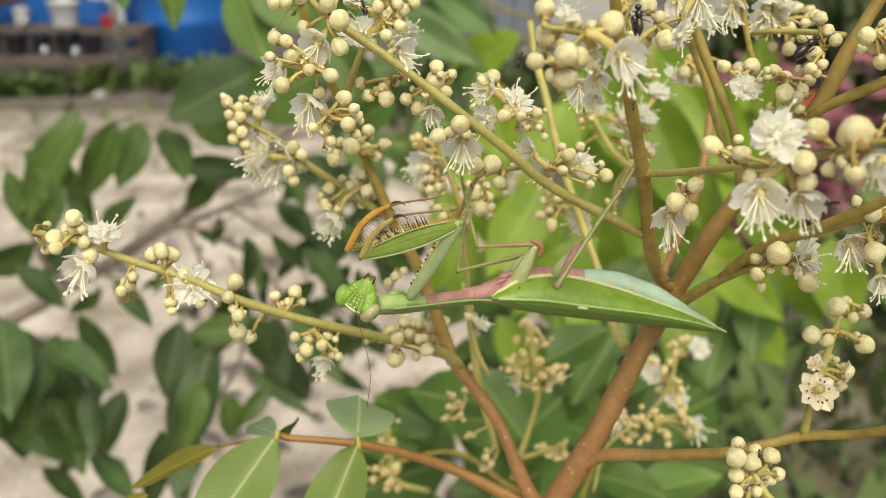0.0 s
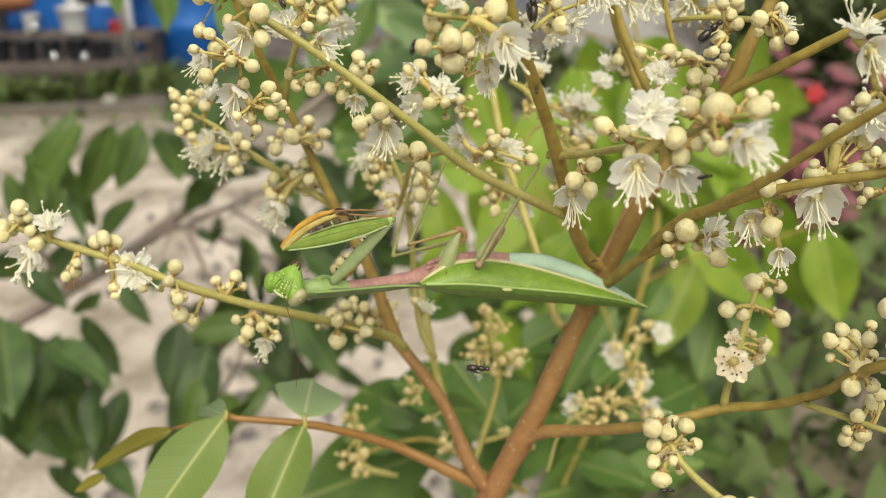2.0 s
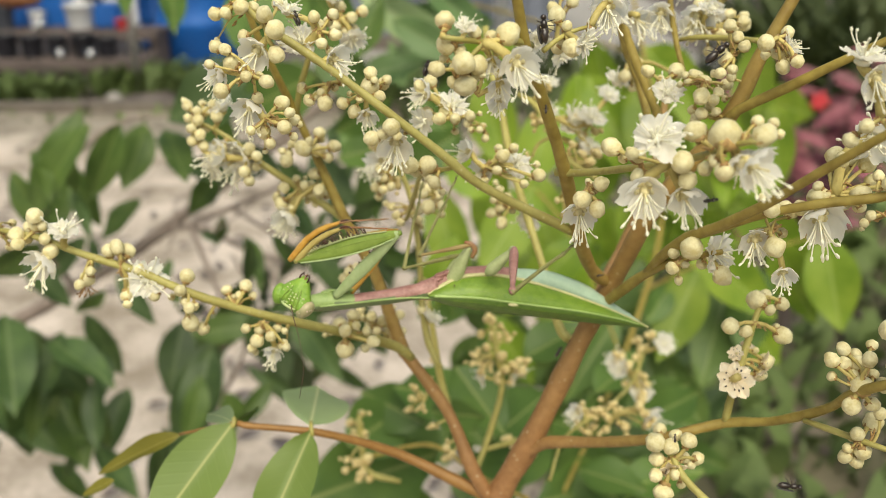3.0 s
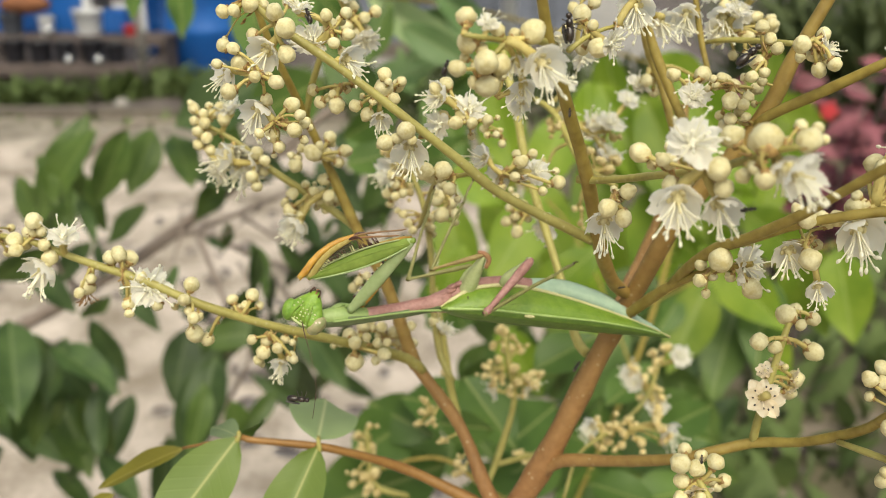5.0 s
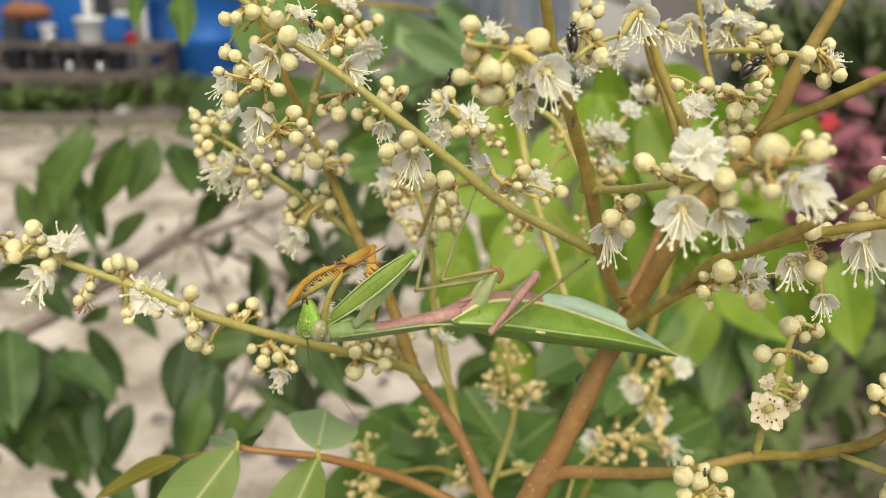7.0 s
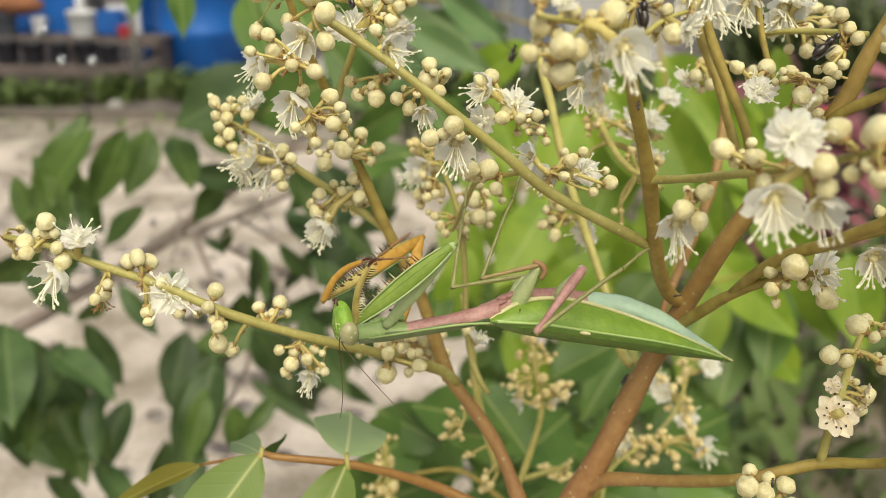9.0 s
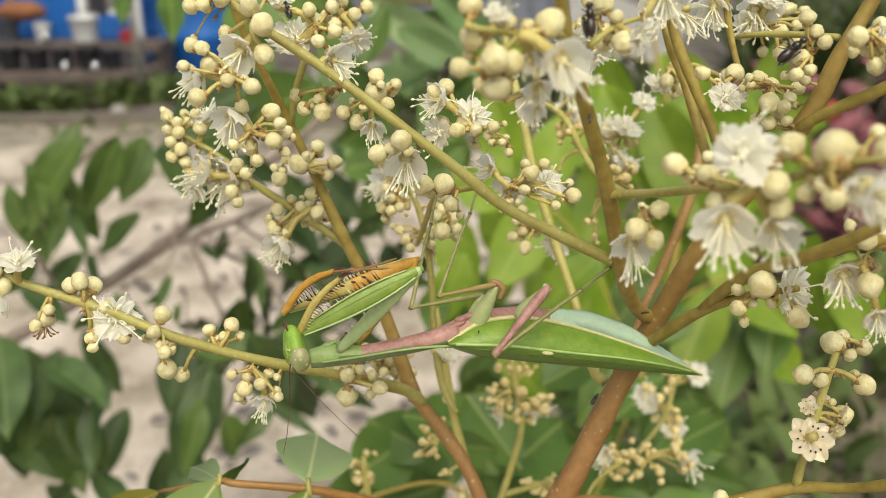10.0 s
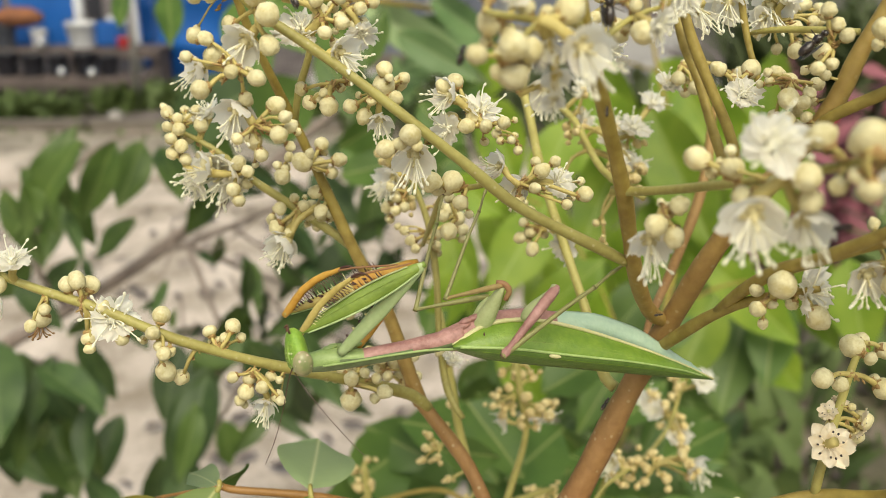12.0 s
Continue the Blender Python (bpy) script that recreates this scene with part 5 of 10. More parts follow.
stem('flower_stem', M_TWIG, [(53.4, 135.6, 1011.3, 0.54), (55.8, 131, 1007.5, 0.67), (60.9, 125.5, 1004.4, 0.74), (66.8, 120.5, 1002.4, 0.72), (72.6, 116, 999.1, 0.78)])
stem('flower_stem', M_TWIG, [(4, 180.3, 1006.2, 1.14), (0.8, 179, 1010, 1.25), (-9.8, 168.4, 1018.7, 1.05), (-24.8, 160.7, 1026.3, 0.89), (-37.9, 156.7, 1032.7, 0.86), (-48, 156.4, 1037.6, 0.85), (-59.6, 157.7, 1041, 0.74), (-68.7, 158, 1044.6, 0.63), (-75.6, 157.6, 1046.2, 0.42)])
stem('leaf_stalk', M_RED, [(22.1, 171.9, 973.8, 1.42), (13.8, 173.4, 977.7, 1.42), (-0.4, 174.4, 984.6, 1.15), (-16.3, 167.8, 993.9, 0.85), (-32.7, 165, 997.6, 0.72), (-33.9, 165.3, 998.4, 0.6)])
stem('flower_stem', M_TWIG, [(-10, 187, 1037.1, 0.8), (-13.5, 187.2, 1040.3, 0.91), (-21.9, 188.2, 1046, 0.91), (-29.4, 188.1, 1051.3, 0.79), (-37.1, 189.3, 1057.4, 0.56), (-44.7, 189.8, 1061.3, 0.45)])
stem('flower_stem', M_TWIG, [(-20.4, 185.9, 1062.6, 0.54), (-18.9, 183, 1069.1, 0.74), (-16.1, 179.1, 1075.9, 0.61), (-14.6, 177.1, 1082.1, 0.5)])
stem('flower_stem', M_TWIG, [(40.3, 176.8, 1012.9, 1.11), (38.6, 178.3, 1014.2, 1.12), (36.9, 181, 1018.4, 1), (35.3, 184.6, 1025.2, 0.92), (31.3, 195.3, 1036.8, 0.96), (27.8, 209.1, 1048, 1), (25.9, 221.4, 1058.2, 1.04), (23.5, 229.1, 1067.5, 0.93), (22.3, 234.4, 1076, 0.81)])
stem('flower_stem', M_BARK, [(58.9, 171, 1049.4, 0.85), (57.1, 173.4, 1061.4, 0.95), (52.4, 176.4, 1072.4, 0.94), (49.3, 178.1, 1079.8, 0.94), (46.9, 180.1, 1088.1, 0.83)], (1, 1.2))
stem('flower_stem', M_BARK, [(58.2, 174.7, 1053.6, 0.75), (55.6, 178.7, 1061.3, 0.87), (52.8, 183.5, 1071.3, 0.87), (50.8, 186.5, 1076.5, 0.87), (48.8, 190.7, 1085, 0.77)], (1, 1.2))
stem('flower_stem', M_TWIG, [(10.9, 182.7, 1002.7, 0.6), (7.9, 186.4, 1006.8, 0.84), (6.1, 191.1, 1016.5, 0.73), (5.5, 195.3, 1027.9, 0.73), (3.7, 198.6, 1039.6, 0.73), (0.1, 201, 1048.9, 0.6), (-1, 201.5, 1053.1, 0.48)])
stem('flower_stem', M_TWIG, [(2.9, 190.3, 1037.4, 0.47), (5, 182.4, 1044.8, 0.55), (7.1, 172.5, 1052.8, 0.51), (10.3, 163.2, 1056.3, 0.48), (13.6, 155.7, 1059.1, 0.46)])
stem('flower_stem', M_TWIG, [(20.9, 229.5, 942.1, 0.85), (25.1, 233.6, 953.3, 1.02), (28.7, 236.6, 967, 0.84), (27.3, 238.3, 977.4, 1), (25.5, 241.2, 988, 0.83)])
stem('flower_stem', M_TWIG, [(24.3, 231.8, 948.5, 0.85), (30.8, 236.7, 947.3, 0.86), (37.6, 241.6, 946.1, 0.7)])
stem('flower_stem', M_TWIG, [(15.4, 215.3, 961.3, 0.79), (10.4, 216.9, 979.9, 1.08), (7.9, 217.8, 996.6, 0.91), (5.6, 220.7, 1010.1, 0.75)])
stem('flower_stem', M_TWIG, [(-3.9, 245.3, 926.9, 0.91), (-14.8, 244.9, 931.5, 1.09), (-16.5, 247.8, 942.2, 1.08), (-17.4, 249.5, 949.5, 0.72)])
stem('flower_stem', M_TWIG, [(40.4, 202.9, 957, 0.45), (46, 215.7, 962.8, 0.47), (59, 228.9, 963.9, 0.58), (72.7, 256.4, 957.7, 0.64), (80.3, 273.6, 961.1, 0.58)])
stem('flower_stem', M_TWIG, [(48, 198.1, 1044.7, 0.6), (40.7, 207.1, 1048.5, 0.74), (35.7, 220.9, 1057, 0.78), (30.8, 226.3, 1059.9, 0.67)])
stem('flower_stem', M_TWIG, [(71.5, 163.6, 1081.3, 0.55), (68.1, 172, 1080.8, 0.58), (63.3, 178.2, 1080.2, 0.5), (60.5, 182.1, 1079.2, 0.41)])
stem('flower_stem', M_BARK, [(61.8, 176.9, 1070.9, 0.58), (59.7, 179.7, 1078.5, 0.58), (58.4, 181.2, 1085.3, 0.57), (57.4, 182.2, 1091, 0.48)], (1, 1.2))
stem('flower_stem', M_BARK, [(45.6, 179.2, 1019.5, 0.54), (49.5, 190.7, 1021.9, 0.8), (57.6, 209, 1025.2, 1.11), (66.7, 226.4, 1034.8, 1.31), (70.8, 235.1, 1044, 1.21), (73.6, 244.5, 1055, 1.1)], (0.1, 0.5))
# buds and flowers, cluster by cluster
cluster((-18.9, 152.9, 1085.8), [(-27.5, 152, 1087.8, 1.17), (-25.7, 151.2, 1088, 1.08), (-23.4, 153.4, 1088.8, 1.51), (-18.8, 151.4, 1087.8, 1.58), (-16.9, 149.9, 1085.3, 1.66), (-17.1, 150.5, 1081.1, 1.43), (-23.4, 154.8, 1083.6, 1.2), (-21.5, 155.9, 1088.6, 1.2), (-27.2, 159, 1087.3, 0.95), (-20.9, 156.9, 1090.4, 0.81), (-26.1, 155.3, 1087.3, 0.78), (-18.1, 160.3, 1088.5, 1.09)], [])
cluster((-20.9, 147.8, 1077.8), [(-27.8, 151.2, 1082.3, 1.26), (-25.2, 147.7, 1082.2, 0.99), (-24.7, 148.8, 1079.7, 1.5), (-25.9, 145.5, 1075.6, 1.32), (-27.8, 146.5, 1079.9, 0.82), (-21.5, 145.4, 1078, 0.98), (-18.2, 145.7, 1077.1, 1.15), (-20.5, 149, 1073.6, 1.1), (-20.5, 151.3, 1077.2, 0.73), (-28.3, 154.8, 1083, 0.53), (-25.3, 152.7, 1080.1, 0.68), (-24.2, 150.8, 1076.4, 0.75)], [(-21.3, 151, 1080.8, -0.52, -0.65, -0.56, 3.54, 'bell'), (-28, 149.7, 1077.5, -0.77, -0.51, -0.39, 2.87, 'bell')])
cluster((-19.5, 148.1, 1070.1), [(-16.9, 150.9, 1072.3, 1.29), (-14.7, 146.6, 1071.5, 0.92), (-15.8, 146.5, 1069, 1.26), (-14.5, 148.7, 1069.5, 0.85), (-14.5, 148.4, 1066.8, 0.86), (-20, 149.4, 1067.4, 1.38), (-19, 148.9, 1065.6, 1.04), (-21.4, 145, 1068.7, 1), (-14.2, 152.7, 1068.1, 0.65), (-14.4, 150.1, 1069.7, 0.75), (-15.2, 151.3, 1069.2, 0.82), (-20.4, 151.2, 1063.4, 0.63)], [(-22.7, 149.1, 1071, -0.23, -0.69, -0.68, 3.58, 'bell')])
cluster((-10.4, 157.5, 1084.1), [(-10.6, 158.9, 1084.8, 1.5), (-7.4, 157.3, 1083.5, 1.22), (-11, 156.5, 1086.7, 1.04), (-7.8, 158.4, 1087, 1.14), (-9.6, 154.3, 1082.3, 1.12), (-9.1, 160.8, 1085.5, 0.98), (-8.4, 161.8, 1085.5, 0.85), (-12, 159.8, 1082.8, 0.81), (-9.2, 161.6, 1080.1, 0.85)], [(-13.9, 159.1, 1082, -0.08, -0.66, 0.75, 4.27, 'open'), (-16.2, 159.3, 1087.8, 0.16, -0.19, 0.97, 2.98, 'open'), (-6.6, 154.5, 1079.3, 0.95, -0.29, -0.08, 3.12, 'bell')])
cluster((-9.3, 158.2, 1074.3), [(-13.3, 159.6, 1071.2, 1.28), (-10, 157.4, 1071, 1.62), (-6.9, 160.8, 1074.8, 1.28), (-8.4, 160.1, 1073.5, 0.82), (-10.6, 157.8, 1073.1, 0.72), (-8, 159.4, 1073.2, 0.77), (-11.7, 159.3, 1072.1, 0.83), (-14.6, 161, 1073.2, 1.07)], [])
cluster((-2, 156.5, 1072.8), [(-6.4, 155.5, 1071.4, 1.16), (-4.5, 156, 1069.7, 1.25), (-1.5, 156.6, 1074.1, 1.6), (-1.2, 155.8, 1076.8, 1.23), (0.5, 155.2, 1072.6, 1.24), (1.5, 159.3, 1075, 0.99), (-0.4, 154.7, 1075.8, 0.79), (-3, 153.5, 1072.5, 0.87), (0.9, 160.7, 1074.1, 1.33), (-1.8, 161.8, 1076.1, 0.48), (-3.3, 162, 1072.5, 0.62), (-5.5, 158.8, 1072.5, 0.6)], [(-2, 155.8, 1068.6, 0.17, -0.63, -0.76, 2.51, 'bell')])
cluster((2.7, 150.7, 1067.3), [(2.8, 149.6, 1068.2, 1.55), (-0.8, 150.5, 1066, 1.39), (1.2, 150.4, 1066.8, 1.04), (3.7, 149.5, 1066.7, 0.86), (4.5, 156, 1064.6, 0.74), (4.4, 155.7, 1064.9, 0.66)], [(3.2, 152.6, 1063.7, -0.03, -0.63, -0.77, 3.9, 'bell')])
cluster((11.3, 160.3, 1057.4), [(5.5, 158.9, 1058.7, 1.59), (9, 160.2, 1058.4, 1.7), (10.2, 157.8, 1055.7, 1.31), (6.6, 161.1, 1057.1, 1.24), (9.9, 159, 1057.7, 0.84), (8.1, 165, 1055.7, 1.01), (8.4, 165, 1054.8, 0.96), (11.6, 163.3, 1052.1, 0.75)], [])
cluster((14.2, 164.8, 1066.5), [(7.5, 166.1, 1072.5, 1.14), (9.4, 168.8, 1072.9, 1.35), (11.3, 163.7, 1066.7, 1.23), (12.3, 165.6, 1067.7, 1.15), (8.9, 167.7, 1067.3, 0.97), (14.2, 162.4, 1067, 1.13), (17, 162.3, 1067.5, 1.03), (11.3, 170, 1069.1, 0.6), (14.2, 168.3, 1063.2, 0.76), (19.1, 166.6, 1067.1, 0.58), (8.3, 167.7, 1070.3, 0.9)], [(7.4, 165, 1071.7, -0.90, -0.25, 0.35, 3.21, 'bell'), (13.7, 167.2, 1068.4, 0.36, -0.46, 0.81, 4.04, 'open'), (8.2, 165.3, 1065.9, -0.71, -0.70, -0.03, 3.45, 'open')])
cluster((20.2, 167.2, 1055.9), [(23.8, 166.5, 1058.6, 1.37), (30.9, 165.7, 1054.8, 1.37), (25.9, 166.7, 1060.1, 0.98), (28, 165.8, 1053, 0.89), (22.5, 164.4, 1056.2, 0.97), (20.2, 167.5, 1053.2, 1), (23.1, 171.1, 1059, 0.97), (29.8, 171.5, 1052.4, 0.52), (31, 171.8, 1055.4, 0.73)], [(26.7, 169.7, 1055.7, 0.22, -0.73, 0.64, 3.41, 'open'), (19.5, 169.7, 1054.7, -0.74, -0.58, -0.35, 3.02, 'bell'), (15.8, 169.8, 1058.8, -0.92, -0.06, 0.38, 3, 'bell')])
cluster((20.8, 182.6, 1059.9), [(17.1, 185.9, 1060.8, 0.98), (19.4, 179.8, 1060.9, 0.84), (20.7, 180.8, 1058.7, 0.96), (17.7, 185.4, 1059.6, 0.87), (17.4, 184.8, 1062.2, 0.64), (20.5, 187, 1060.2, 0.73)], [])
cluster((-18, 182.2, 1055.7), [(-15.6, 185.2, 1058.9, 1.31), (-18.6, 181.9, 1056.3, 1.72), (-16.3, 184.9, 1055.3, 1.32), (-12, 183.3, 1056.5, 1.52), (-13.7, 183.6, 1054, 1.2), (-17.3, 181.8, 1058, 0.97), (-17, 188.2, 1056, 0.61), (-15.5, 186.9, 1057.2, 0.89), (-15.9, 187.9, 1054.1, 0.93)], [])
cluster((-22.8, 184, 1054.7), [(-22.6, 181.6, 1053.6, 1.62), (-23.8, 183.9, 1055.3, 0.98), (-21.3, 182.6, 1057.3, 0.97), (-22.1, 183.3, 1054.9, 0.87), (-22.5, 186.1, 1054.7, 0.76), (-21.3, 190.7, 1055.5, 0.62)], [])
cluster((-43.6, 189.6, 1060.8), [(-46.4, 193.5, 1063.4, 1.25), (-45.2, 188.8, 1061.7, 1.11), (-42.3, 186.7, 1061.6, 1.32), (-44, 186.3, 1059.8, 1.21), (-42.2, 186.6, 1058.5, 1.21), (-41.8, 192, 1062.5, 1.13), (-38.8, 189, 1061.8, 1.33), (-39.8, 189.7, 1064.7, 1), (-42.8, 187.9, 1063.3, 0.99), (-42.4, 191.9, 1058.7, 1.02), (-45.9, 195.4, 1061.9, 0.83), (-43.7, 195.4, 1063.6, 0.76), (-42.4, 193.1, 1064.2, 0.65), (-47.6, 195.1, 1064.4, 0.75), (-40.3, 193.5, 1063, 0.79), (-40.3, 191.4, 1062.3, 0.74)], [(-37.8, 190.2, 1064, -0.43, -0.23, 0.88, 3.34, 'open')])
cluster((-32.6, 187.6, 1052.6), [(-31.6, 186.6, 1055.2, 1.55), (-29.7, 185.2, 1053.8, 1.32), (-32.4, 184, 1050.7, 1.32), (-31.5, 183.9, 1048.5, 1.22), (-30.6, 188, 1050.8, 1.13), (-37.6, 186.3, 1055.3, 1.11), (-34.1, 192.5, 1051.8, 1.12), (-40.7, 192.8, 1055.1, 0.87), (-39.1, 190.2, 1052.4, 0.77)], [(-39.1, 185.3, 1054.4, -0.88, -0.23, 0.42, 3.97, 'bell'), (-35.7, 187.3, 1052.1, -0.66, -0.66, -0.36, 5.15, 'bell')])
cluster((-20.6, 187.3, 1046.2), [(-17.5, 186.8, 1049.3, 1.46), (-18.8, 190.1, 1045.4, 1.61), (-16.2, 184.8, 1046.1, 1.34), (-25.2, 186.1, 1042.5, 1.58), (-23.2, 187.9, 1043.1, 1.26), (-24.4, 186.7, 1046.1, 1.24), (-26.7, 189.3, 1043.2, 1.03), (-21.7, 187.7, 1047.9, 1.02), (-22.5, 184, 1042, 1.01), (-25.3, 188.1, 1045.6, 0.87), (-24.1, 187.7, 1043.3, 0.94), (-15.6, 191.1, 1043.1, 1.16), (-20.2, 191, 1047.2, 0.58), (-26.3, 188, 1044.1, 0.71)], [(-24.1, 184.2, 1039.5, -0.33, -0.55, -0.77, 3.61, 'bell')])
cluster((-68.7, 158.5, 1045.8), [(-67.6, 156.9, 1049.4, 1.76), (-68.4, 158.3, 1046.7, 1.26), (-71.7, 156.8, 1045.5, 1.46), (-75.7, 160.5, 1044.3, 1.28), (-71.5, 159.8, 1043.6, 1.38), (-65.6, 157.1, 1042.1, 1.47), (-70.7, 154.9, 1044.2, 1.24), (-66.1, 156.5, 1044.6, 1.15), (-66.6, 157.3, 1047, 0.94), (-70.6, 160.4, 1045.8, 1.44), (-67.8, 161, 1044.1, 0.57), (-74.9, 159.7, 1042, 0.92), (-76.2, 164.6, 1045.2, 0.81), (-74.2, 162.3, 1043, 1.07)], [(-62.3, 156.7, 1046.1, 0.14, -0.26, 0.96, 3.53, 'open'), (-67.4, 154.5, 1039.7, -0.52, -0.65, -0.55, 3.95, 'bell')])
cluster((-58.1, 157.4, 1040), [(-59.8, 158.1, 1035.4, 1.71), (-57.3, 154.6, 1038.6, 1.04), (-59.2, 153.2, 1036.4, 0.94)], [(-60.1, 157.6, 1033.9, -0.09, -0.50, -0.86, 2.79, 'withered')])
cluster((-51.9, 156.2, 1039.6), [(-54.2, 157.4, 1041.8, 1.37), (-51.6, 159.7, 1040.8, 1.71), (-52.2, 156.7, 1042.7, 1.36), (-51.3, 156.2, 1032.8, 1.39), (-48.5, 156.6, 1038.3, 1.16), (-45.6, 155.5, 1033, 1.17), (-52.9, 159.6, 1039.8, 0.89), (-50.9, 154.7, 1031.6, 0.95), (-52.1, 158.2, 1040, 0.69)], [(-47.1, 156.4, 1036.1, 0.32, -0.84, 0.44, 4.45, 'open')])
cluster((-40, 156.1, 1033.9), [(-39.2, 157, 1036.5, 1.49), (-39.8, 153.8, 1034.8, 1.26), (-38.2, 153.3, 1031.4, 1.16), (-40.5, 156.3, 1028, 1.18), (-39.2, 156.1, 1026.9, 1.62), (-38.1, 156.8, 1028.4, 1.19), (-39.4, 154.4, 1032.1, 0.85), (-38.1, 156.1, 1030.3, 1.1), (-43.5, 159.2, 1031.1, 0.76), (-38.9, 156.8, 1032.6, 0.69), (-37.6, 158.9, 1024.3, 1.31)], [])
cluster((-30.4, 158.7, 1029.5), [(-32.5, 160.6, 1032, 1.2), (-28.8, 161.7, 1032.5, 1.43), (-30, 160.2, 1031, 0.87), (-31.3, 161, 1030.3, 0.77), (-27.8, 162.8, 1029.9, 0.99), (-32.8, 161.3, 1029.8, 0.48)], [])
cluster((-25.2, 159.3, 1025.4), [(-28.8, 159, 1024.2, 0.99), (-26.1, 159.7, 1023.7, 1.11), (-26.7, 159, 1021.5, 1.44), (-23.4, 157.1, 1023.4, 1.2), (-21.7, 160, 1020.1, 1.12), (-22.8, 161.4, 1023.2, 1.01), (-20, 155.2, 1021.7, 0.98), (-27.9, 161.7, 1017.3, 0.74), (-21.2, 160.4, 1022.9, 0.74), (-28.1, 159.6, 1019.4, 1.02), (-21.7, 162.9, 1019, 0.55)], [(-23.9, 159.5, 1017.9, -0.26, -0.49, -0.83, 2.7, 'bell')])
cluster((-9.8, 167.5, 1018.9), [(-11.1, 170.7, 1019.8, 1.65), (-8, 169.7, 1022.1, 1.4), (-9.3, 165.2, 1020.6, 1.26), (-9.9, 168.5, 1014.8, 1.89), (-3.3, 164.8, 1018.3, 1.38), (-12.8, 170.2, 1018.2, 0.95), (-5.1, 168.6, 1019, 1.05), (-6.8, 165.7, 1021.7, 1.03), (-5.6, 169.6, 1014.3, 1.07), (-9.1, 172.4, 1018.8, 0.97), (-7.7, 172.4, 1016.8, 0.88), (-6.2, 170.6, 1021.5, 0.78)], [])
cluster((-4.9, 186.2, 1011.8), [(-5.5, 185.2, 1015.1, 1.4), (-3, 187.4, 1012.9, 1.42), (-0.4, 186.5, 1011.6, 1.42), (-1.1, 186.5, 1008.5, 1.3), (-6.3, 188.7, 1011.3, 1.18), (1.5, 184.2, 1011.4, 1.15), (-8, 184.8, 1016.7, 1.14), (-2.4, 189.8, 1014.4, 1.04), (-4.2, 183.1, 1011.9, 1.14), (-5.5, 187.9, 1010.6, 0.71), (-0.5, 190.3, 1015, 0.53), (-8, 188.5, 1012.9, 0.85), (-6.2, 188.9, 1009, 0.68), (-5.9, 189.7, 1013.2, 0.95)], [(8.7, 188.8, 1012.7, 0.47, -0.04, 0.88, 2.87, 'open')])
stem('flower_stem', M_TWIG, [(18.4, 119.5, 1086.9, 0.42), (16.7, 119.0, 1085.5, 0.34), (15.3, 118.3, 1083.7, 0.28), (14.9, 117.9, 1082.6, 0.2)])
cluster((18.1, 118, 1087.1), [(21.5, 119.4, 1088.1, 1.72), (12.7, 117.9, 1090.2, 1.38), (13.0, 117.9, 1086.9, 1.39), (12.6, 119.2, 1084.8, 0.77), (11.7, 116.7, 1083.7, 1.04), (15.3, 115.0, 1084.7, 1.55), (17.3, 117.9, 1084.0, 1.4), (15.5, 117.0, 1081.5, 1.59), (16.9, 119.9, 1088.2, 0.96), (13.8, 118.1, 1081.7, 0.9), (19.2, 120.8, 1087.5, 0.91), (14.8, 118.6, 1085.9, 0.83), (16.6, 119.4, 1082.1, 0.98), (14.0, 118.8, 1083.6, 0.84)], [(15.6, 118.7, 1089.1, 0.05, -0.35, 0.93, 2.0, 'open'), (23.2, 115.9, 1084.0, 0.55, -0.75, -0.35, 3.66, 'bell'), (19.3, 119.0, 1084.0, 0.2, -0.6, -0.75, 1.6, 'bell'), (20.7, 122.0, 1080.2, 0.1, -0.5, -0.85, 2.0, 'bell'), (20.4, 123.1, 1077.6, -0.2, -0.6, -0.75, 1.7, 'bell')])
cluster((31.7, 136.8, 1086), [(30.3, 138.4, 1088.6, 1.35), (32.4, 133.8, 1084.2, 1.61), (31.7, 136.3, 1087.2, 0.81), (31.2, 138, 1084.8, 0.68), (35.4, 136.7, 1085.6, 0.89), (35.6, 139.5, 1083.7, 0.61), (36.5, 140, 1086.6, 0.47), (30.8, 140.2, 1083.4, 1.08)], [(34, 133.2, 1085, 0.82, -0.56, -0.12, 2.9, 'open'), (38.5, 140.1, 1089.3, -0.26, -0.85, -0.47, 3.33, 'bell')])
cluster((17.8, 140.4, 1075.7), [(17.1, 143.2, 1077.6, 0.96), (18.5, 139.2, 1079.4, 0.85)], [(21.2, 140.7, 1075.6, 0.00, -0.70, -0.72, 2.69, 'bell'), (18.6, 141.1, 1079.5, -0.81, -0.58, -0.11, 1.57, 'bell')])
cluster((41.7, 121.8, 1068.9), [(37.8, 124.3, 1070.7, 1.4), (40, 121.1, 1070.3, 1.16), (41.1, 120.7, 1070.5, 1.29), (42.7, 120.9, 1066.7, 1.31), (39.6, 124.8, 1068.9, 0.85), (39.1, 123.9, 1070.2, 0.5), (42.7, 128.3, 1070.7, 0.75), (40.5, 125, 1070.2, 0.45)], [])
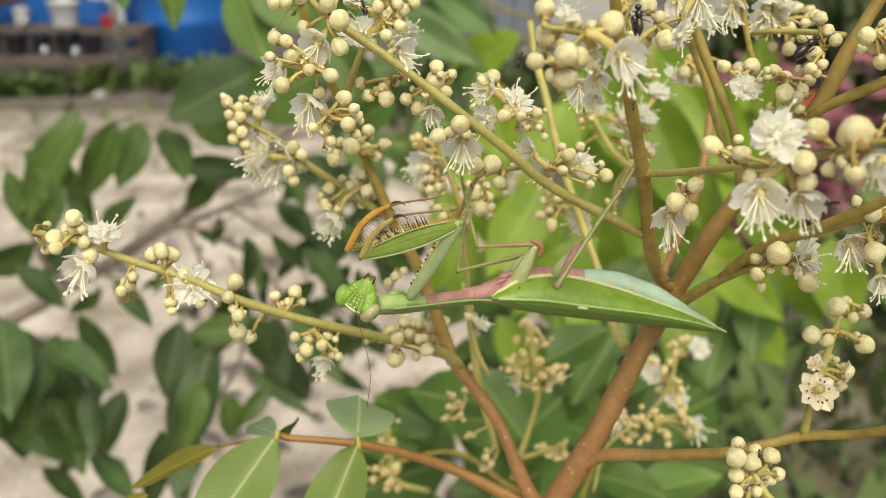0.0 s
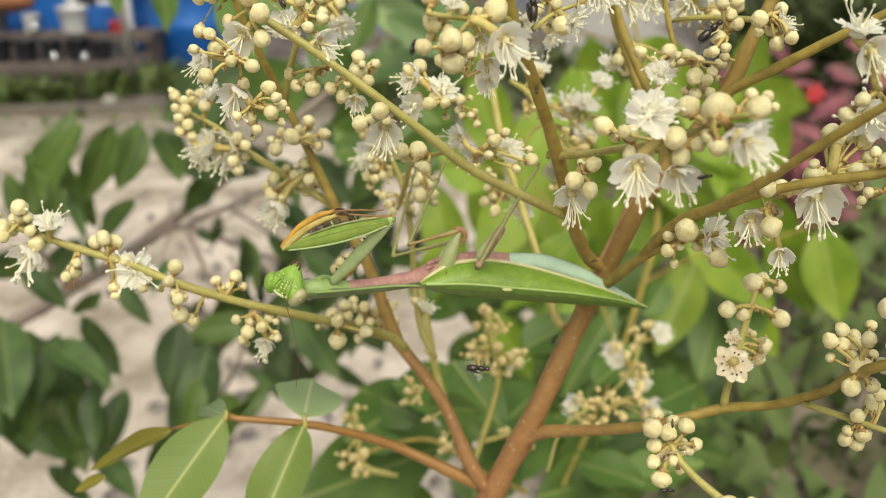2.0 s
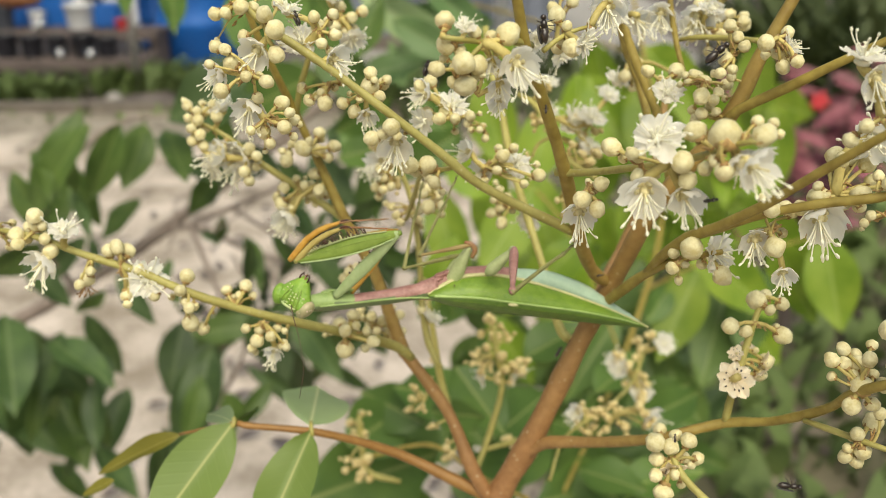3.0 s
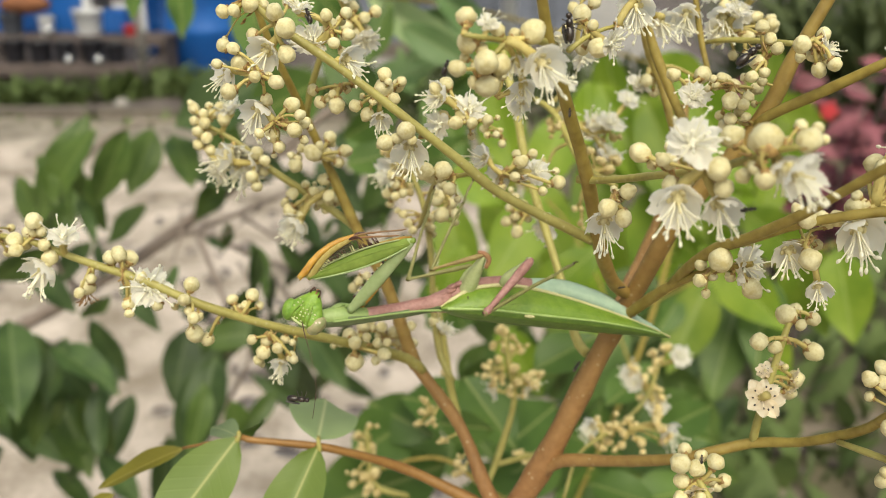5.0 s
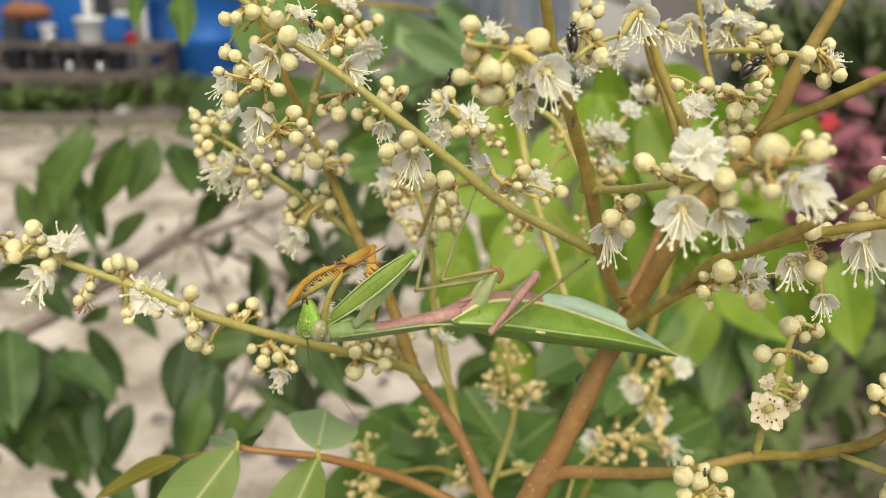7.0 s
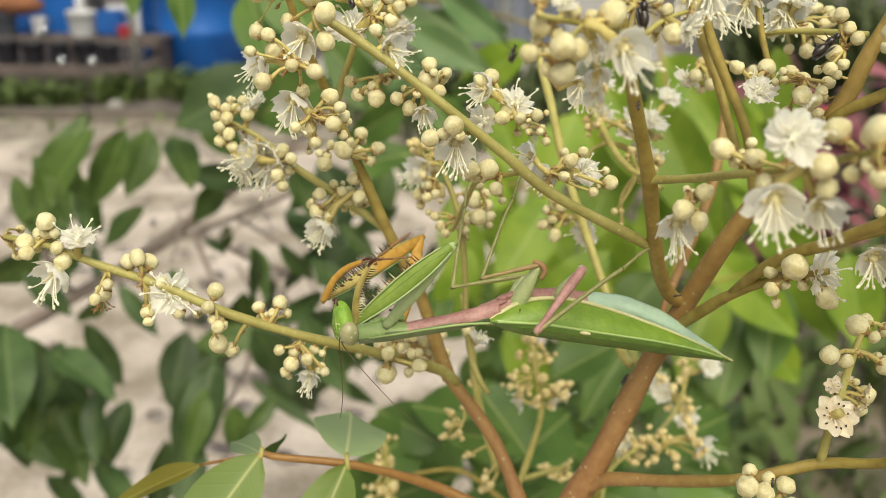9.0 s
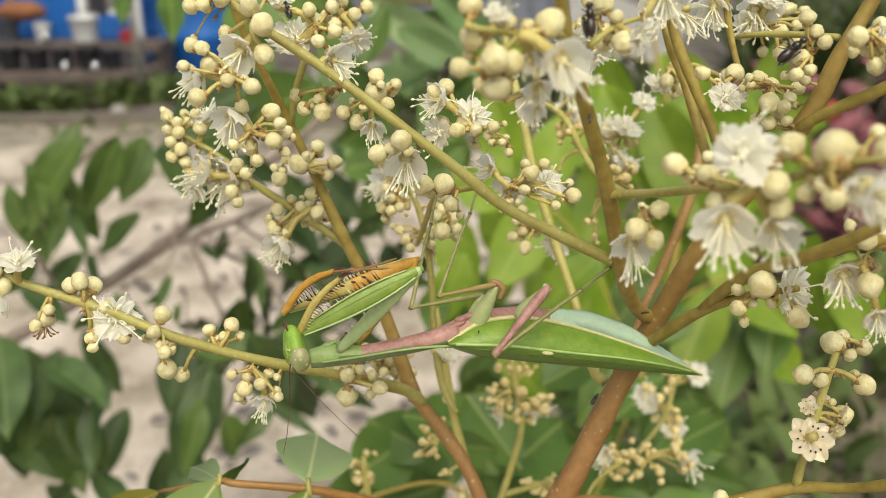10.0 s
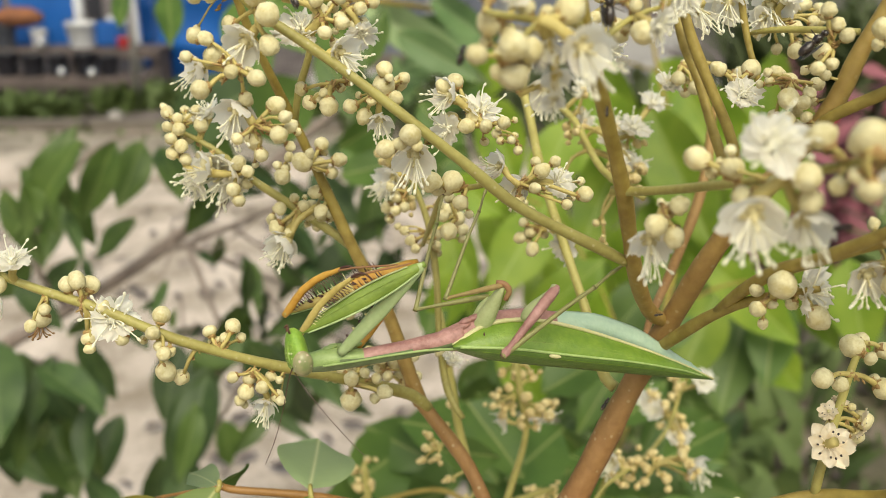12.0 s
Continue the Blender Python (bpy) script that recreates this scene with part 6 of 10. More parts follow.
cluster((43.3, 110.7, 1072), [(46.5, 111.1, 1076.0, 1.52), (44.4, 108.7, 1072.5, 1.51), (45.6, 109.8, 1069.8, 1.23), (39.7, 118.8, 1071.2, 1.06), (39.7, 112.8, 1069.4, 1.1), (43.6, 115.2, 1070.1, 0.72), (42.2, 113.9, 1069.3, 0.71)], [(41.3, 110.7, 1075.3, 0.05, -0.84, 0.54, 3.95, 'open'), (39.9, 108.9, 1067.5, -0.12, -0.8, -0.59, 3.81, 'bell'), (45.8, 109.7, 1066.6, 0.25, -0.62, -0.74, 3.15, 'bell')])
cluster((47.9, 103.1, 1076.2), [(48.7, 105.1, 1077.1, 2.24), (47.4, 107.0, 1076.4, 1.4), (52.7, 102.2, 1077.7, 1.48), (52.8, 105.7, 1078.6, 0.87), (54.9, 105.7, 1078.5, 0.8), (55.7, 105.2, 1077.1, 0.65), (47.8, 104.9, 1073.7, 0.95), (48.6, 103.5, 1072.7, 1.23), (47.2, 107.4, 1072.0, 0.97), (50.5, 105.7, 1072.9, 0.81), (51.5, 106.0, 1076.6, 0.66)], [(50.9, 103.8, 1073.5, 0.1, -0.7, -0.7, 2.4, 'bell')])
cluster((50.9, 100.4, 1074.6), [], [(51.6, 98.8, 1074.2, 0.85, -0.45, -0.28, 3.5, 'bell')])
cluster((35.5, 129.3, 1063), [(34, 126.6, 1061.8, 1.47), (36.7, 128.1, 1059.9, 1.27), (37.2, 128.5, 1063.8, 1.33), (35.7, 129.1, 1061.9, 0.67), (35.6, 131.9, 1063.2, 0.61), (36.3, 130.8, 1062.4, 1.14), (36.4, 132.7, 1062, 0.46), (36, 133, 1057.4, 1.06)], [(34, 128.8, 1058, -0.13, -0.66, -0.74, 3.47, 'bell')])
cluster((55.1, 142, 1046), [(55.6, 139.9, 1048.6, 1.93), (52.6, 140.4, 1044.7, 1.33), (61.8, 141.3, 1043.2, 1.65), (55.1, 141.6, 1045, 0.93), (58.5, 142.9, 1044.5, 1.04), (53.9, 145, 1046, 1.04), (54.7, 143.1, 1041.3, 0.84), (55.2, 142.6, 1044.4, 0.77)], [(60.7, 142.2, 1046.6, 0.64, -0.75, 0.15, 4.33, 'open')])
cluster((66.2, 132.4, 1054.5), [(65.4, 131.2, 1058.6, 1.41), (66.3, 130.1, 1052.7, 1.61), (67.3, 134.5, 1054.4, 1.07), (68.3, 132.9, 1058.3, 1.24), (70.1, 134.9, 1056.8, 1.06), (65.5, 134.8, 1052.8, 0.88), (69.4, 135.7, 1053, 0.9), (66.4, 138.5, 1058.1, 0.8), (66.1, 135.5, 1051.6, 0.98)], [(64, 132.3, 1052.1, -0.15, -0.82, -0.56, 3.46, 'bell'), (68.8, 130.7, 1047, -0.01, -0.77, -0.64, 2.5, 'bell')])
cluster((75.1, 130.6, 1061.2), [(72.9, 131.1, 1060.8, 1.68), (78.5, 129.5, 1061.7, 1.39), (82, 133.7, 1062.8, 1.13), (72.3, 130.9, 1062.6, 0.93), (77.5, 132.5, 1059.3, 1.14), (75.7, 131.3, 1066.7, 1.11), (76.1, 134.8, 1066.4, 1.61), (81, 133.9, 1065.4, 1.32), (83.8, 131.8, 1062.7, 1.21), (81.4, 135.3, 1057.9, 1.12), (71.4, 134.1, 1058, 1.35), (79.7, 137.2, 1065.3, 1.33), (83.9, 137.1, 1062.2, 0.71), (81, 135.7, 1067.3, 0.74)], [(72.6, 128.6, 1057, -0.16, -0.77, -0.62, 4.46, 'bell'), (79.9, 131.6, 1070.3, -0.26, -0.85, -0.45, 4.58, 'open')])
cluster((73.9, 117.1, 1076.7), [(70.4, 117.6, 1073.4, 1.16), (71.5, 115.9, 1075.7, 1.14), (76.7, 116.5, 1072.3, 1.32)], [(70.6, 117.9, 1085, 0.17, -0.17, 0.97, 3.54, 'open'), (72.8, 116.3, 1081.7, 0.43, -0.73, -0.54, 3.21, 'bell')])
cluster((80.7, 123.9, 1060.5), [(77.1, 121.7, 1060.7, 0.79), (77.9, 125.1, 1058.4, 0.72), (79.9, 123.5, 1065.2, 1.06), (84.1, 128.6, 1066.2, 0.91), (83.9, 123.4, 1061.5, 0.89), (82.9, 127.8, 1067.6, 0.7), (80, 127.4, 1065.2, 0.85), (78.6, 127.1, 1056.7, 0.44)], [])
cluster((71.2, 148, 1030.5), [(74.3, 148.3, 1022.2, 1.48), (73.5, 148.4, 1019.4, 1.38), (68.7, 148.6, 1023.3, 1.27), (72.1, 150.3, 1034.1, 1.78), (74.6, 153.4, 1033.9, 1.17), (73.8, 147.9, 1033.3, 1.13), (76.8, 150.1, 1033.5, 1.46), (66.1, 145.9, 1030.9, 1.54), (69.6, 147.4, 1029.0, 1.25), (77.0, 148.2, 1027.8, 1.78), (76.8, 151.4, 1027.9, 0.96), (69.4, 148.0, 1021.4, 0.95), (71.7, 147.2, 1025.2, 0.63)], [(74.0, 147.5, 1022.9, 0.88, -0.45, 0.05, 1.9, 'old'), (73.4, 147.6, 1020.0, 0.5, -0.5, -0.7, 1.8, 'old'), (68.1, 146.9, 1024.6, -0.5, -0.5, 0.7, 1.8, 'old'), (70.7, 149.2, 1025.0, 0.2, -0.4, 0.9, 1.5, 'old')])
cluster((66.4, 139.6, 1023.6), [], [(65.9, 140.8, 1022.3, 0.0, -0.89, 0.46, 3.95, 'old')])
cluster((79.8, 120.6, 1031.5), [(75.7, 123.9, 1035.2, 1.33), (77.8, 123.7, 1034.5, 1.14), (80.4, 124.4, 1033.9, 1.33), (80.1, 120.4, 1036.9, 1.2), (80, 121.2, 1031.7, 1.78), (83.2, 120.8, 1032.2, 1.4), (78.3, 120.1, 1028.9, 1.41), (82.7, 122, 1027.9, 1.33), (79.1, 122.8, 1033.1, 0.85), (82.9, 123.9, 1032.5, 0.86), (84.7, 122.9, 1025.7, 1.1), (80.8, 127.1, 1032.3, 1.36), (76.2, 123.9, 1032.1, 0.82), (81.3, 127.5, 1034.2, 0.95), (83.7, 127.5, 1036, 0.96), (78.4, 126, 1036, 1.13)], [])
cluster((81.3, 114.3, 1040.4), [(78.8, 113.6, 1045.3, 1.47), (83.1, 116.8, 1044.6, 1.33), (81.3, 114.9, 1039, 1.33), (83.9, 115.1, 1038.4, 1.51), (84.3, 115.5, 1041.8, 1.24), (85.7, 114.7, 1035.8, 1.43), (81.2, 113.8, 1042.5, 0.87), (86.4, 118.5, 1035.9, 0.82), (83.4, 117.1, 1039.6, 0.83), (82.8, 118.2, 1046.6, 0.74), (87.4, 116.7, 1036.7, 0.83)], [])
cluster((82, 122.9, 1020.5), [(85.3, 125.8, 1022.3, 1.55), (81.5, 122.8, 1021.8, 1.16), (82.9, 122.7, 1018.3, 1.47), (82.6, 123.8, 1016, 1.19), (80.7, 123.5, 1018.7, 0.88), (83, 127.3, 1018.5, 0.91), (83.4, 126.6, 1015.8, 0.68), (80.7, 124, 1016.8, 1.2)], [])
cluster((54.2, 133.8, 1009.5), [(50.8, 134, 1013.1, 1.8), (56.7, 133.6, 1013.6, 1.55), (53.5, 133.8, 1012.3, 1.48), (51.6, 134.5, 1009.1, 1.39), (54.3, 136.2, 1007.3, 1.19), (56.9, 136, 1008.5, 1.19), (50.9, 132.3, 1007.1, 1.38), (52.3, 131.3, 1004.3, 1.8), (56.3, 133.9, 1004.1, 0.97), (54.4, 131.8, 1007.7, 1.16), (58.1, 135.9, 1007.1, 0.98), (54.9, 136.3, 1013.1, 1.16), (59.3, 136.8, 1007.3, 0.89), (52.7, 139.1, 1012.8, 1.3), (56.3, 139.7, 1011.4, 0.86), (59.5, 136.2, 1008.2, 1.32)], [(53.9, 132.7, 1008.1, -0.07, -0.87, -0.49, 2.76, 'old')])
cluster((63.5, 124.8, 1002.6), [(61.9, 122.4, 1004.5, 2.12), (68.5, 122.8, 1002.6, 1.42), (66.7, 125.3, 1003.2, 1.03)], [(64.3, 125, 999.6, -0.45, -0.85, -0.26, 3.51, 'old'), (76.4, 124.6, 1000.2, 0.45, -0.21, 0.87, 4.11, 'old')])
cluster((54.3, 166, 1073.2), [(51.2, 166, 1075.4, 1.31), (57.5, 169.5, 1074.8, 1.54), (54, 167, 1073.6, 0.85)], [(54.6, 163.3, 1071.7, 0.01, -0.77, 0.63, 3.35, 'open')])
cluster((50.9, 177.8, 1084.6), [], [(45.4, 175.4, 1085.8, 0.39, -0.82, -0.42, 4.28, 'bell'), (52.1, 180.2, 1083, 0.72, -0.51, -0.46, 3.62, 'bell'), (56.1, 180.6, 1083.9, -0.32, -0.62, -0.72, 3.63, 'bell')])
cluster((65.6, 182.8, 1081.2), [(74.7, 185.9, 1082.3, 1.25), (71.9, 183.4, 1081.1, 1.03)], [(64.2, 182.4, 1083.2, -0.15, -0.76, -0.64, 4.07, 'bell'), (66.3, 181.7, 1085.2, 0.44, -0.22, 0.87, 3.03, 'open'), (62.1, 181.5, 1081.8, -0.92, -0.29, -0.26, 2.64, 'bell')])
cluster((60.4, 159, 1074.4), [(59.3, 156.4, 1072.2, 1.6), (60.9, 161.5, 1073.9, 1.37), (59.1, 161.8, 1075.3, 1), (62.3, 160.8, 1074.5, 1.09), (61.4, 155.8, 1071.8, 1.06), (58, 156.5, 1072.2, 0.89), (56.4, 158.3, 1075.9, 0.8), (58.1, 161.7, 1074, 0.82), (62.3, 156.3, 1073.1, 0.89), (65, 160.5, 1073.7, 1.18), (61.6, 158.5, 1070, 0.9), (60, 157.2, 1068.9, 1.08), (59.4, 159.4, 1067.5, 0.92), (62.1, 155.7, 1069.6, 0.98), (59.7, 161.2, 1066.7, 0.89), (63.1, 161.8, 1067.5, 0.65), (61.8, 162.9, 1068.1, 0.49), (56.4, 160.8, 1073.7, 0.64), (64.2, 162.1, 1072.8, 0.76), (59.5, 162.3, 1068.6, 0.92), (60.7, 165.3, 1074.4, 1.08), (64.5, 159.2, 1071.3, 0.65)], [])
cluster((63.2, 152.6, 1080.1), [(62, 152.5, 1079.5, 1.36), (62.4, 149.7, 1078.2, 1), (61.9, 152, 1085.5, 1.25), (60.1, 148.7, 1077.8, 1), (63.7, 152.6, 1083.4, 1.09), (64.4, 150.8, 1082, 1), (64.4, 156.6, 1075.7, 0.89), (61.1, 155.7, 1076.6, 0.73), (64.6, 156.7, 1075.1, 0.58)], [])
cluster((67.3, 143.5, 1084.4), [(64.6, 140.5, 1084, 1.38), (68.6, 145.7, 1081.8, 1.37), (70.2, 140.8, 1080.9, 1.24), (69.9, 146.1, 1084.9, 1.12), (68.6, 143, 1079.8, 1.11), (70.7, 147.2, 1080.9, 0.83), (70.1, 144.2, 1080.7, 0.67), (66.1, 144.7, 1081.4, 0.92)], [(70.2, 144.3, 1082.8, 0.67, -0.28, 0.69, 2.38, 'open')])
cluster((4.4, 196.8, 1037.6), [(9.8, 198.7, 1040.2, 1.45), (7.3, 201, 1041.4, 1.46), (8.5, 199.1, 1037.5, 1.58), (6.1, 200.1, 1042.9, 1.21), (5.5, 196.3, 1035.3, 1.21), (0.1, 197.4, 1035.9, 1.33), (-1.2, 198.3, 1037.8, 1.09), (1.3, 196, 1034.7, 0.96), (11, 197.1, 1038.5, 1.44), (4.4, 194.4, 1037.2, 1.07), (8.2, 199.4, 1037.3, 1.08), (2.8, 198.7, 1036.7, 0.71), (5.8, 200.8, 1032, 0.85), (10.9, 200.9, 1035.1, 0.95), (-2.5, 198.7, 1038.6, 0.74), (3, 199.2, 1037.1, 0.59)], [])
cluster((-1.1, 200.7, 1045.3), [(-5, 201.6, 1041.8, 1.47), (-2.9, 200.4, 1044.7, 1.33), (-3.9, 198.6, 1047.1, 1.08), (-1, 197.7, 1043, 1.2), (-1.3, 203.7, 1047, 1.23), (-2.8, 198, 1042.3, 1.08), (-4.4, 202.2, 1039.2, 1.1), (-3.8, 205.7, 1046.5, 0.9), (-4.9, 201.3, 1040.3, 0.81)], [(-4.1, 200.9, 1047.7, -0.72, -0.53, -0.45, 3.14, 'bell')])
cluster((27.7, 202.8, 1036.9), [(25.3, 203.6, 1036, 1.5), (23.4, 204.2, 1034.4, 1.25), (25.7, 200.3, 1033.2, 1.36), (27, 202.8, 1038.8, 1.36), (23.9, 202.8, 1038.2, 1.11), (25, 201.4, 1041.2, 1.22), (28.5, 204.5, 1035, 1.13), (26.3, 209.1, 1037.2, 0.96), (28.3, 208, 1034.7, 1.19), (24.5, 209.2, 1040.6, 0.76), (25.2, 204.5, 1033.6, 0.79)], [(32.3, 198.8, 1034.6, -0.71, -0.70, -0.03, 4.15, 'open')])
cluster((40.9, 220, 1054.5), [(34.6, 222.9, 1054.6, 1.45), (36.1, 217.7, 1054.4, 1.29), (38, 220.6, 1062.2, 1.29), (38.5, 222.3, 1054.7, 1.18), (37.2, 225.7, 1054.1, 0.67), (38.4, 221.1, 1052.2, 1.07)], [(45.1, 221.9, 1054.1, 0.76, -0.32, 0.57, 4.47, 'open'), (49, 215.6, 1047.6, 0.39, -0.38, 0.84, 3.87, 'open'), (38.3, 223.5, 1063.1, 0.01, -0.35, 0.94, 3.14, 'open')])
cluster((44.7, 208.1, 1045.6), [(45.9, 208.8, 1048, 1.63), (44.9, 209.4, 1045.3, 1.51), (47.5, 206.5, 1046.7, 1.49), (50.1, 210.9, 1047.5, 1.64), (42.7, 211.9, 1047.2, 1.4), (43.7, 211.1, 1050, 1.26), (40, 207.5, 1036.6, 1.14), (41.3, 206.2, 1033.1, 1.14), (47.5, 211.4, 1043, 1.26), (50, 214.4, 1047.5, 1.12), (49.6, 210.8, 1043.4, 1.2), (48.6, 211.9, 1047.5, 1.37)], [])
cluster((25.6, 238.3, 977.4), [(25.5, 241.4, 987.9, 2.34), (22.4, 242.5, 982.8, 1.85), (27.5, 242.2, 982, 2.02), (24, 239.7, 979.5, 2.01), (28.7, 236.2, 978.5, 2.16), (20.6, 239, 977.1, 1.68), (25, 239.6, 973.9, 2.03), (29.7, 235.8, 974.1, 2), (22.3, 237.4, 972.3, 1.85), (27.5, 238.1, 970, 1.86), (34.1, 238.2, 975.6, 1.84), (34.4, 234.1, 974.1, 1.99), (31.6, 236.1, 969.2, 1.51), (19.6, 236.2, 975.7, 1.5), (30.9, 242, 981.2, 1.52), (28.2, 242.4, 985.6, 1.51)], [(33.8, 235.4, 973, 0.47, -0.61, -0.64, 3.33, 'open'), (22.5, 238.1, 970, -0.88, -0.43, -0.18, 3.04, 'open')])
cluster((35.7, 240.4, 945.9), [(31.4, 241.4, 946.3, 1.58), (33.8, 239.3, 945.6, 1.75), (37.7, 242.4, 945.6, 1.94), (36, 241.5, 942.1, 1.59), (38.6, 241.8, 942.9, 1.59)], [])
cluster((-16.5, 247.2, 940.5), [(-17.6, 251.4, 945.2, 2), (-19.3, 248.6, 941.7, 2.17), (-15.7, 248.8, 941.5, 2.18), (-14.8, 245.8, 935.1, 2.35), (-18.4, 245.1, 934.5, 2.17), (-13.1, 248.1, 934.6, 2.01), (-16.5, 243, 931.7, 2.16), (-20.9, 243.2, 936.9, 1.61), (-20.2, 250.8, 946.6, 1.63), (-16.5, 250.6, 949.8, 1.62), (-22, 244.3, 931.9, 1.81), (-13.9, 243.6, 929.2, 1.63)], [])
cluster((61.8, 226.6, 963.4), [(51.7, 226.1, 966.5, 1.79), (54.1, 225, 964.3, 1.79), (57.1, 224.9, 966.3, 1.94), (60.6, 227.7, 961.7, 1.98), (55.8, 227.6, 959, 1.82), (59.6, 226.2, 958.9, 1.81), (50.7, 223.7, 962.3, 1.62), (57.5, 228.5, 960.3, 1.49), (63.1, 228.5, 963.1, 1.65), (65.1, 225.4, 960.3, 1.8), (70, 224.2, 965.7, 2.26), (72.2, 227.4, 960, 1.98), (69.4, 228.3, 966.1, 1.8), (61.2, 228.3, 966.1, 1.48), (53, 222.4, 960.4, 1.62)], [(74, 227.4, 961.9, 0.72, -0.53, -0.45, 4.27, 'bell'), (49.8, 224.4, 965.6, -0.87, -0.47, 0.17, 3.24, 'bell')])
cluster((75.2, 266.5, 956.3), [(71.4, 268.4, 961.7, 1.89), (73.7, 265.6, 960, 1.87), (76.9, 265.8, 956.7, 1.88), (80.5, 267.3, 951.6, 1.9), (69.9, 268.5, 957.4, 1.71), (72.8, 266.9, 951.9, 1.71), (75.8, 267.4, 962.2, 1.69), (78.8, 263.3, 949.6, 1.88), (82, 271.7, 968.4, 2.08), (76.4, 268, 968.2, 1.87), (77.9, 269, 964.5, 1.7)], [(70.2, 270.4, 958.5, -0.39, -0.37, 0.85, 4.57, 'open'), (78.4, 265.6, 949.4, -0.00, -0.49, 0.87, 4.93, 'open'), (86.2, 271.9, 964.6, 0.25, -0.66, 0.71, 4.56, 'open'), (71.1, 265.8, 957.8, -0.67, -0.47, 0.58, 4.13, 'open')])
cluster((5.8, 216.2, 975.1), [(2.8, 218.3, 977.4, 1.55), (4.3, 218, 974.9, 1.56), (6.6, 218.9, 978.8, 1.4), (2, 215.9, 975.3, 1.39), (8.1, 218.2, 986.2, 1.38), (5, 212.9, 974.4, 1.38), (1.2, 217.2, 971, 1.41), (7.5, 215.7, 966.4, 1.41), (11.9, 210.2, 962.8, 1.54), (11.3, 211.6, 958.3, 1.56), (13.5, 210.3, 960.9, 1.39)], [])
cluster((-1.7, 204.5, 1046.8), [(-2.4, 207.1, 1051.6, 1.59), (-5.1, 207.9, 1050, 1.6), (-4.3, 203.4, 1047.1, 1.58), (-1.7, 203.8, 1042.9, 1.72), (-5, 201, 1041.6, 1.57), (0.3, 202.7, 1041.8, 1.45), (-3, 201.3, 1046.3, 1.3), (-5.6, 205.2, 1052.7, 1.31), (-0.4, 204.1, 1049.6, 1.31), (-4.4, 207.3, 1049.9, 0.84), (-3.9, 209.7, 1044, 0.94), (-0.5, 209.4, 1049.3, 1.18), (-6.1, 206.9, 1049.7, 1.09), (-2, 207.1, 1049.7, 0.91)], [(-5.7, 206.9, 1046.1, -0.94, -0.32, 0.12, 3.74, 'bell')])
cluster((9.4, 188.3, 1043.5), [(8.1, 185.3, 1041.9, 1.71), (10.1, 189.7, 1043, 1.37), (6.9, 186.1, 1044.8, 1.34), (9.6, 191.9, 1045, 1.25), (8.1, 187.8, 1048.1, 1.1), (5.7, 190.4, 1039.4, 1.16), (9.1, 193.1, 1044.5, 0.89), (8.7, 190.6, 1043.5, 1.22)], [])
cluster((39.3, 221.3, 1049.6), [(34.6, 220.2, 1053.4, 1.26), (33.3, 217.7, 1044.7, 1.26), (37.6, 226.9, 1057, 1.43)], [(38.7, 224.8, 1056, 0.43, -0.21, 0.88, 3.41, 'open'), (48.2, 222.8, 1047, 0.66, -0.28, 0.70, 4, 'open')])
cluster((-8.3, 189.8, 1007.2), [(-11, 191.2, 1010.9, 1.32), (-6.3, 188.6, 1010.6, 1.31), (-17.5, 189.9, 1010, 1.05), (-2.4, 190, 1008.5, 1.19), (0.3, 194.2, 1010.9, 1.21), (6.1, 190.2, 1014.2, 1.31), (-18.3, 194.4, 1005.6, 0.7), (6.7, 197.9, 1012.9, 0.84), (-7.5, 194.5, 1005.1, 0.81)], [])
cluster((-10.5, 186.5, 1027), [(-10.4, 184.6, 1026.4, 1.12), (-11.9, 187.5, 1023.8, 1.14), (-8.5, 184.3, 1027.8, 0.99)], [])
cluster((-17.5, 187.3, 1046.3), [(-18.4, 190.4, 1046.7, 1.49), (-16.8, 185.7, 1045.5, 1.33), (-20, 187.7, 1046.2, 1.22), (-18.8, 187.6, 1044.3, 1.23), (-17.7, 188.3, 1041.9, 1.11), (-16.7, 187.8, 1043.9, 1.04), (-16, 193.1, 1047.7, 1), (-20, 190.8, 1041.7, 0.74)], [(-23.9, 182.1, 1039.7, -0.62, -0.50, -0.60, 3.61, 'bell')])
cluster((69.9, 195.8, 1081.8), [(67.5, 196.9, 1078.6, 1.48), (72.4, 192.8, 1079.1, 1.45), (77, 195.4, 1077, 1.47), (72.1, 190.4, 1075.3, 1.44), (78.3, 197, 1080.5, 1.47), (67.6, 195.1, 1085.4, 1.33), (74.2, 194.4, 1083.1, 1.33), (75, 196.8, 1076.2, 0.78), (71, 197, 1074.9, 1.01), (78.8, 199.1, 1082.2, 1.16), (70.8, 199.5, 1085.5, 0.87)], [(69.1, 193.4, 1083.2, 0.17, -0.75, -0.64, 3.84, 'bell'), (73.8, 196.8, 1087.6, 0.00, -0.36, 0.93, 3.63, 'open'), (64.8, 197.1, 1088.1, -0.80, -0.58, -0.12, 3.15, 'open')])
cluster((36, 180.9, 1084.2), [(36.3, 185.5, 1088.3, 1.49), (34.3, 182.1, 1085.8, 1.36), (38.1, 181, 1087, 1.23), (37.5, 182.7, 1080.7, 1.37), (33, 178.1, 1082.3, 1.23), (39.1, 184.4, 1088.1, 0.91), (36.9, 186.3, 1087.8, 0.96), (37.1, 181.5, 1079.2, 0.96)], [(30.8, 177.6, 1080.2, 0.17, -0.75, -0.64, 3.35, 'open'), (36.3, 180.9, 1076.4, 0.45, -0.71, -0.55, 2.97, 'open')])
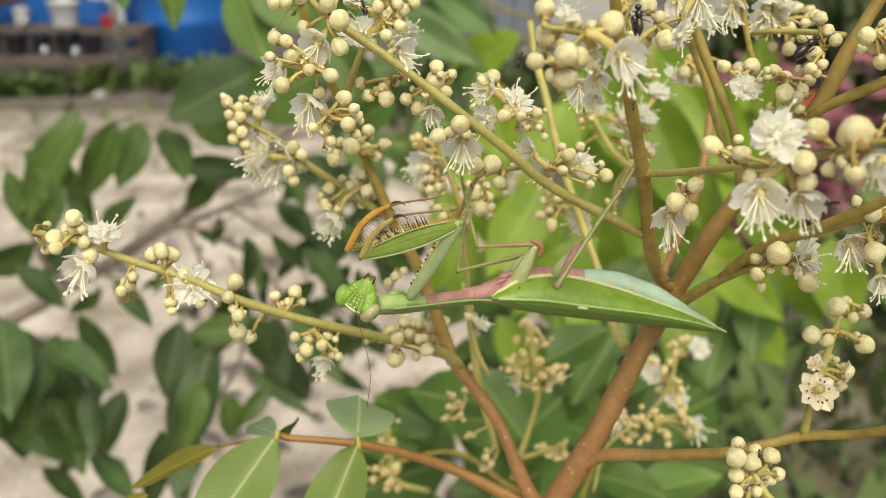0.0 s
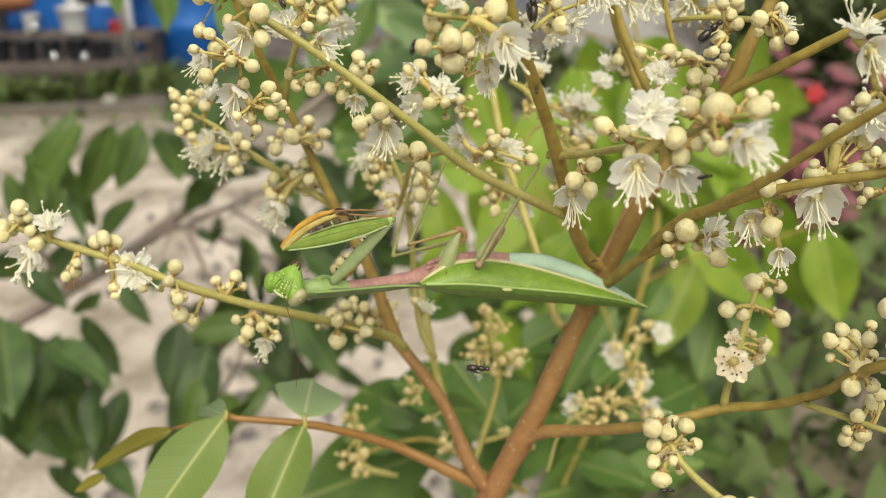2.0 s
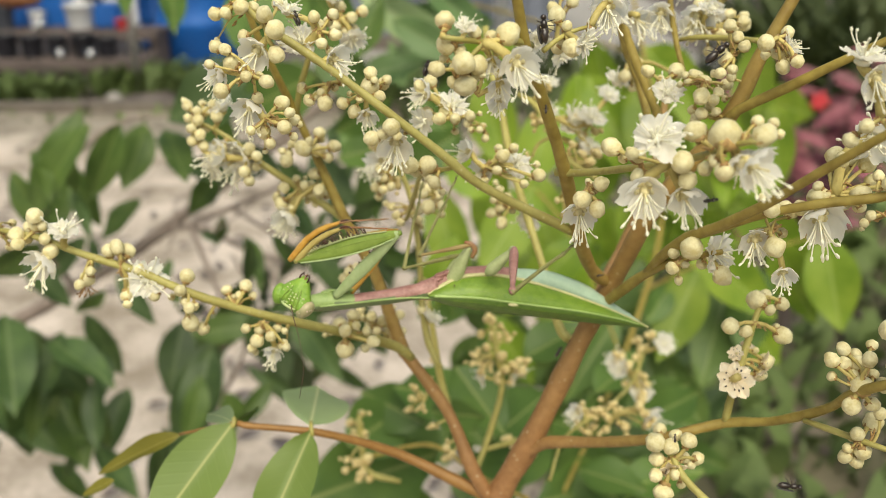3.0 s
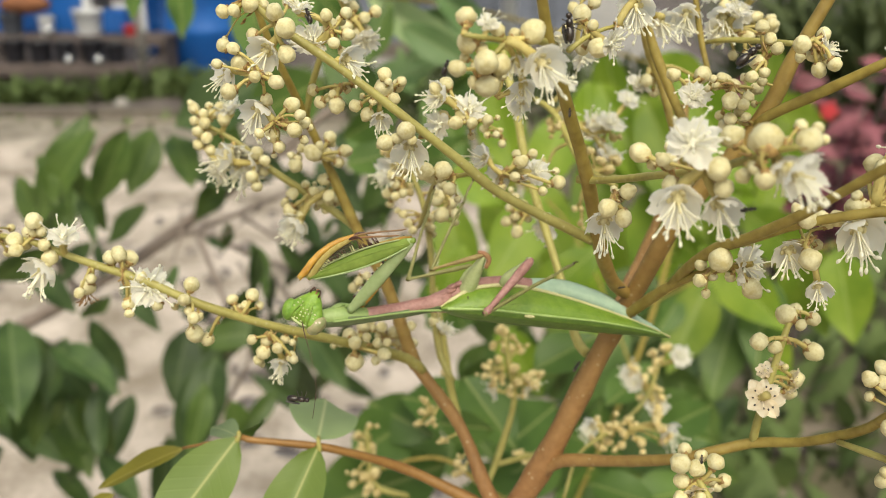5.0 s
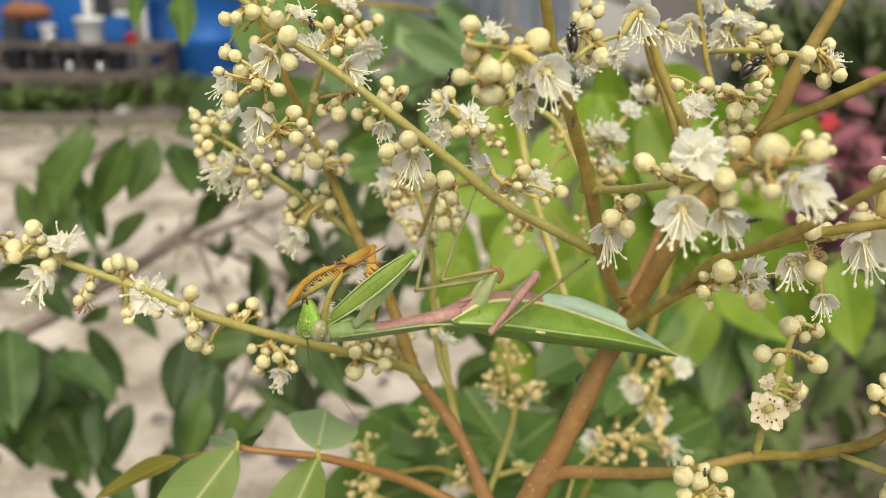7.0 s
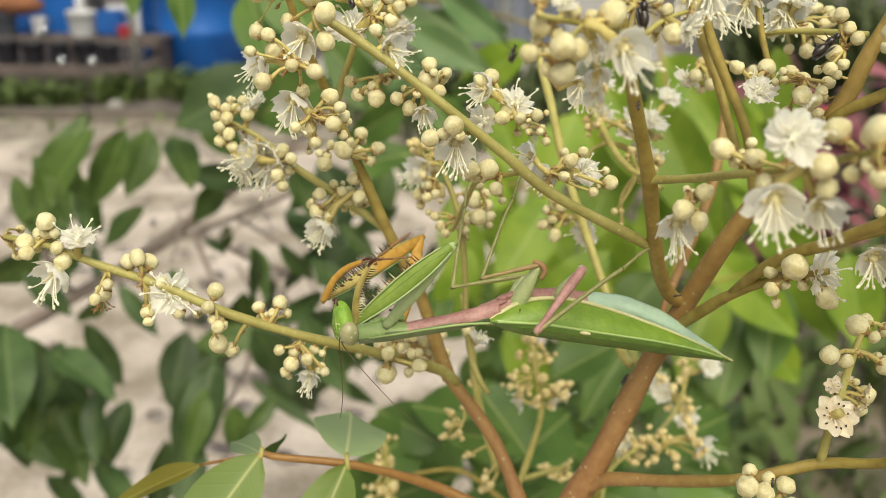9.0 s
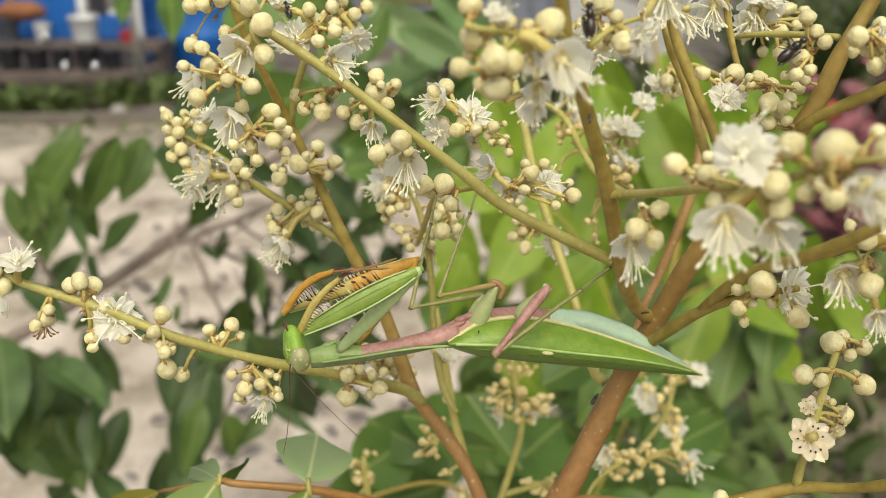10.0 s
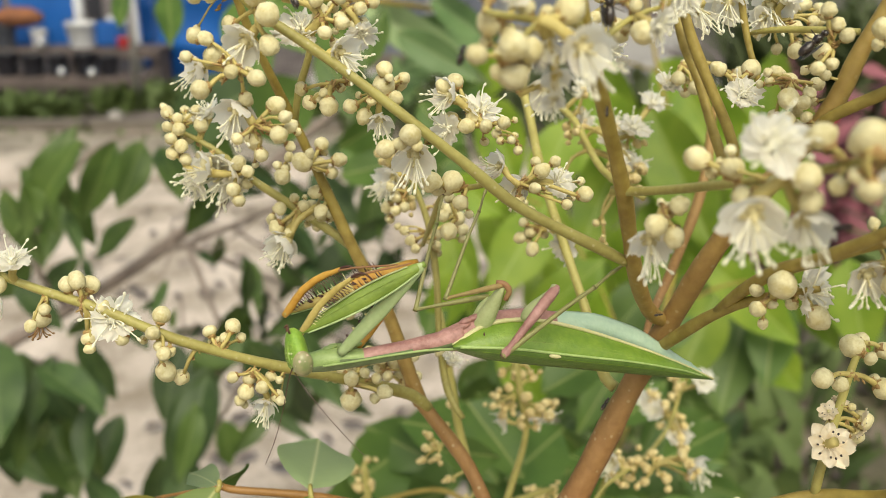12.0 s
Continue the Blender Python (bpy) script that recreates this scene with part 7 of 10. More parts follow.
cluster((48.7, 219.6, 1053.5), [(46.3, 222.7, 1054.3, 1.44), (50.3, 219.9, 1051.3, 1.43), (47.7, 221.4, 1050.2, 1.29)], [(48.6, 217.4, 1055.4, 0.33, -0.54, 0.78, 4.21, 'open'), (54.1, 224.4, 1059.8, 0.33, -0.54, 0.78, 3.44, 'open'), (43.5, 220.4, 1052.3, 0.33, -0.54, 0.78, 3.42, 'open')])
cluster((54.3, 202.5, 1071), [(58.4, 202.9, 1069, 1.54), (56, 204.6, 1070.7, 1.42), (53.2, 199.3, 1068.9, 1.39), (56.5, 199.2, 1067.1, 1.27), (65.2, 199.7, 1069.6, 1.52), (57.7, 206.3, 1071.3, 0.92), (56.4, 205.4, 1065.2, 1.11), (57.2, 207.4, 1067.3, 0.79)], [(51.8, 201.1, 1067.4, 0.33, -0.54, 0.78, 3.07, 'open')])
cluster((-10.6, 191.3, 1083), [(-10.7, 192.4, 1085.3, 1.44), (-8.2, 191.5, 1083, 1.32), (-11.7, 189.8, 1081.4, 1.31), (-6, 193.2, 1084.1, 1.33), (-9.6, 192.3, 1080, 1.21), (-8, 193.8, 1080.4, 1.01), (-12.6, 193.8, 1086.1, 1.04), (-13.2, 194, 1078.7, 0.73)], [(-8.1, 191.2, 1078.4, 0.17, -0.75, -0.64, 3.62, 'open'), (-12.6, 190.1, 1087.8, 0.39, -0.39, 0.84, 3.07, 'open')])
cluster((-44.8, 189.5, 1057.6), [(-42.3, 187.6, 1058.7, 1.35), (-44.3, 187.4, 1056.8, 1.23), (-41.8, 187.1, 1055.7, 1.23)], [(-36.2, 188.6, 1054.1, -0.25, -0.85, -0.47, 4.22, 'open'), (-39.8, 185.1, 1051.1, -0.54, -0.70, -0.47, 3.68, 'open'), (-33.1, 187.6, 1050.5, 0.40, -0.82, -0.42, 3.48, 'open')])
# leaves of the flowering tree
leaf((-35.1, 165.2, 998.1), (-51.2, 144.1, 981.4), (0.13, -0.68, 0.72), 13.8, M_LEAF_PALE, 1)
leaf((-18.1, 166.2, 995.3), (-27.8, 144.8, 977.7), (0.11, -0.66, 0.74), 11.9, M_LEAF_PALE, 2)
leaf((-18.4, 167.6, 996.3), (-18.8, 188.3, 997.2), (0.28, -0.04, 0.96), 16, M_LEAF_UNDER_SKY, 3)
leaf((-35.6, 165.3, 998.4), (-44.3, 175.2, 996.3), (-0.33, -0.09, 0.94), 6.1, M_LEAF_UNDER_SKY, 3)
leaf((-34.7, 165.4, 998.6), (-31.6, 179.4, 993.3), (0.90, -0.31, -0.29), 3.1, M_LEAF, 1)
leaf((-49.2, 171.3, 991.3), (-70.5, 170.1, 982.1), (-0.28, -0.50, 0.82), 5.4, M_LEAF_YELLOW, 1)
leaf((-65.2, 168.5, 980.8), (-73.5, 168.1, 976.9), (-0.31, -0.63, 0.71), 3.1, M_LEAF_YELLOW, 1)
stem('leaf_stalk', M_RED, [(-35.3, 165.2, 998, 0.38), (-42.9, 168.2, 994.6, 0.33), (-49.5, 171.3, 991.3, 0.33)])
stem('leaf_stalk', M_TWIG, [(-35.4, 164.8, 997.2, 0.64), (-34.8, 165.3, 998.4, 0.51), (-35.1, 165.6, 999.3, 0.38)])
stem('leaf_stalk', M_TWIG, [(-17.8, 165.8, 994.2, 0.52), (-18.1, 166.5, 996.1, 0.52), (-18.3, 167.8, 996.8, 0.39)])
leaf((-37.5, 365.8, 863.2), (-11.4, 394.1, 867.8), (0.47, -0.55, 0.69), 33, M_LEAF, 2)
leaf((25.8, 362, 889.7), (-16.6, 387, 884.6), (-0.44, -0.62, 0.65), 25.8, M_LEAF, 2)
leaf((31, 355.7, 872.7), (62.2, 396.7, 875.9), (0.46, -0.41, 0.79), 29.8, M_LEAF, 2)
leaf((-60.6, 367, 830.4), (5.9, 407.5, 832.5), (0.39, -0.68, 0.62), 48.8, M_LEAF, 2)
leaf((26.6, 360.9, 850.8), (66.9, 400.6, 850.5), (0.49, -0.49, 0.72), 33.5, M_LEAF, 2)
leaf((56.5, 377, 822.8), (110.5, 401.9, 818.6), (0.36, -0.68, 0.64), 34.9, M_LEAF, 2)
leaf((23.2, 345.8, 846), (49.4, 373.3, 848.6), (0.42, -0.47, 0.78), 21.4, M_LEAF, 2)
leaf((-0.1, 380.2, 866.6), (-34, 397.1, 875.8), (-0.22, -0.77, 0.60), 25.1, M_LEAF, 2)
leaf((78.5, 393.5, 831.5), (99, 376.9, 822.9), (-0.31, -0.71, 0.63), 31.6, M_LEAF, 2)
leaf((-6, 400.3, 812.9), (-25.2, 441.1, 850.7), (-0.05, -0.69, 0.72), 42.9, M_LEAF, 2)
leaf((11.2, 448.5, 820.4), (42.1, 432, 860.2), (-0.24, -0.95, -0.21), 21.2, M_LEAF, 2)
leaf((15.9, 497.8, 820), (24.3, 490, 775), (0.44, -0.87, 0.23), 26.3, M_LEAF, 2)
leaf((74.6, 448, 790.8), (124.6, 463.8, 789.6), (0.27, -0.82, 0.51), 22.3, M_LEAF, 2)
leaf((21.9, 480.7, 848.3), (47.1, 479.9, 809.7), (-0.24, -0.96, -0.13), 30.3, M_LEAF, 2)
leaf((39.6, 488.8, 769.4), (87.1, 477.9, 803.3), (-0.55, -0.59, 0.58), 27.5, M_LEAF, 2)
leaf((118.6, 428.3, 842.2), (149.6, 418.5, 841.6), (-0.27, -0.87, 0.41), 18, M_LEAF, 2)
leaf((71.8, 481.4, 763.9), (126.1, 483.2, 739.8), (0.34, -0.59, 0.73), 39.6, M_LEAF, 2)
leaf((112.6, 453, 778), (138, 455.7, 728.4), (0.04, -1.00, -0.04), 22.1, M_LEAF, 2)
leaf((14.1, 356.3, 911.7), (37.9, 340.5, 884.8), (0.29, -0.69, 0.66), 26.6, M_LEAF, 2)
leaf((19.8, 440.3, 805.3), (37.6, 442.4, 773.7), (0.44, -0.88, 0.19), 14.3, M_LEAF, 2)
leaf((96.6, 377.7, 830.5), (142.3, 386.3, 836.8), (-0.07, -0.32, 0.94), 25.1, M_LEAF, 2)
leaf((3.5, 340.3, 897.5), (27.2, 329.5, 900.8), (-0.41, -0.91, -0.02), 17.9, M_LEAF, 2)
leaf((115, 456.1, 830.6), (154.6, 464.5, 843.4), (0.04, -0.89, 0.46), 23.9, M_LEAF, 2)
leaf((100.9, 375.1, 869.1), (143.8, 406.3, 871.3), (0.40, -0.60, 0.69), 20.1, M_LEAF, 2)
leaf((44.2, 343.9, 921.7), (72.9, 356.5, 933.3), (-0.15, -0.46, 0.87), 21.3, M_LEAF, 2)
leaf((74.5, 465.9, 816.7), (105, 436.6, 820.5), (-0.36, -0.25, 0.90), 26.1, M_LEAF, 2)
leaf((78.5, 430.7, 794.1), (95.7, 435.5, 830.8), (-0.50, -0.79, 0.34), 20.5, M_LEAF, 2)
leaf((33.7, 474.8, 798.9), (58.9, 489.5, 826.6), (0.15, -0.92, 0.35), 19.2, M_LEAF, 2)
leaf((18.1, 372.2, 891.9), (39.9, 375.6, 867.4), (0.60, -0.67, 0.44), 17.4, M_LEAF, 2)
leaf((26.7, 498.5, 809.9), (54.2, 478.7, 785.1), (-0.23, -0.87, 0.43), 21, M_LEAF, 2)
leaf((107.7, 432.3, 838.5), (124.5, 458.4, 856.2), (0.36, -0.67, 0.65), 16.7, M_LEAF, 2)
leaf((2.9, 490.7, 819.8), (35.6, 460.1, 801.6), (-0.08, -0.57, 0.81), 24.9, M_LEAF, 2)
leaf((89.4, 415.8, 863.3), (121.3, 446.8, 874.6), (-0.02, -0.32, 0.95), 21.2, M_LEAF, 2)
leaf((-23.3, 402.2, 816.3), (2.4, 409.1, 761.3), (0.62, -0.76, 0.20), 33.2, M_LEAF, 2)
leaf((77.4, 377.3, 842.3), (107.1, 360, 842.8), (-0.22, -0.35, 0.91), 20.8, M_LEAF, 2)
leaf((73.9, 509, 808.3), (102.5, 522.6, 772.3), (0.02, -0.94, -0.34), 23.1, M_LEAF, 2)
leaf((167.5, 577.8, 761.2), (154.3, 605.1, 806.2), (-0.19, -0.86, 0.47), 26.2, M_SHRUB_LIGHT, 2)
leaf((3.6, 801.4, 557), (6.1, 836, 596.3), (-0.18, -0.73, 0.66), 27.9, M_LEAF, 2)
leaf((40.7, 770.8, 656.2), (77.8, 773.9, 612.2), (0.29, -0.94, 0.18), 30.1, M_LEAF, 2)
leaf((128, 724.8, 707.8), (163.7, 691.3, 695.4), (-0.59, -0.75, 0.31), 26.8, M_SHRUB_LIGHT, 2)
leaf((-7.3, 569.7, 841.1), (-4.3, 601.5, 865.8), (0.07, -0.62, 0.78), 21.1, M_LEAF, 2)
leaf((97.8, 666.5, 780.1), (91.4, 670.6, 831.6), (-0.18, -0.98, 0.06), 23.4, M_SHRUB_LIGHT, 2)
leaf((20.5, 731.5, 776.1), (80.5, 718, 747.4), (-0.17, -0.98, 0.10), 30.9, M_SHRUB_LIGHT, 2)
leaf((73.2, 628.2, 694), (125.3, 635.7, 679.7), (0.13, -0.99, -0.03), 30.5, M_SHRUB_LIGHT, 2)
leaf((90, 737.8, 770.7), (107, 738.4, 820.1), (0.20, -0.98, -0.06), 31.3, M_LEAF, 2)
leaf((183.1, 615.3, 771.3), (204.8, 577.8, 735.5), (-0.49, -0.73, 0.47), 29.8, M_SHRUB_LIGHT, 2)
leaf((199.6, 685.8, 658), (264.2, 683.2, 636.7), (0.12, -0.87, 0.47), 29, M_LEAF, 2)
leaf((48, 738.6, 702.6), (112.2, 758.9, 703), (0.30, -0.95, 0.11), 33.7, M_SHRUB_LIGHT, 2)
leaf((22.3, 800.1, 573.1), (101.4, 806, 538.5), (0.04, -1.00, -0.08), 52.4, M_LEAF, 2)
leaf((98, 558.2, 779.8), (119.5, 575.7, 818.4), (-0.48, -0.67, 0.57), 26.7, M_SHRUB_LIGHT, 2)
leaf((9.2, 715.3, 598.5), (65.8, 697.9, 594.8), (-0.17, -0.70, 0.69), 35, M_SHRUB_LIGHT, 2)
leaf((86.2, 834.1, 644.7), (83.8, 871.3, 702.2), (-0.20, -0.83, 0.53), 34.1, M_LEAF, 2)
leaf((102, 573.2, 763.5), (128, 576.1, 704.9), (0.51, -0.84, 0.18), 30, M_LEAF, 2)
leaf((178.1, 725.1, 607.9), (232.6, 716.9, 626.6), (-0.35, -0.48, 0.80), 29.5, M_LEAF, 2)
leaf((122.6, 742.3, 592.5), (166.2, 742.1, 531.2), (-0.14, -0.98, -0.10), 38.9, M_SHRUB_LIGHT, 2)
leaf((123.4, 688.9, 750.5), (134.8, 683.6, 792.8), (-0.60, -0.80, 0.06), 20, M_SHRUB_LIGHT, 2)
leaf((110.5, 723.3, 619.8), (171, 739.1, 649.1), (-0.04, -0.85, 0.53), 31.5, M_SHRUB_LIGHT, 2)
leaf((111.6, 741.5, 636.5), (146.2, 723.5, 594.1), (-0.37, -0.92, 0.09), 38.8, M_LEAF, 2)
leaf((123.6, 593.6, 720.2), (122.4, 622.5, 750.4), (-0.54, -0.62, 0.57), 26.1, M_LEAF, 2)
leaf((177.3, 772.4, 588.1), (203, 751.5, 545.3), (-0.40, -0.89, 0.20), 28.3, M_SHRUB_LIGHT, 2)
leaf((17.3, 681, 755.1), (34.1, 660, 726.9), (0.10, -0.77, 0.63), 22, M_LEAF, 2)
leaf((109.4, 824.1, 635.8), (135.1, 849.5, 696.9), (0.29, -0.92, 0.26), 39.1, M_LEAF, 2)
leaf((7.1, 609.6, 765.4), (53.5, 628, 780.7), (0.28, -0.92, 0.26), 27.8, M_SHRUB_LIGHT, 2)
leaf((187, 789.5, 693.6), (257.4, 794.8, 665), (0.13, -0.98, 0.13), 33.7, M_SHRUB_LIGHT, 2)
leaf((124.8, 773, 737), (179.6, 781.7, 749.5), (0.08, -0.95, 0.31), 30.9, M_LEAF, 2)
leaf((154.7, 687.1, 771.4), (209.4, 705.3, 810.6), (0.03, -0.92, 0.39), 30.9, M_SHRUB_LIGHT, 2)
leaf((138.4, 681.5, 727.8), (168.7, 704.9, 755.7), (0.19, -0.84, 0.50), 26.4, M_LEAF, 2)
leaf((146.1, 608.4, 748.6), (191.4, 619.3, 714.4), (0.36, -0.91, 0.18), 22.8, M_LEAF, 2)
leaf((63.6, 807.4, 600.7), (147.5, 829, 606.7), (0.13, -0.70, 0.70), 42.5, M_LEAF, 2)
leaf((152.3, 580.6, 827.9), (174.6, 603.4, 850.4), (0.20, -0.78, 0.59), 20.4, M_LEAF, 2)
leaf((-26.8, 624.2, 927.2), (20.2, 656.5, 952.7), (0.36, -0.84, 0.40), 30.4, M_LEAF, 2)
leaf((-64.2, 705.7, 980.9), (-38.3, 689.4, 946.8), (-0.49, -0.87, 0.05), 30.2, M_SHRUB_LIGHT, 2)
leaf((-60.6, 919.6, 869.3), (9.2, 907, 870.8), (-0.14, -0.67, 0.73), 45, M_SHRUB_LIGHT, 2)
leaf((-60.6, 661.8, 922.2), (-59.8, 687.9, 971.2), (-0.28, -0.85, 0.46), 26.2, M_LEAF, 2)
leaf((-34.8, 766.6, 993.3), (20.7, 799.4, 1002.9), (0.32, -0.72, 0.62), 28, M_LEAF_SKYLIT, 2)
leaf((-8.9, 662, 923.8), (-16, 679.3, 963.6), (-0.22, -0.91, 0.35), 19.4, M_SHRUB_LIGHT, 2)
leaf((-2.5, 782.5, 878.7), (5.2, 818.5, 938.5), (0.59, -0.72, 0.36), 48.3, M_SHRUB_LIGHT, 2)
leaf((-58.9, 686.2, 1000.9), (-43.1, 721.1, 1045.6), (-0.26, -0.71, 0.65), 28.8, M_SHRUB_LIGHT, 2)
leaf((-68.9, 792.6, 969.1), (-10.6, 806.8, 982.3), (0.02, -0.73, 0.68), 29, M_LEAF_SKYLIT, 2)
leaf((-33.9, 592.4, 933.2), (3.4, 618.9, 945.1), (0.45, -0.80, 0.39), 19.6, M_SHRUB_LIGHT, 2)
leaf((-32.8, 874.7, 943.6), (-48.7, 889.2, 989.2), (-0.39, -0.91, 0.15), 22, M_LEAF_SKYLIT, 2)
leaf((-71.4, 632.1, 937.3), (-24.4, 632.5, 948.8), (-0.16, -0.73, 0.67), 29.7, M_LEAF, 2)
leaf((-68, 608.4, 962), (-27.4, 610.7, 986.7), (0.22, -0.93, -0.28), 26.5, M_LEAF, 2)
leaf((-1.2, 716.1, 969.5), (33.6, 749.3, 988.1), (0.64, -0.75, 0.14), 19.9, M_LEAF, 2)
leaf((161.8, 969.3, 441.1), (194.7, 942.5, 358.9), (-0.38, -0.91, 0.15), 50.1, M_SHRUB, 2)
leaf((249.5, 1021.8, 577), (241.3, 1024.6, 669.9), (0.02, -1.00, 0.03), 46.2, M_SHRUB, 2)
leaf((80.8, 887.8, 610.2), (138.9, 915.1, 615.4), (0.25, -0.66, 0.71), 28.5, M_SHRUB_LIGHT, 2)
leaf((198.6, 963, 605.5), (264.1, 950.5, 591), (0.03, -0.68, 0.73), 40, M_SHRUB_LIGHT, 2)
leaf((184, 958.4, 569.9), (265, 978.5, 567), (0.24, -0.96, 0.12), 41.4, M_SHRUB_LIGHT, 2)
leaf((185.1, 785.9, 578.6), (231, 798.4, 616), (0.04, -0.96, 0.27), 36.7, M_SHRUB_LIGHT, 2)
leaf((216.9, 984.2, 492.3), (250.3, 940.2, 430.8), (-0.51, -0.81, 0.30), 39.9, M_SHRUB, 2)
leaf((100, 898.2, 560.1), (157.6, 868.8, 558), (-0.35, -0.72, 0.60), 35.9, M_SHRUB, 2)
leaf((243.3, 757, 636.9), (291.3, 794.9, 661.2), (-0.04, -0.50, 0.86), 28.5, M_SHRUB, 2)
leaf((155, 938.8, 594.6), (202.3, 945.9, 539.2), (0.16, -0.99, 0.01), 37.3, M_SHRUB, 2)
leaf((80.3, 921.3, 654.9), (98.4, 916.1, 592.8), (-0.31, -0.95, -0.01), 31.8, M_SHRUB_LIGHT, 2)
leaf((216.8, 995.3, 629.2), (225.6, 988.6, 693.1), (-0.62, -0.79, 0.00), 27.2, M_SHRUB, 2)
leaf((306.1, 1004, 650), (369.2, 1019.6, 668.3), (0.02, -0.79, 0.61), 34.6, M_SHRUB_LIGHT, 2)
leaf((222.1, 850.8, 569.1), (265.8, 853.9, 643.9), (-0.42, -0.86, 0.28), 40.8, M_SHRUB, 2)
leaf((210, 797, 744.7), (257.5, 824.3, 778.2), (0.25, -0.89, 0.38), 33.3, M_SHRUB_LIGHT, 2)
leaf((79.3, 768.1, 673.3), (112.7, 786.5, 733.6), (-0.44, -0.76, 0.48), 34.9, M_SHRUB_LIGHT, 2)
leaf((130.3, 979.8, 447.7), (219.1, 985.4, 389.4), (0.36, -0.81, 0.46), 51.9, M_SHRUB_LIGHT, 2)
leaf((136.9, 1003.5, 514.6), (220, 1025.4, 559.4), (-0.19, -0.70, 0.69), 50.3, M_SHRUB, 2)
leaf((270, 850.8, 698.4), (271.4, 884, 763.7), (-0.61, -0.70, 0.37), 40.3, M_SHRUB, 2)
leaf((111.9, 805.3, 658.1), (97, 807, 723.9), (-0.26, -0.97, -0.03), 35.3, M_SHRUB_LIGHT, 2)
leaf((179.5, 969.7, 667.4), (199.5, 1025.4, 735.1), (0.41, -0.76, 0.51), 59.1, M_SHRUB_LIGHT, 2)
leaf((159.3, 783.2, 576.9), (232.2, 781.2, 608.8), (-0.26, -0.79, 0.55), 47.5, M_SHRUB, 2)
leaf((302.6, 942.5, 504.2), (335, 940.9, 563.7), (-0.42, -0.88, 0.21), 27.1, M_SHRUB, 2)
leaf((112.6, 907.4, 701.2), (141.5, 949.2, 764.9), (-0.06, -0.82, 0.57), 47.3, M_SHRUB, 2)
leaf((134.3, 928.8, 640.5), (173.3, 900.1, 572.1), (0.20, -0.86, 0.47), 50.1, M_SHRUB_LIGHT, 2)
leaf((252.4, 871.7, 637.8), (281.1, 896.4, 674.5), (0.32, -0.88, 0.34), 32.1, M_SHRUB, 2)
leaf((35.1, 623.7, 765.1), (76.3, 606.6, 802.9), (-0.70, -0.47, 0.54), 27.1, M_LEAF, 2)
leaf((32.1, 708.9, 711.9), (57.4, 709.1, 658.5), (0.31, -0.94, 0.14), 31.3, M_SHRUB_LIGHT, 2)
leaf((33.2, 779, 757), (29.8, 810.6, 794.6), (-0.12, -0.77, 0.63), 20.6, M_SHRUB_LIGHT, 2)
leaf((38.9, 631.3, 804.9), (50.1, 613.8, 773.2), (-0.44, -0.84, 0.31), 21.3, M_LEAF, 2)
leaf((52.8, 689.1, 758.3), (40.3, 694.6, 811.2), (-0.44, -0.90, -0.01), 29.8, M_SHRUB_LIGHT, 2)
leaf((38, 810.8, 732.1), (104.1, 798.6, 752.6), (-0.33, -0.67, 0.67), 40, M_SHRUB_LIGHT, 2)
leaf((12.4, 787.7, 678.5), (46, 791.3, 720.2), (-0.16, -0.96, 0.21), 30.6, M_SHRUB_LIGHT, 2)
leaf((-15.8, 681.9, 785.4), (35.5, 705.4, 808.1), (0.31, -0.92, 0.24), 36.8, M_LEAF, 2)
leaf((40.8, 616.2, 792.6), (62.4, 584.6, 781.9), (-0.76, -0.60, 0.24), 24.2, M_SHRUB_LIGHT, 2)
leaf((16.3, 684.3, 799.4), (56.2, 665.6, 810), (-0.45, -0.89, 0.12), 19, M_LEAF, 2)
leaf((14.5, 596.5, 827), (2.3, 599.6, 867.8), (0.49, -0.84, 0.21), 24.1, M_LEAF, 2)
leaf((-12.6, 558.7, 787.9), (27.7, 586.3, 778.7), (0.44, -0.38, 0.81), 22.3, M_SHRUB_LIGHT, 2)
leaf((152.2, 690.9, 979.5), (195.4, 621.6, 879.8), (-0.34, -0.84, 0.43), 46.7, M_LEAF_SUNLIT, 2)
leaf((122.6, 724.2, 982.7), (160.9, 663.6, 906.3), (-0.33, -0.81, 0.48), 39.9, M_LEAF_SUNLIT, 2)
leaf((189.1, 757.4, 986.7), (249.4, 692.2, 897.9), (-0.39, -0.85, 0.36), 55.5, M_LEAF_SUNLIT, 2)
leaf((71.5, 606.3, 923.2), (34.1, 557.9, 878.5), (0.15, -0.73, 0.66), 38.7, M_LEAF_SUNLIT, 3)
leaf((111.2, 593.7, 889.8), (47.8, 574.6, 837.7), (-0.18, -0.83, 0.53), 32.2, M_LEAF_SUNLIT, 3)
leaf((102.2, 636.1, 874.7), (103.2, 563.4, 808), (-0.18, -0.67, 0.72), 32.8, M_LEAF_SUNLIT, 1)
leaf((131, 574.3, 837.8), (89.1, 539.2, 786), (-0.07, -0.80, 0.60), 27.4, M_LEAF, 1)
leaf((195.4, 613, 856.5), (158.7, 563.2, 808.1), (-0.07, -0.67, 0.74), 36.5, M_LEAF_SUNLIT, 1)
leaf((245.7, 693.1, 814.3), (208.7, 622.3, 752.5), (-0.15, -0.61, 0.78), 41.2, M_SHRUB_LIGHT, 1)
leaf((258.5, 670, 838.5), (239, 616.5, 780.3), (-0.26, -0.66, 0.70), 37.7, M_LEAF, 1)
leaf((312.8, 677.7, 859.8), (319.6, 637.3, 794.2), (-0.42, -0.79, 0.44), 42.6, M_LEAF_SUNLIT, 1)
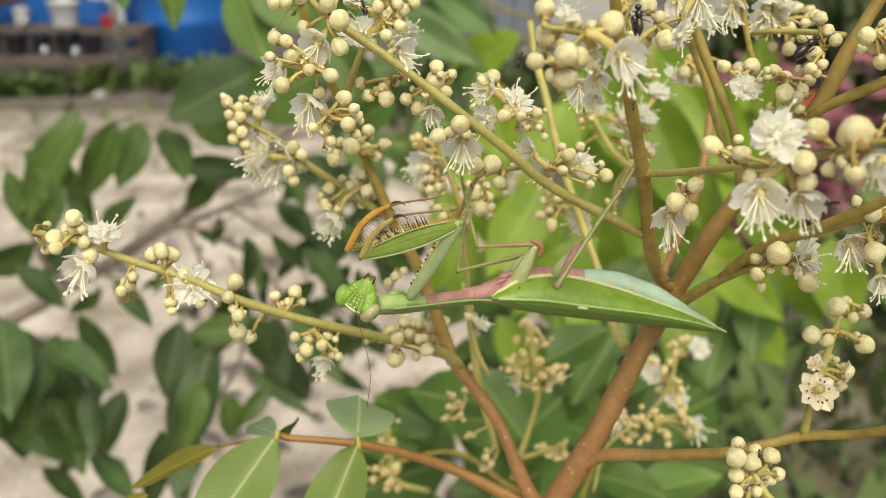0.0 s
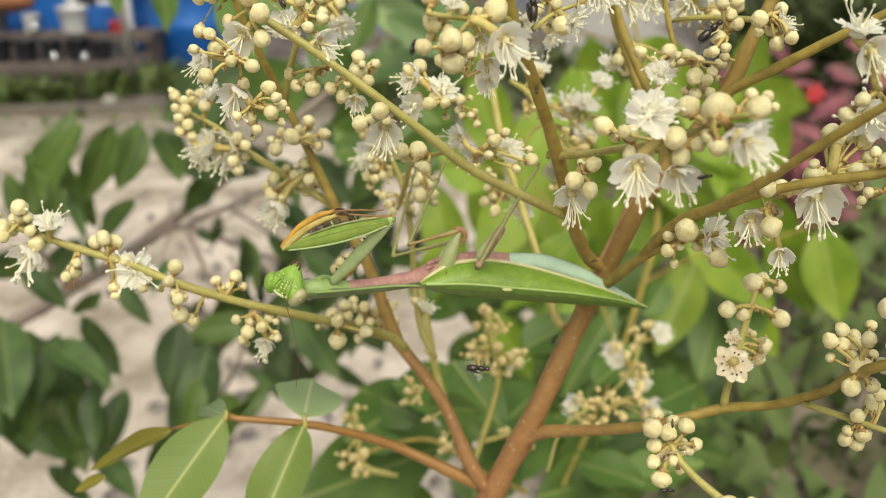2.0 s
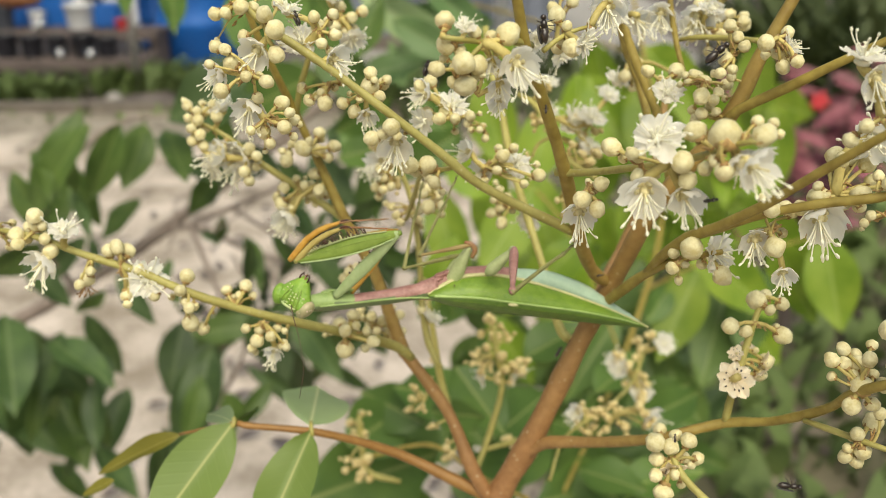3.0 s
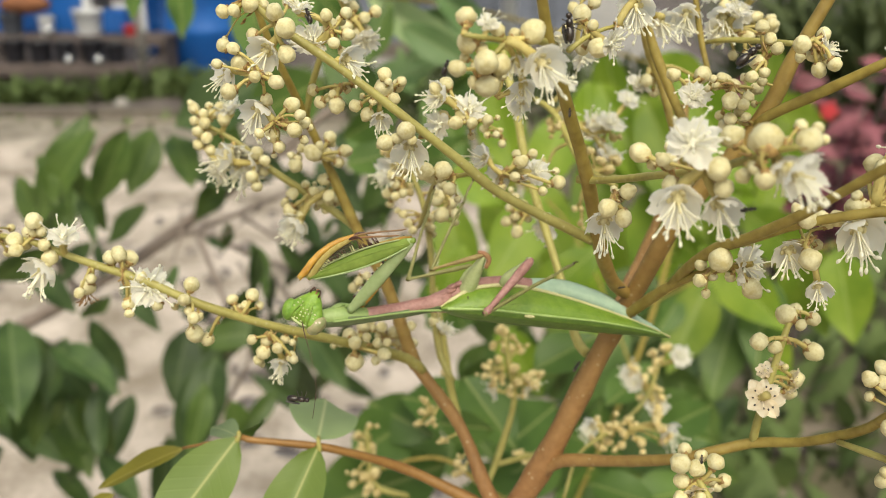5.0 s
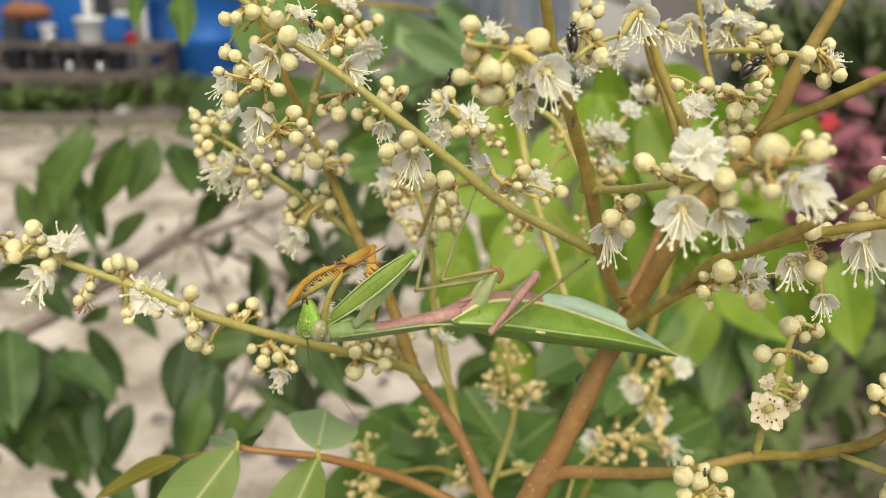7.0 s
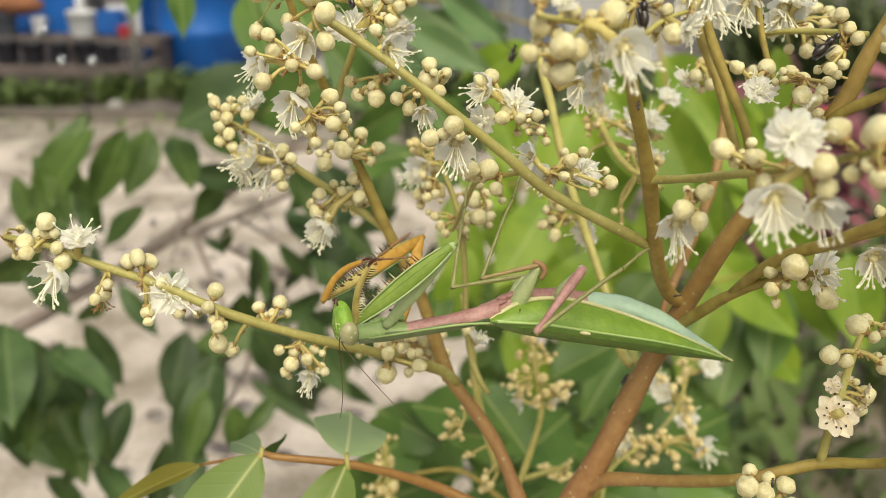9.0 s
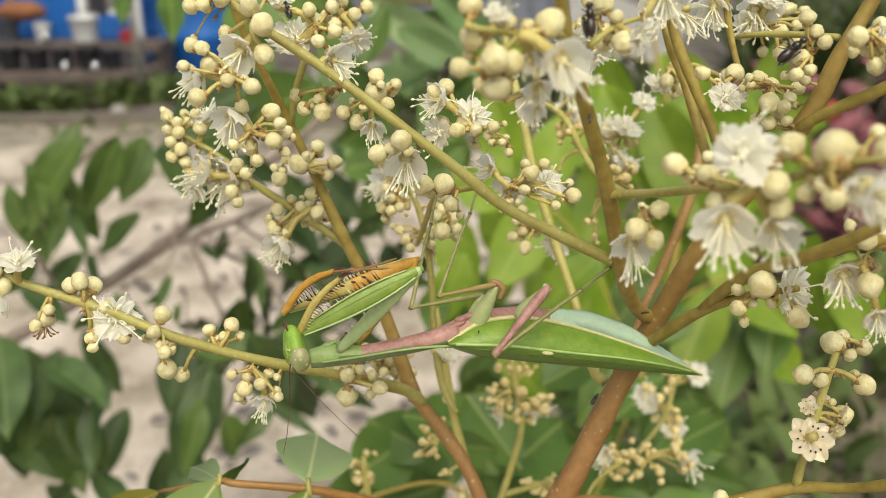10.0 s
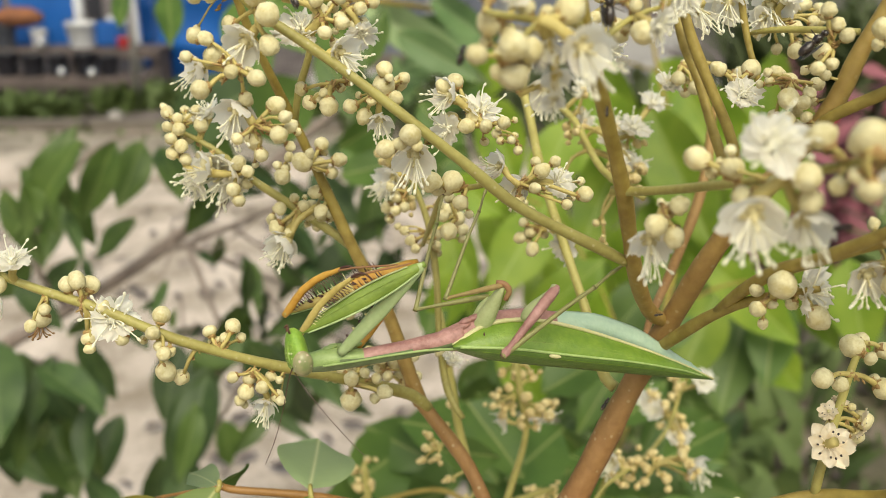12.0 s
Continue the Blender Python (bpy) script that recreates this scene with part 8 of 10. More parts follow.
leaf((195.6, 649.9, 869.7), (259.3, 613.4, 815.2), (-0.26, -0.91, 0.31), 38.6, M_LEAF_SUNLIT, 1)
leaf((8.1, 613.4, 941.7), (43.8, 603.6, 915.7), (-0.06, -0.96, 0.28), 27.7, M_LEAF_SUNLIT, 2)
leaf((0.2, 621, 918.8), (20, 580.3, 852.5), (-0.07, -0.86, 0.51), 32.1, M_LEAF_SUNLIT, 3)
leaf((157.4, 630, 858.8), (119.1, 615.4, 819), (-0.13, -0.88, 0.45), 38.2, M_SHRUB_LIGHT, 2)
leaf((95.8, 686.6, 967.3), (68.2, 649.6, 910.4), (0.01, -0.84, 0.54), 38.6, M_LEAF_SUNLIT, 3)
leaf((222.1, 750.7, 969), (160.8, 734.5, 924.7), (-0.02, -0.93, 0.37), 47.2, M_LEAF_SUNLIT, 2)
leaf((245.7, 717.7, 880.6), (316.5, 697.8, 827.6), (-0.15, -0.97, 0.16), 42.5, M_LEAF_SUNLIT, 1)
leaf((39.8, 574.7, 837.7), (71.5, 556.6, 789.4), (-0.01, -0.94, 0.34), 27.7, M_LEAF_SUNLIT, 3)
leaf((255.1, 683.2, 787.7), (288.1, 668.3, 748), (-0.17, -0.96, 0.22), 33, M_LEAF_SUNLIT, 1)
leaf((151.4, 742.7, 946.8), (104.5, 678.5, 859.6), (-0.02, -0.80, 0.60), 46.2, M_LEAF_SUNLIT, 1)
leaf((177.7, 682.6, 914.6), (147.9, 641, 845.3), (-0.14, -0.82, 0.55), 43.9, M_LEAF_SUNLIT, 2)
leaf((16.1, 594.1, 889.7), (-7.7, 574.8, 837.6), (-0.02, -0.94, 0.35), 27.7, M_LEAF_SUNLIT, 3)
leaf((182, 792.8, 995.9), (217.4, 742.5, 946.9), (-0.47, -0.76, 0.45), 48.1, M_LEAF_SUNLIT, 2)
leaf((68.2, 636.3, 874.6), (89.5, 582.5, 816.3), (-0.21, -0.76, 0.62), 37.4, M_LEAF_SUNLIT, 2)
leaf((303.4, 1118.8, 769.1), (270, 1073.5, 658.4), (-0.61, -0.65, 0.45), 56, M_LEAF_SUNLIT, 2)
leaf((258.8, 910.6, 793.9), (328.1, 906.7, 768.8), (-0.00, -0.99, 0.15), 31.6, M_LEAF_SUNLIT, 1)
leaf((40.4, 825, 960.9), (61.1, 753.4, 892.7), (-0.32, -0.70, 0.64), 45.1, M_LEAF_SUNLIT, 2)
leaf((74.7, 862.1, 996.7), (-7.2, 903.1, 939.7), (-0.56, -0.79, 0.24), 46.1, M_LEAF_SUNLIT, 3)
leaf((170.1, 1106.5, 710.3), (248.4, 1135.3, 627.9), (-0.03, -0.94, -0.35), 52.5, M_LEAF_SUNLIT, 1)
leaf((120.7, 808.9, 936.3), (132.6, 764.5, 885.5), (-0.35, -0.74, 0.57), 25.7, M_LEAF_SUNLIT, 2)
leaf((44.4, 933.9, 839), (75.4, 896.2, 744.2), (-0.27, -0.92, 0.28), 48.8, M_LEAF_SUNLIT, 1)
leaf((70.2, 1024.6, 735.6), (45.3, 946.1, 690.1), (-0.15, -0.46, 0.88), 41.1, M_LEAF_SUNLIT, 3)
leaf((202.4, 1149, 806.8), (199.8, 1146, 710.6), (-0.59, -0.81, 0.04), 44.6, M_LEAF_SUNLIT, 3)
leaf((365.5, 978.4, 905.7), (353.1, 903.4, 838.6), (-0.57, -0.49, 0.66), 44.8, M_LEAF_SUNLIT, 3)
leaf((289.5, 858.8, 820.5), (242.8, 895.7, 775.2), (-0.56, -0.82, -0.10), 34.2, M_LEAF_SUNLIT, 2)
leaf((325.3, 871.2, 885.2), (292.3, 797.5, 831.8), (0.20, -0.63, 0.75), 33.7, M_LEAF_SUNLIT, 1)
leaf((280.4, 930.4, 763.9), (270, 861.1, 667.9), (-0.35, -0.74, 0.57), 53.6, M_LEAF_SUNLIT, 1)
leaf((256.1, 762.3, 928.7), (233.4, 684.6, 880.4), (-0.19, -0.48, 0.86), 36.3, M_LEAF_SUNLIT, 2)
leaf((370, 1115.2, 933.7), (390.5, 1069.5, 833.5), (-0.00, -0.91, 0.41), 49.5, M_LEAF_SUNLIT, 2)
leaf((404.5, 1195.2, 876.3), (534.7, 1240.3, 835.3), (0.34, -0.94, 0.04), 59.7, M_LEAF_SUNLIT, 3)
leaf((174.2, 784.7, 870.8), (223, 816.7, 789.2), (-0.29, -0.82, -0.50), 39, M_LEAF_SUNLIT, 3)
leaf((206.6, 774.5, 917.8), (216.7, 782.9, 843.3), (-0.57, -0.81, -0.17), 33.1, M_LEAF_SUNLIT, 1)
leaf((185.4, 1045, 779.3), (184, 1028.7, 664.8), (0.06, -0.99, 0.14), 52.9, M_LEAF_SUNLIT, 1)
leaf((187.7, 845.6, 844.3), (260.6, 840.5, 780), (-0.04, -1.00, 0.03), 50.4, M_LEAF_SUNLIT, 2)
leaf((54.6, 1091.7, 829.9), (64.3, 1089.5, 721.5), (0.13, -0.99, 0.03), 52.9, M_LEAF_SUNLIT, 1)
leaf((242.8, 871.9, 843.3), (188.7, 886.1, 753.4), (-0.53, -0.83, 0.19), 55.3, M_LEAF_SUNLIT, 3)
leaf((430.9, 1061.7, 727.5), (484.7, 1035.3, 665), (-0.39, -0.92, 0.05), 48.1, M_LEAF_SUNLIT, 3)
leaf((323.6, 1058.4, 790.1), (341.6, 1047.4, 703.5), (-0.17, -0.98, 0.09), 42.3, M_LEAF_SUNLIT, 1)
leaf((214.1, 787.4, 861), (251.8, 787.4, 809.6), (0.20, -0.97, 0.15), 28.6, M_LEAF_SUNLIT, 1)
leaf((271.4, 932.7, 850.2), (296.8, 863.1, 816.9), (-0.26, -0.49, 0.83), 31.2, M_LEAF_SUNLIT, 3)
leaf((142.3, 926.9, 951.1), (146.1, 907.8, 868.5), (0.12, -0.97, 0.23), 43.8, M_LEAF_SUNLIT, 1)
leaf((312.6, 893, 993.3), (292, 820.1, 929.5), (-0.56, -0.45, 0.69), 37.5, M_LEAF_SUNLIT, 3)
leaf((157.1, 919, 982.8), (188.7, 943.5, 891.3), (-0.35, -0.87, -0.35), 46.3, M_LEAF_SUNLIT, 2)
leaf((173.8, 875, 825.7), (196.3, 853.9, 736.1), (-0.22, -0.96, 0.17), 39.5, M_LEAF_SUNLIT, 3)
leaf((281.9, 706.8, 850.4), (321.1, 686.7, 774.1), (-0.36, -0.93, 0.06), 36.1, M_LEAF_SUNLIT, 1)
leaf((85.9, 891.8, 861.5), (118.7, 826.9, 781.6), (-0.01, -0.78, 0.63), 49, M_LEAF_SUNLIT, 3)
leaf((330.4, 857.7, 922.7), (257.8, 841.5, 879.4), (0.01, -0.94, 0.34), 47.2, M_LEAF_SUNLIT, 3)
leaf((136.3, 827.3, 804.1), (155.2, 758.8, 750.2), (-0.41, -0.63, 0.66), 38.2, M_LEAF_SUNLIT, 1)
# upper side in the pale underside green, to imitate the sky's reflection
leaf((-65.6, 779.7, 1043.8), (35.6, 705.9, 990), (-0.41, -0.83, 0.36), 31, M_LEAF_UNDER_SKY, 2)
leaf((50.8, 820.7, 1011.9), (-37.3, 774.7, 1030.6), (0.46, -0.89, 0.01), 27, M_LEAF_SKYLIT, 2)
leaf((-34.9, 720, 1027.1), (26, 687.3, 997.2), (-0.33, -0.89, 0.30), 25, M_LEAF_SKYLIT, 1)
leaf((-112.8, 783.2, 1052.6), (-61.3, 712.4, 1006.4), (-0.38, -0.68, 0.62), 41, M_LEAF, 1)
leaf((-169.4, 781.7, 1048.1), (-136.2, 708.1, 993.9), (-0.25, -0.64, 0.72), 41.7, M_LEAF, 1)
leaf((-99.3, 736.1, 1012.1), (-43.7, 694, 956.9), (-0.19, -0.86, 0.47), 35.7, M_LEAF, 1)
leaf((-144.6, 755.1, 1063), (-105.3, 715.7, 1014.6), (-0.16, -0.82, 0.54), 44.7, M_LEAF, 1)
leaf((-9, 781.1, 1048.3), (44.4, 715.1, 1014.8), (-0.56, -0.69, 0.46), 24, M_LEAF_SKYLIT, 2)
leaf((-96.5, 704.9, 985.7), (-162.7, 714.2, 952.6), (-0.15, -0.99, 0.02), 53.6, M_LEAF, 1)
leaf((-140, 726.7, 986.6), (-221.6, 712.9, 948.3), (-0.04, -0.91, 0.42), 53, M_SHRUB, 2)
leaf((-17.3, 701.5, 977.6), (17.9, 684.5, 932.2), (-0.07, -0.95, 0.30), 30.8, M_LEAF, 2)
leaf((-226, 783.6, 1052.5), (-206.6, 717.6, 1018.6), (0.11, -0.43, 0.90), 22.8, M_LEAF, 2)
leaf((-261.4, 783.7, 1052.5), (-248.4, 723.9, 1035.1), (0.03, -0.27, 0.96), 14.6, M_LEAF, 1)
stem('leaf_stalk', M_BARK, [(68.3, 366.3, 837.2, 0.94), (124.2, 518.6, 831.4, 1.66), (168.1, 628.3, 877.4, 1.91), (179.2, 696.2, 933.9, 1.78), (172.4, 748, 992.7, 1.59), (164.7, 804.2, 1060.9, 1.38)], (1, 1.2))
stem('leaf_stalk', M_BARK, [(148.7, 587.1, 849.5, 0.91), (197.4, 620.9, 857.8, 0.96), (249.8, 650.8, 855.5, 1), (313.4, 670.8, 867, 0.76)], (1, 1.2))
stem('leaf_stalk', M_BARK, [(124.2, 518.6, 831.4, 0.83), (104.6, 597.1, 875.8, 0.91), (70, 627.4, 916.9, 0.94), (8, 605.2, 939.8, 0.67)], (1, 1.2))
stem('leaf_stalk', M_BARK, [(39.3, 251.6, 915.6, 0.9), (23.9, 271.2, 910.8, 0.96), (4.1, 292.6, 910.9, 0.81), (-26.6, 299, 899, 0.84)], (1, 1.2))
stem('leaf_stalk', M_BARK, [(172.4, 748, 992.7, 1.06), (71.9, 971.3, 1007, 1.69), (-35.9, 748.4, 1046.2, 2.15), (-139.2, 771.2, 1048.9, 2.21), (-226, 785.2, 1056.9, 1.79)], (1, 1.2))

# far buds wear the dimmed bud colour in place of real shade
tagged(part("bud_rest", mesh_of("bud_rest", *join(FAR_BUDS), M_BUD_DIM), tree, label="dense clusters of small yellowish buds, coloured dimmer for shade and distance"), kind="stuff")
tagged(part("stalk_rest", mesh_of("stalk_rest", *join(FAR_STALKS), M_STALK), tree, label="thin stalks of the small bud clusters"), kind="stuff")


# ---- the mantis, hanging below the slanting flower stem ----
M_MLEG = surface("mantis_leg_green", (0.25, 0.345, 0.062), (0.175, 0.26, 0.04), 0.45, 1300, 350, 0.3, coat=0.05, per_piece=0.05)
M_MGREEN = surface("mantis_green", (0.21, 0.32, 0.038), (0.135, 0.24, 0.024), 0.42, 1500, 420, 0.35, coat=0.1, per_piece=0.05)
M_MLIGHT = surface("mantis_pale_green", (0.35, 0.46, 0.17), (0.25, 0.36, 0.11), 0.45, 1300, 380, 0.3, per_piece=0.05)
M_MCOXA = surface("mantis_milky_green", (0.53, 0.65, 0.33), (0.42, 0.54, 0.24), 0.5, 1300, 350, 0.3, through_light=0.15, per_piece=0.05)
M_MTEAL = surface("mantis_blue_green", (0.48, 0.62, 0.46), (0.38, 0.53, 0.39), 0.45, 1500, 350, 0.2, per_piece=0.03)
M_MPINK = surface("mantis_pink", (0.50, 0.275, 0.245), (0.29, 0.135, 0.115), 0.5, 1500, 300, 0.45, per_piece=0.06)
M_MRED = surface("mantis_red", (0.33, 0.13, 0.07), (0.27, 0.17, 0.07), 0.5, 1600, 300, 0.2)
M_MCREAM = surface("mantis_cream", (0.70, 0.66, 0.36), (0.58, 0.56, 0.26), 0.5, 1600, 400, 0.2)
M_MORANGE = surface("mantis_orange", (0.60, 0.36, 0.07), (0.42, 0.20, 0.025), 0.4, 1300, 380, 0.25)
M_MOLIVE = surface("mantis_olive", (0.31, 0.305, 0.115), (0.215, 0.205, 0.075), 0.45, 1800, 500, 0.2)
M_MRUST = surface("mantis_rusty_olive", (0.32, 0.245, 0.10), (0.25, 0.17, 0.065), 0.5, 1600, 300, 0.2)
M_MSPINE = surface("mantis_spine", (0.10, 0.035, 0.02), (0.04, 0.015, 0.01), 0.35, 1500, 400, 0.1)
M_MPALE = surface("mantis_pale", (0.52, 0.58, 0.30), (0.42, 0.48, 0.22), 0.5, 1800, 450, 0.2)
M_MVEIN = surface("mantis_vein", (0.38, 0.50, 0.18), (0.31, 0.43, 0.13), 0.45, 1600, 400, 0.2)
M_MEYE = surface("mantis_eye", (0.43, 0.36, 0.21), (0.20, 0.24, 0.09), 0.35, 1100, 300, 0.05, (900, 0.14, (0.66, 0.52, 0.42)), coat=0.12)
M_MDEEP = surface("mantis_deep_green", (0.15, 0.25, 0.05), (0.10, 0.19, 0.035), 0.42, 1800, 500, 0.25, per_piece=0.05)
M_MGREY = surface("mantis_grey_green", (0.20, 0.25, 0.12), (0.13, 0.175, 0.075), 0.45, 1800, 400, 0.3, per_piece=0.05)
M_MLIME = surface("mantis_lime", (0.25, 0.39, 0.05), (0.13, 0.26, 0.03), 0.45, 1500, 420, 0.6)
M_MAMBER = surface("mantis_amber", (0.53, 0.43, 0.145), (0.38, 0.29, 0.08), 0.45, 1300, 400, 0.25)

BODY_ROWS = [
    (0, 8.72, 152.92, 1034.51, -20.4, -0.1, -0.2),
    (0.5, 8.77, 153.21, 1034.43, -20.3, -1.6, 0.8),
    (1, 8.77, 153.27, 1032.95, -20.3, -2.0, 1.9),
    (1.5, 9.00, 153.45, 1033.34, -20.3, -1.7, 1.7),
    (2, 8.68, 154.06, 1032.99, -20.1, -0.8, 2.4),
    (2.5, 8.06, 154.72, 1032.20, -19.9, 0.7, 3.3),
    (3, 8.72, 154.53, 1032.96, -19.9, 1.2, 2.5),
    (5, 8.44, 154.52, 1032.72, -19.9, -0.1, 3.1),
    (5.5, 8.36, 155.05, 1033.05, -19.7, 1.8, 3.2),
    (6, 9.35, 154.85, 1032.58, -19.6, 2.3, 2.9),
    (6.5, 9.89, 154.89, 1032.09, -19.6, 1.8, 3.4),
    (7, 10.21, 154.69, 1031.92, -19.7, 1.3, 3.6),
    (9, 9.28, 153.69, 1032.50, -19.9, 1.5, 1.6),
    (9.5, 9.05, 154.13, 1032.08, -19.9, 0.7, 2.9),
    (10, 9.32, 154.40, 1031.94, -19.8, 0.9, 3.0),
    (10.5, 8.52, 154.37, 1031.86, -19.8, 0.8, 2.9),
    (11, 8.88, 154.57, 1031.87, -19.8, 1.3, 3.1),
    (11.5, 8.56, 154.81, 1031.69, -19.7, 1.4, 3.8),
    (12, 8.71, 154.26, 1031.88, -19.8, 0.7, 2.9),
]
PRONOTUM_ROWS = [
    (0, 0.00, 0.00, 0.00, -177.9, 3.6, -150.4),
    (0.5, 0.00, 0.00, 0.00, -178.7, 3.1, -156.6),
    (1, 0.00, 0.00, 0.00, -179.2, 1.7, -154.3),
    (1.5, 0.00, 0.00, 0.00, -178.8, 2.8, -157.2),
    (2, 0.00, 0.00, 0.00, -179.5, 1.3, -158.8),
    (2.5, 0.00, 0.00, 0.00, -179.2, 2.3, -160.7),
    (3, 0.00, 0.00, 0.00, -179.4, 5.5, -173.5),
    (5, 0.00, 0.00, 0.00, -178.4, 4.8, -161.6),
    (5.5, 0.00, 0.00, 0.00, -176.6, 7.7, -156.2),
    (6, 0.00, 0.00, 0.00, -177.2, 10.0, -164.4),
    (6.5, 0.00, 0.00, 0.00, -179.2, 8.1, -174.2),
    (7, 0.00, 0.00, 0.00, -179.3, 7.7, -174.9),
    (9, 0.00, 0.00, 0.00, -179.3, 9.2, -175.5),
    (9.5, 0.00, 0.00, 0.00, -179.5, 6.8, -175.9),
    (10, 0.00, 0.00, 0.00, -179.1, 7.1, -172.9),
    (10.5, 0.00, 0.00, 0.00, -178.5, 6.5, -166.9),
    (11, 0.00, 0.00, 0.00, -179.1, 7.1, -172.7),
    (11.5, 0.00, 0.00, 0.00, -179.4, 7.2, -175.0),
    (12, 0.00, 0.00, 0.00, -179.1, 7.4, -173.1),
]
COXA_A_ROWS = [
    (0, -14.25, -10.50, 1.58, 44.0, -39.0, -56.9),
    (0.5, -15.26, -8.94, 1.72, 36.7, -38.8, -49.9),
    (1, -14.83, -9.55, 2.13, 39.8, -37.6, -53.8),
    (1.5, -15.34, -8.78, 1.81, 28.6, -35.9, -42.9),
    (2, -15.53, -8.35, 2.22, 29.1, -32.8, -45.8),
    (2.5, -15.83, -7.83, 1.94, 32.5, -34.3, -48.5),
    (3, -17.25, -4.17, 0.94, 27.6, -37.5, -40.7),
    (5, -16.02, -7.58, 1.21, 30.9, -38.4, -43.9),
    (5.5, -15.33, -8.98, 0.37, 27.0, -31.0, -44.6),
    (6, -16.43, -6.75, -0.35, 29.5, -41.1, -40.7),
    (6.5, -17.33, -3.94, 0.18, 27.9, -44.3, -37.2),
    (7, -17.37, -3.74, 0.29, 32.0, -43.5, -42.3),
    (9, -17.41, -3.56, -0.19, 29.7, -45.5, -38.7),
    (9.5, -17.42, -3.44, 0.54, 22.9, -41.1, -32.7),
    (10, -17.23, -4.32, 0.46, 20.8, -41.3, -29.9),
    (10.5, -16.69, -6.07, 0.68, 23.6, -40.0, -34.2),
    (11, -17.21, -4.39, 0.49, 21.6, -43.3, -30.0),
    (11.5, -17.38, -3.69, 0.42, 22.2, -45.2, -29.9),
    (12, -17.25, -4.26, 0.37, 19.7, -44.0, -27.3),
]
FEMUR_A_ROWS = [
    (0, -6.25, -22.78, 13.47, 170.1, 15.0, 146.1),
    (0.5, -5.79, -20.20, 13.53, 173.2, 12.0, 150.0),
    (1, -6.00, -21.62, 13.64, 172.7, 12.0, 148.5),
    (1.5, -4.14, -19.17, 12.88, 175.9, 14.4, 164.0),
    (2, -4.47, -19.72, 12.44, 176.3, 10.9, 161.1),
    (2.5, -5.51, -19.51, 12.57, 173.3, 10.6, 147.3),
    (3, -5.89, -13.93, 12.43, 175.0, 14.0, 160.1),
    (5, -5.37, -17.85, 12.92, 172.2, 16.7, 154.5),
    (5.5, -3.82, -20.34, 10.09, 170.8, 16.9, 150.9),
    (6, -5.65, -16.03, 12.05, 169.6, 32.6, 161.2),
    (6.5, -6.57, -12.10, 13.36, 175.7, 39.3, 173.2),
    (7, -7.24, -12.95, 13.28, 174.4, 38.7, 171.0),
    (9, -7.08, -11.83, 13.27, 172.9, 39.6, 169.0),
    (9.5, -5.46, -11.12, 12.96, 171.9, 31.0, 164.5),
    (10, -4.93, -11.38, 12.91, -178.1, 27.3, -175.8),
    (10.5, -4.73, -14.20, 12.82, 175.9, 25.6, 170.7),
    (11, -5.33, -11.26, 13.44, 178.5, 28.5, 176.8),
    (11.5, -5.86, -10.31, 13.83, 175.9, 29.8, 171.7),
    (12, -5.19, -10.48, 13.49, 176.4, 28.3, 172.4),
]
TIBIA_A_ROWS = [
    (0, -22.75, -11.68, 8.14, 35.9, -30.6, -54.9),
    (0.5, -23.23, -10.12, 9.27, 26.2, -25.7, -48.6),
    (1, -23.16, -11.09, 9.36, 24.0, -25.4, -46.2),
    (1.5, -23.31, -13.68, 7.75, 14.0, -29.2, -27.1),
    (2, -23.60, -13.18, 8.57, 12.2, -24.4, -27.6),
    (2.5, -22.54, -8.58, 8.80, 20.9, -23.7, -43.5),
    (3, -24.67, -7.13, 7.43, 20.0, -28.1, -37.7),
    (5, -23.16, -9.35, 7.01, 26.4, -30.4, -44.4),
    (5.5, -21.03, -10.75, 4.12, 20.2, -32.3, -34.5),
    (6, -22.08, -10.45, 0.96, 38.4, -43.4, -49.0),
    (6.5, -22.39, -10.23, 0.32, 48.7, -46.0, -57.7),
    (7, -23.10, -10.45, 0.39, 52.5, -49.6, -59.7),
    (9, -22.64, -8.79, 0.14, 66.5, -50.0, -71.6),
    (9.5, -22.47, -6.39, 2.37, 56.8, -40.6, -66.9),
    (10, -23.18, -12.73, 3.47, 30.8, -43.6, -40.9),
    (10.5, -23.05, -11.20, 3.92, 18.5, -38.3, -28.4),
    (11, -23.39, -10.25, 3.60, 4.8, -44.4, -6.8),
    (11.5, -23.54, -7.75, 3.61, 20.6, -42.9, -28.9),
    (12, -23.15, -8.07, 3.72, 22.4, -41.0, -32.2),
]
COXA_B_ROWS = [
    (0, -13.92, -5.50, 1.83, -36.5, -51.0, 43.6),
    (0.5, -14.40, -4.00, 1.99, -36.2, -49.8, 43.8),
    (1, -14.17, -4.59, 2.38, -37.7, -48.9, 45.7),
    (1.5, -14.43, -3.85, 2.08, -30.2, -44.4, 39.8),
    (2, -14.47, -3.45, 2.48, -33.9, -43.0, 44.6),
    (2.5, -14.62, -2.97, 2.22, -35.8, -47.4, 44.4),
    (3, -15.01, 0.30, 1.39, -35.7, -45.6, 45.1),
    (5, -14.75, -2.74, 1.55, -30.7, -47.3, 38.9),
    (5.5, -14.51, -4.04, 0.72, -24.0, -39.3, 35.1),
    (6, -14.95, -1.99, 0.15, -78.1, -57.4, 79.9),
    (6.5, -15.05, 0.49, 0.73, -98.4, -51.3, 96.5),
    (7, -15.04, 0.67, 0.83, -92.7, -54.4, 92.2),
    (9, -15.05, 0.83, 0.43, -68.8, -59.6, 71.5),
    (9.5, -15.01, 0.93, 1.06, -30.2, -54.3, 35.6),
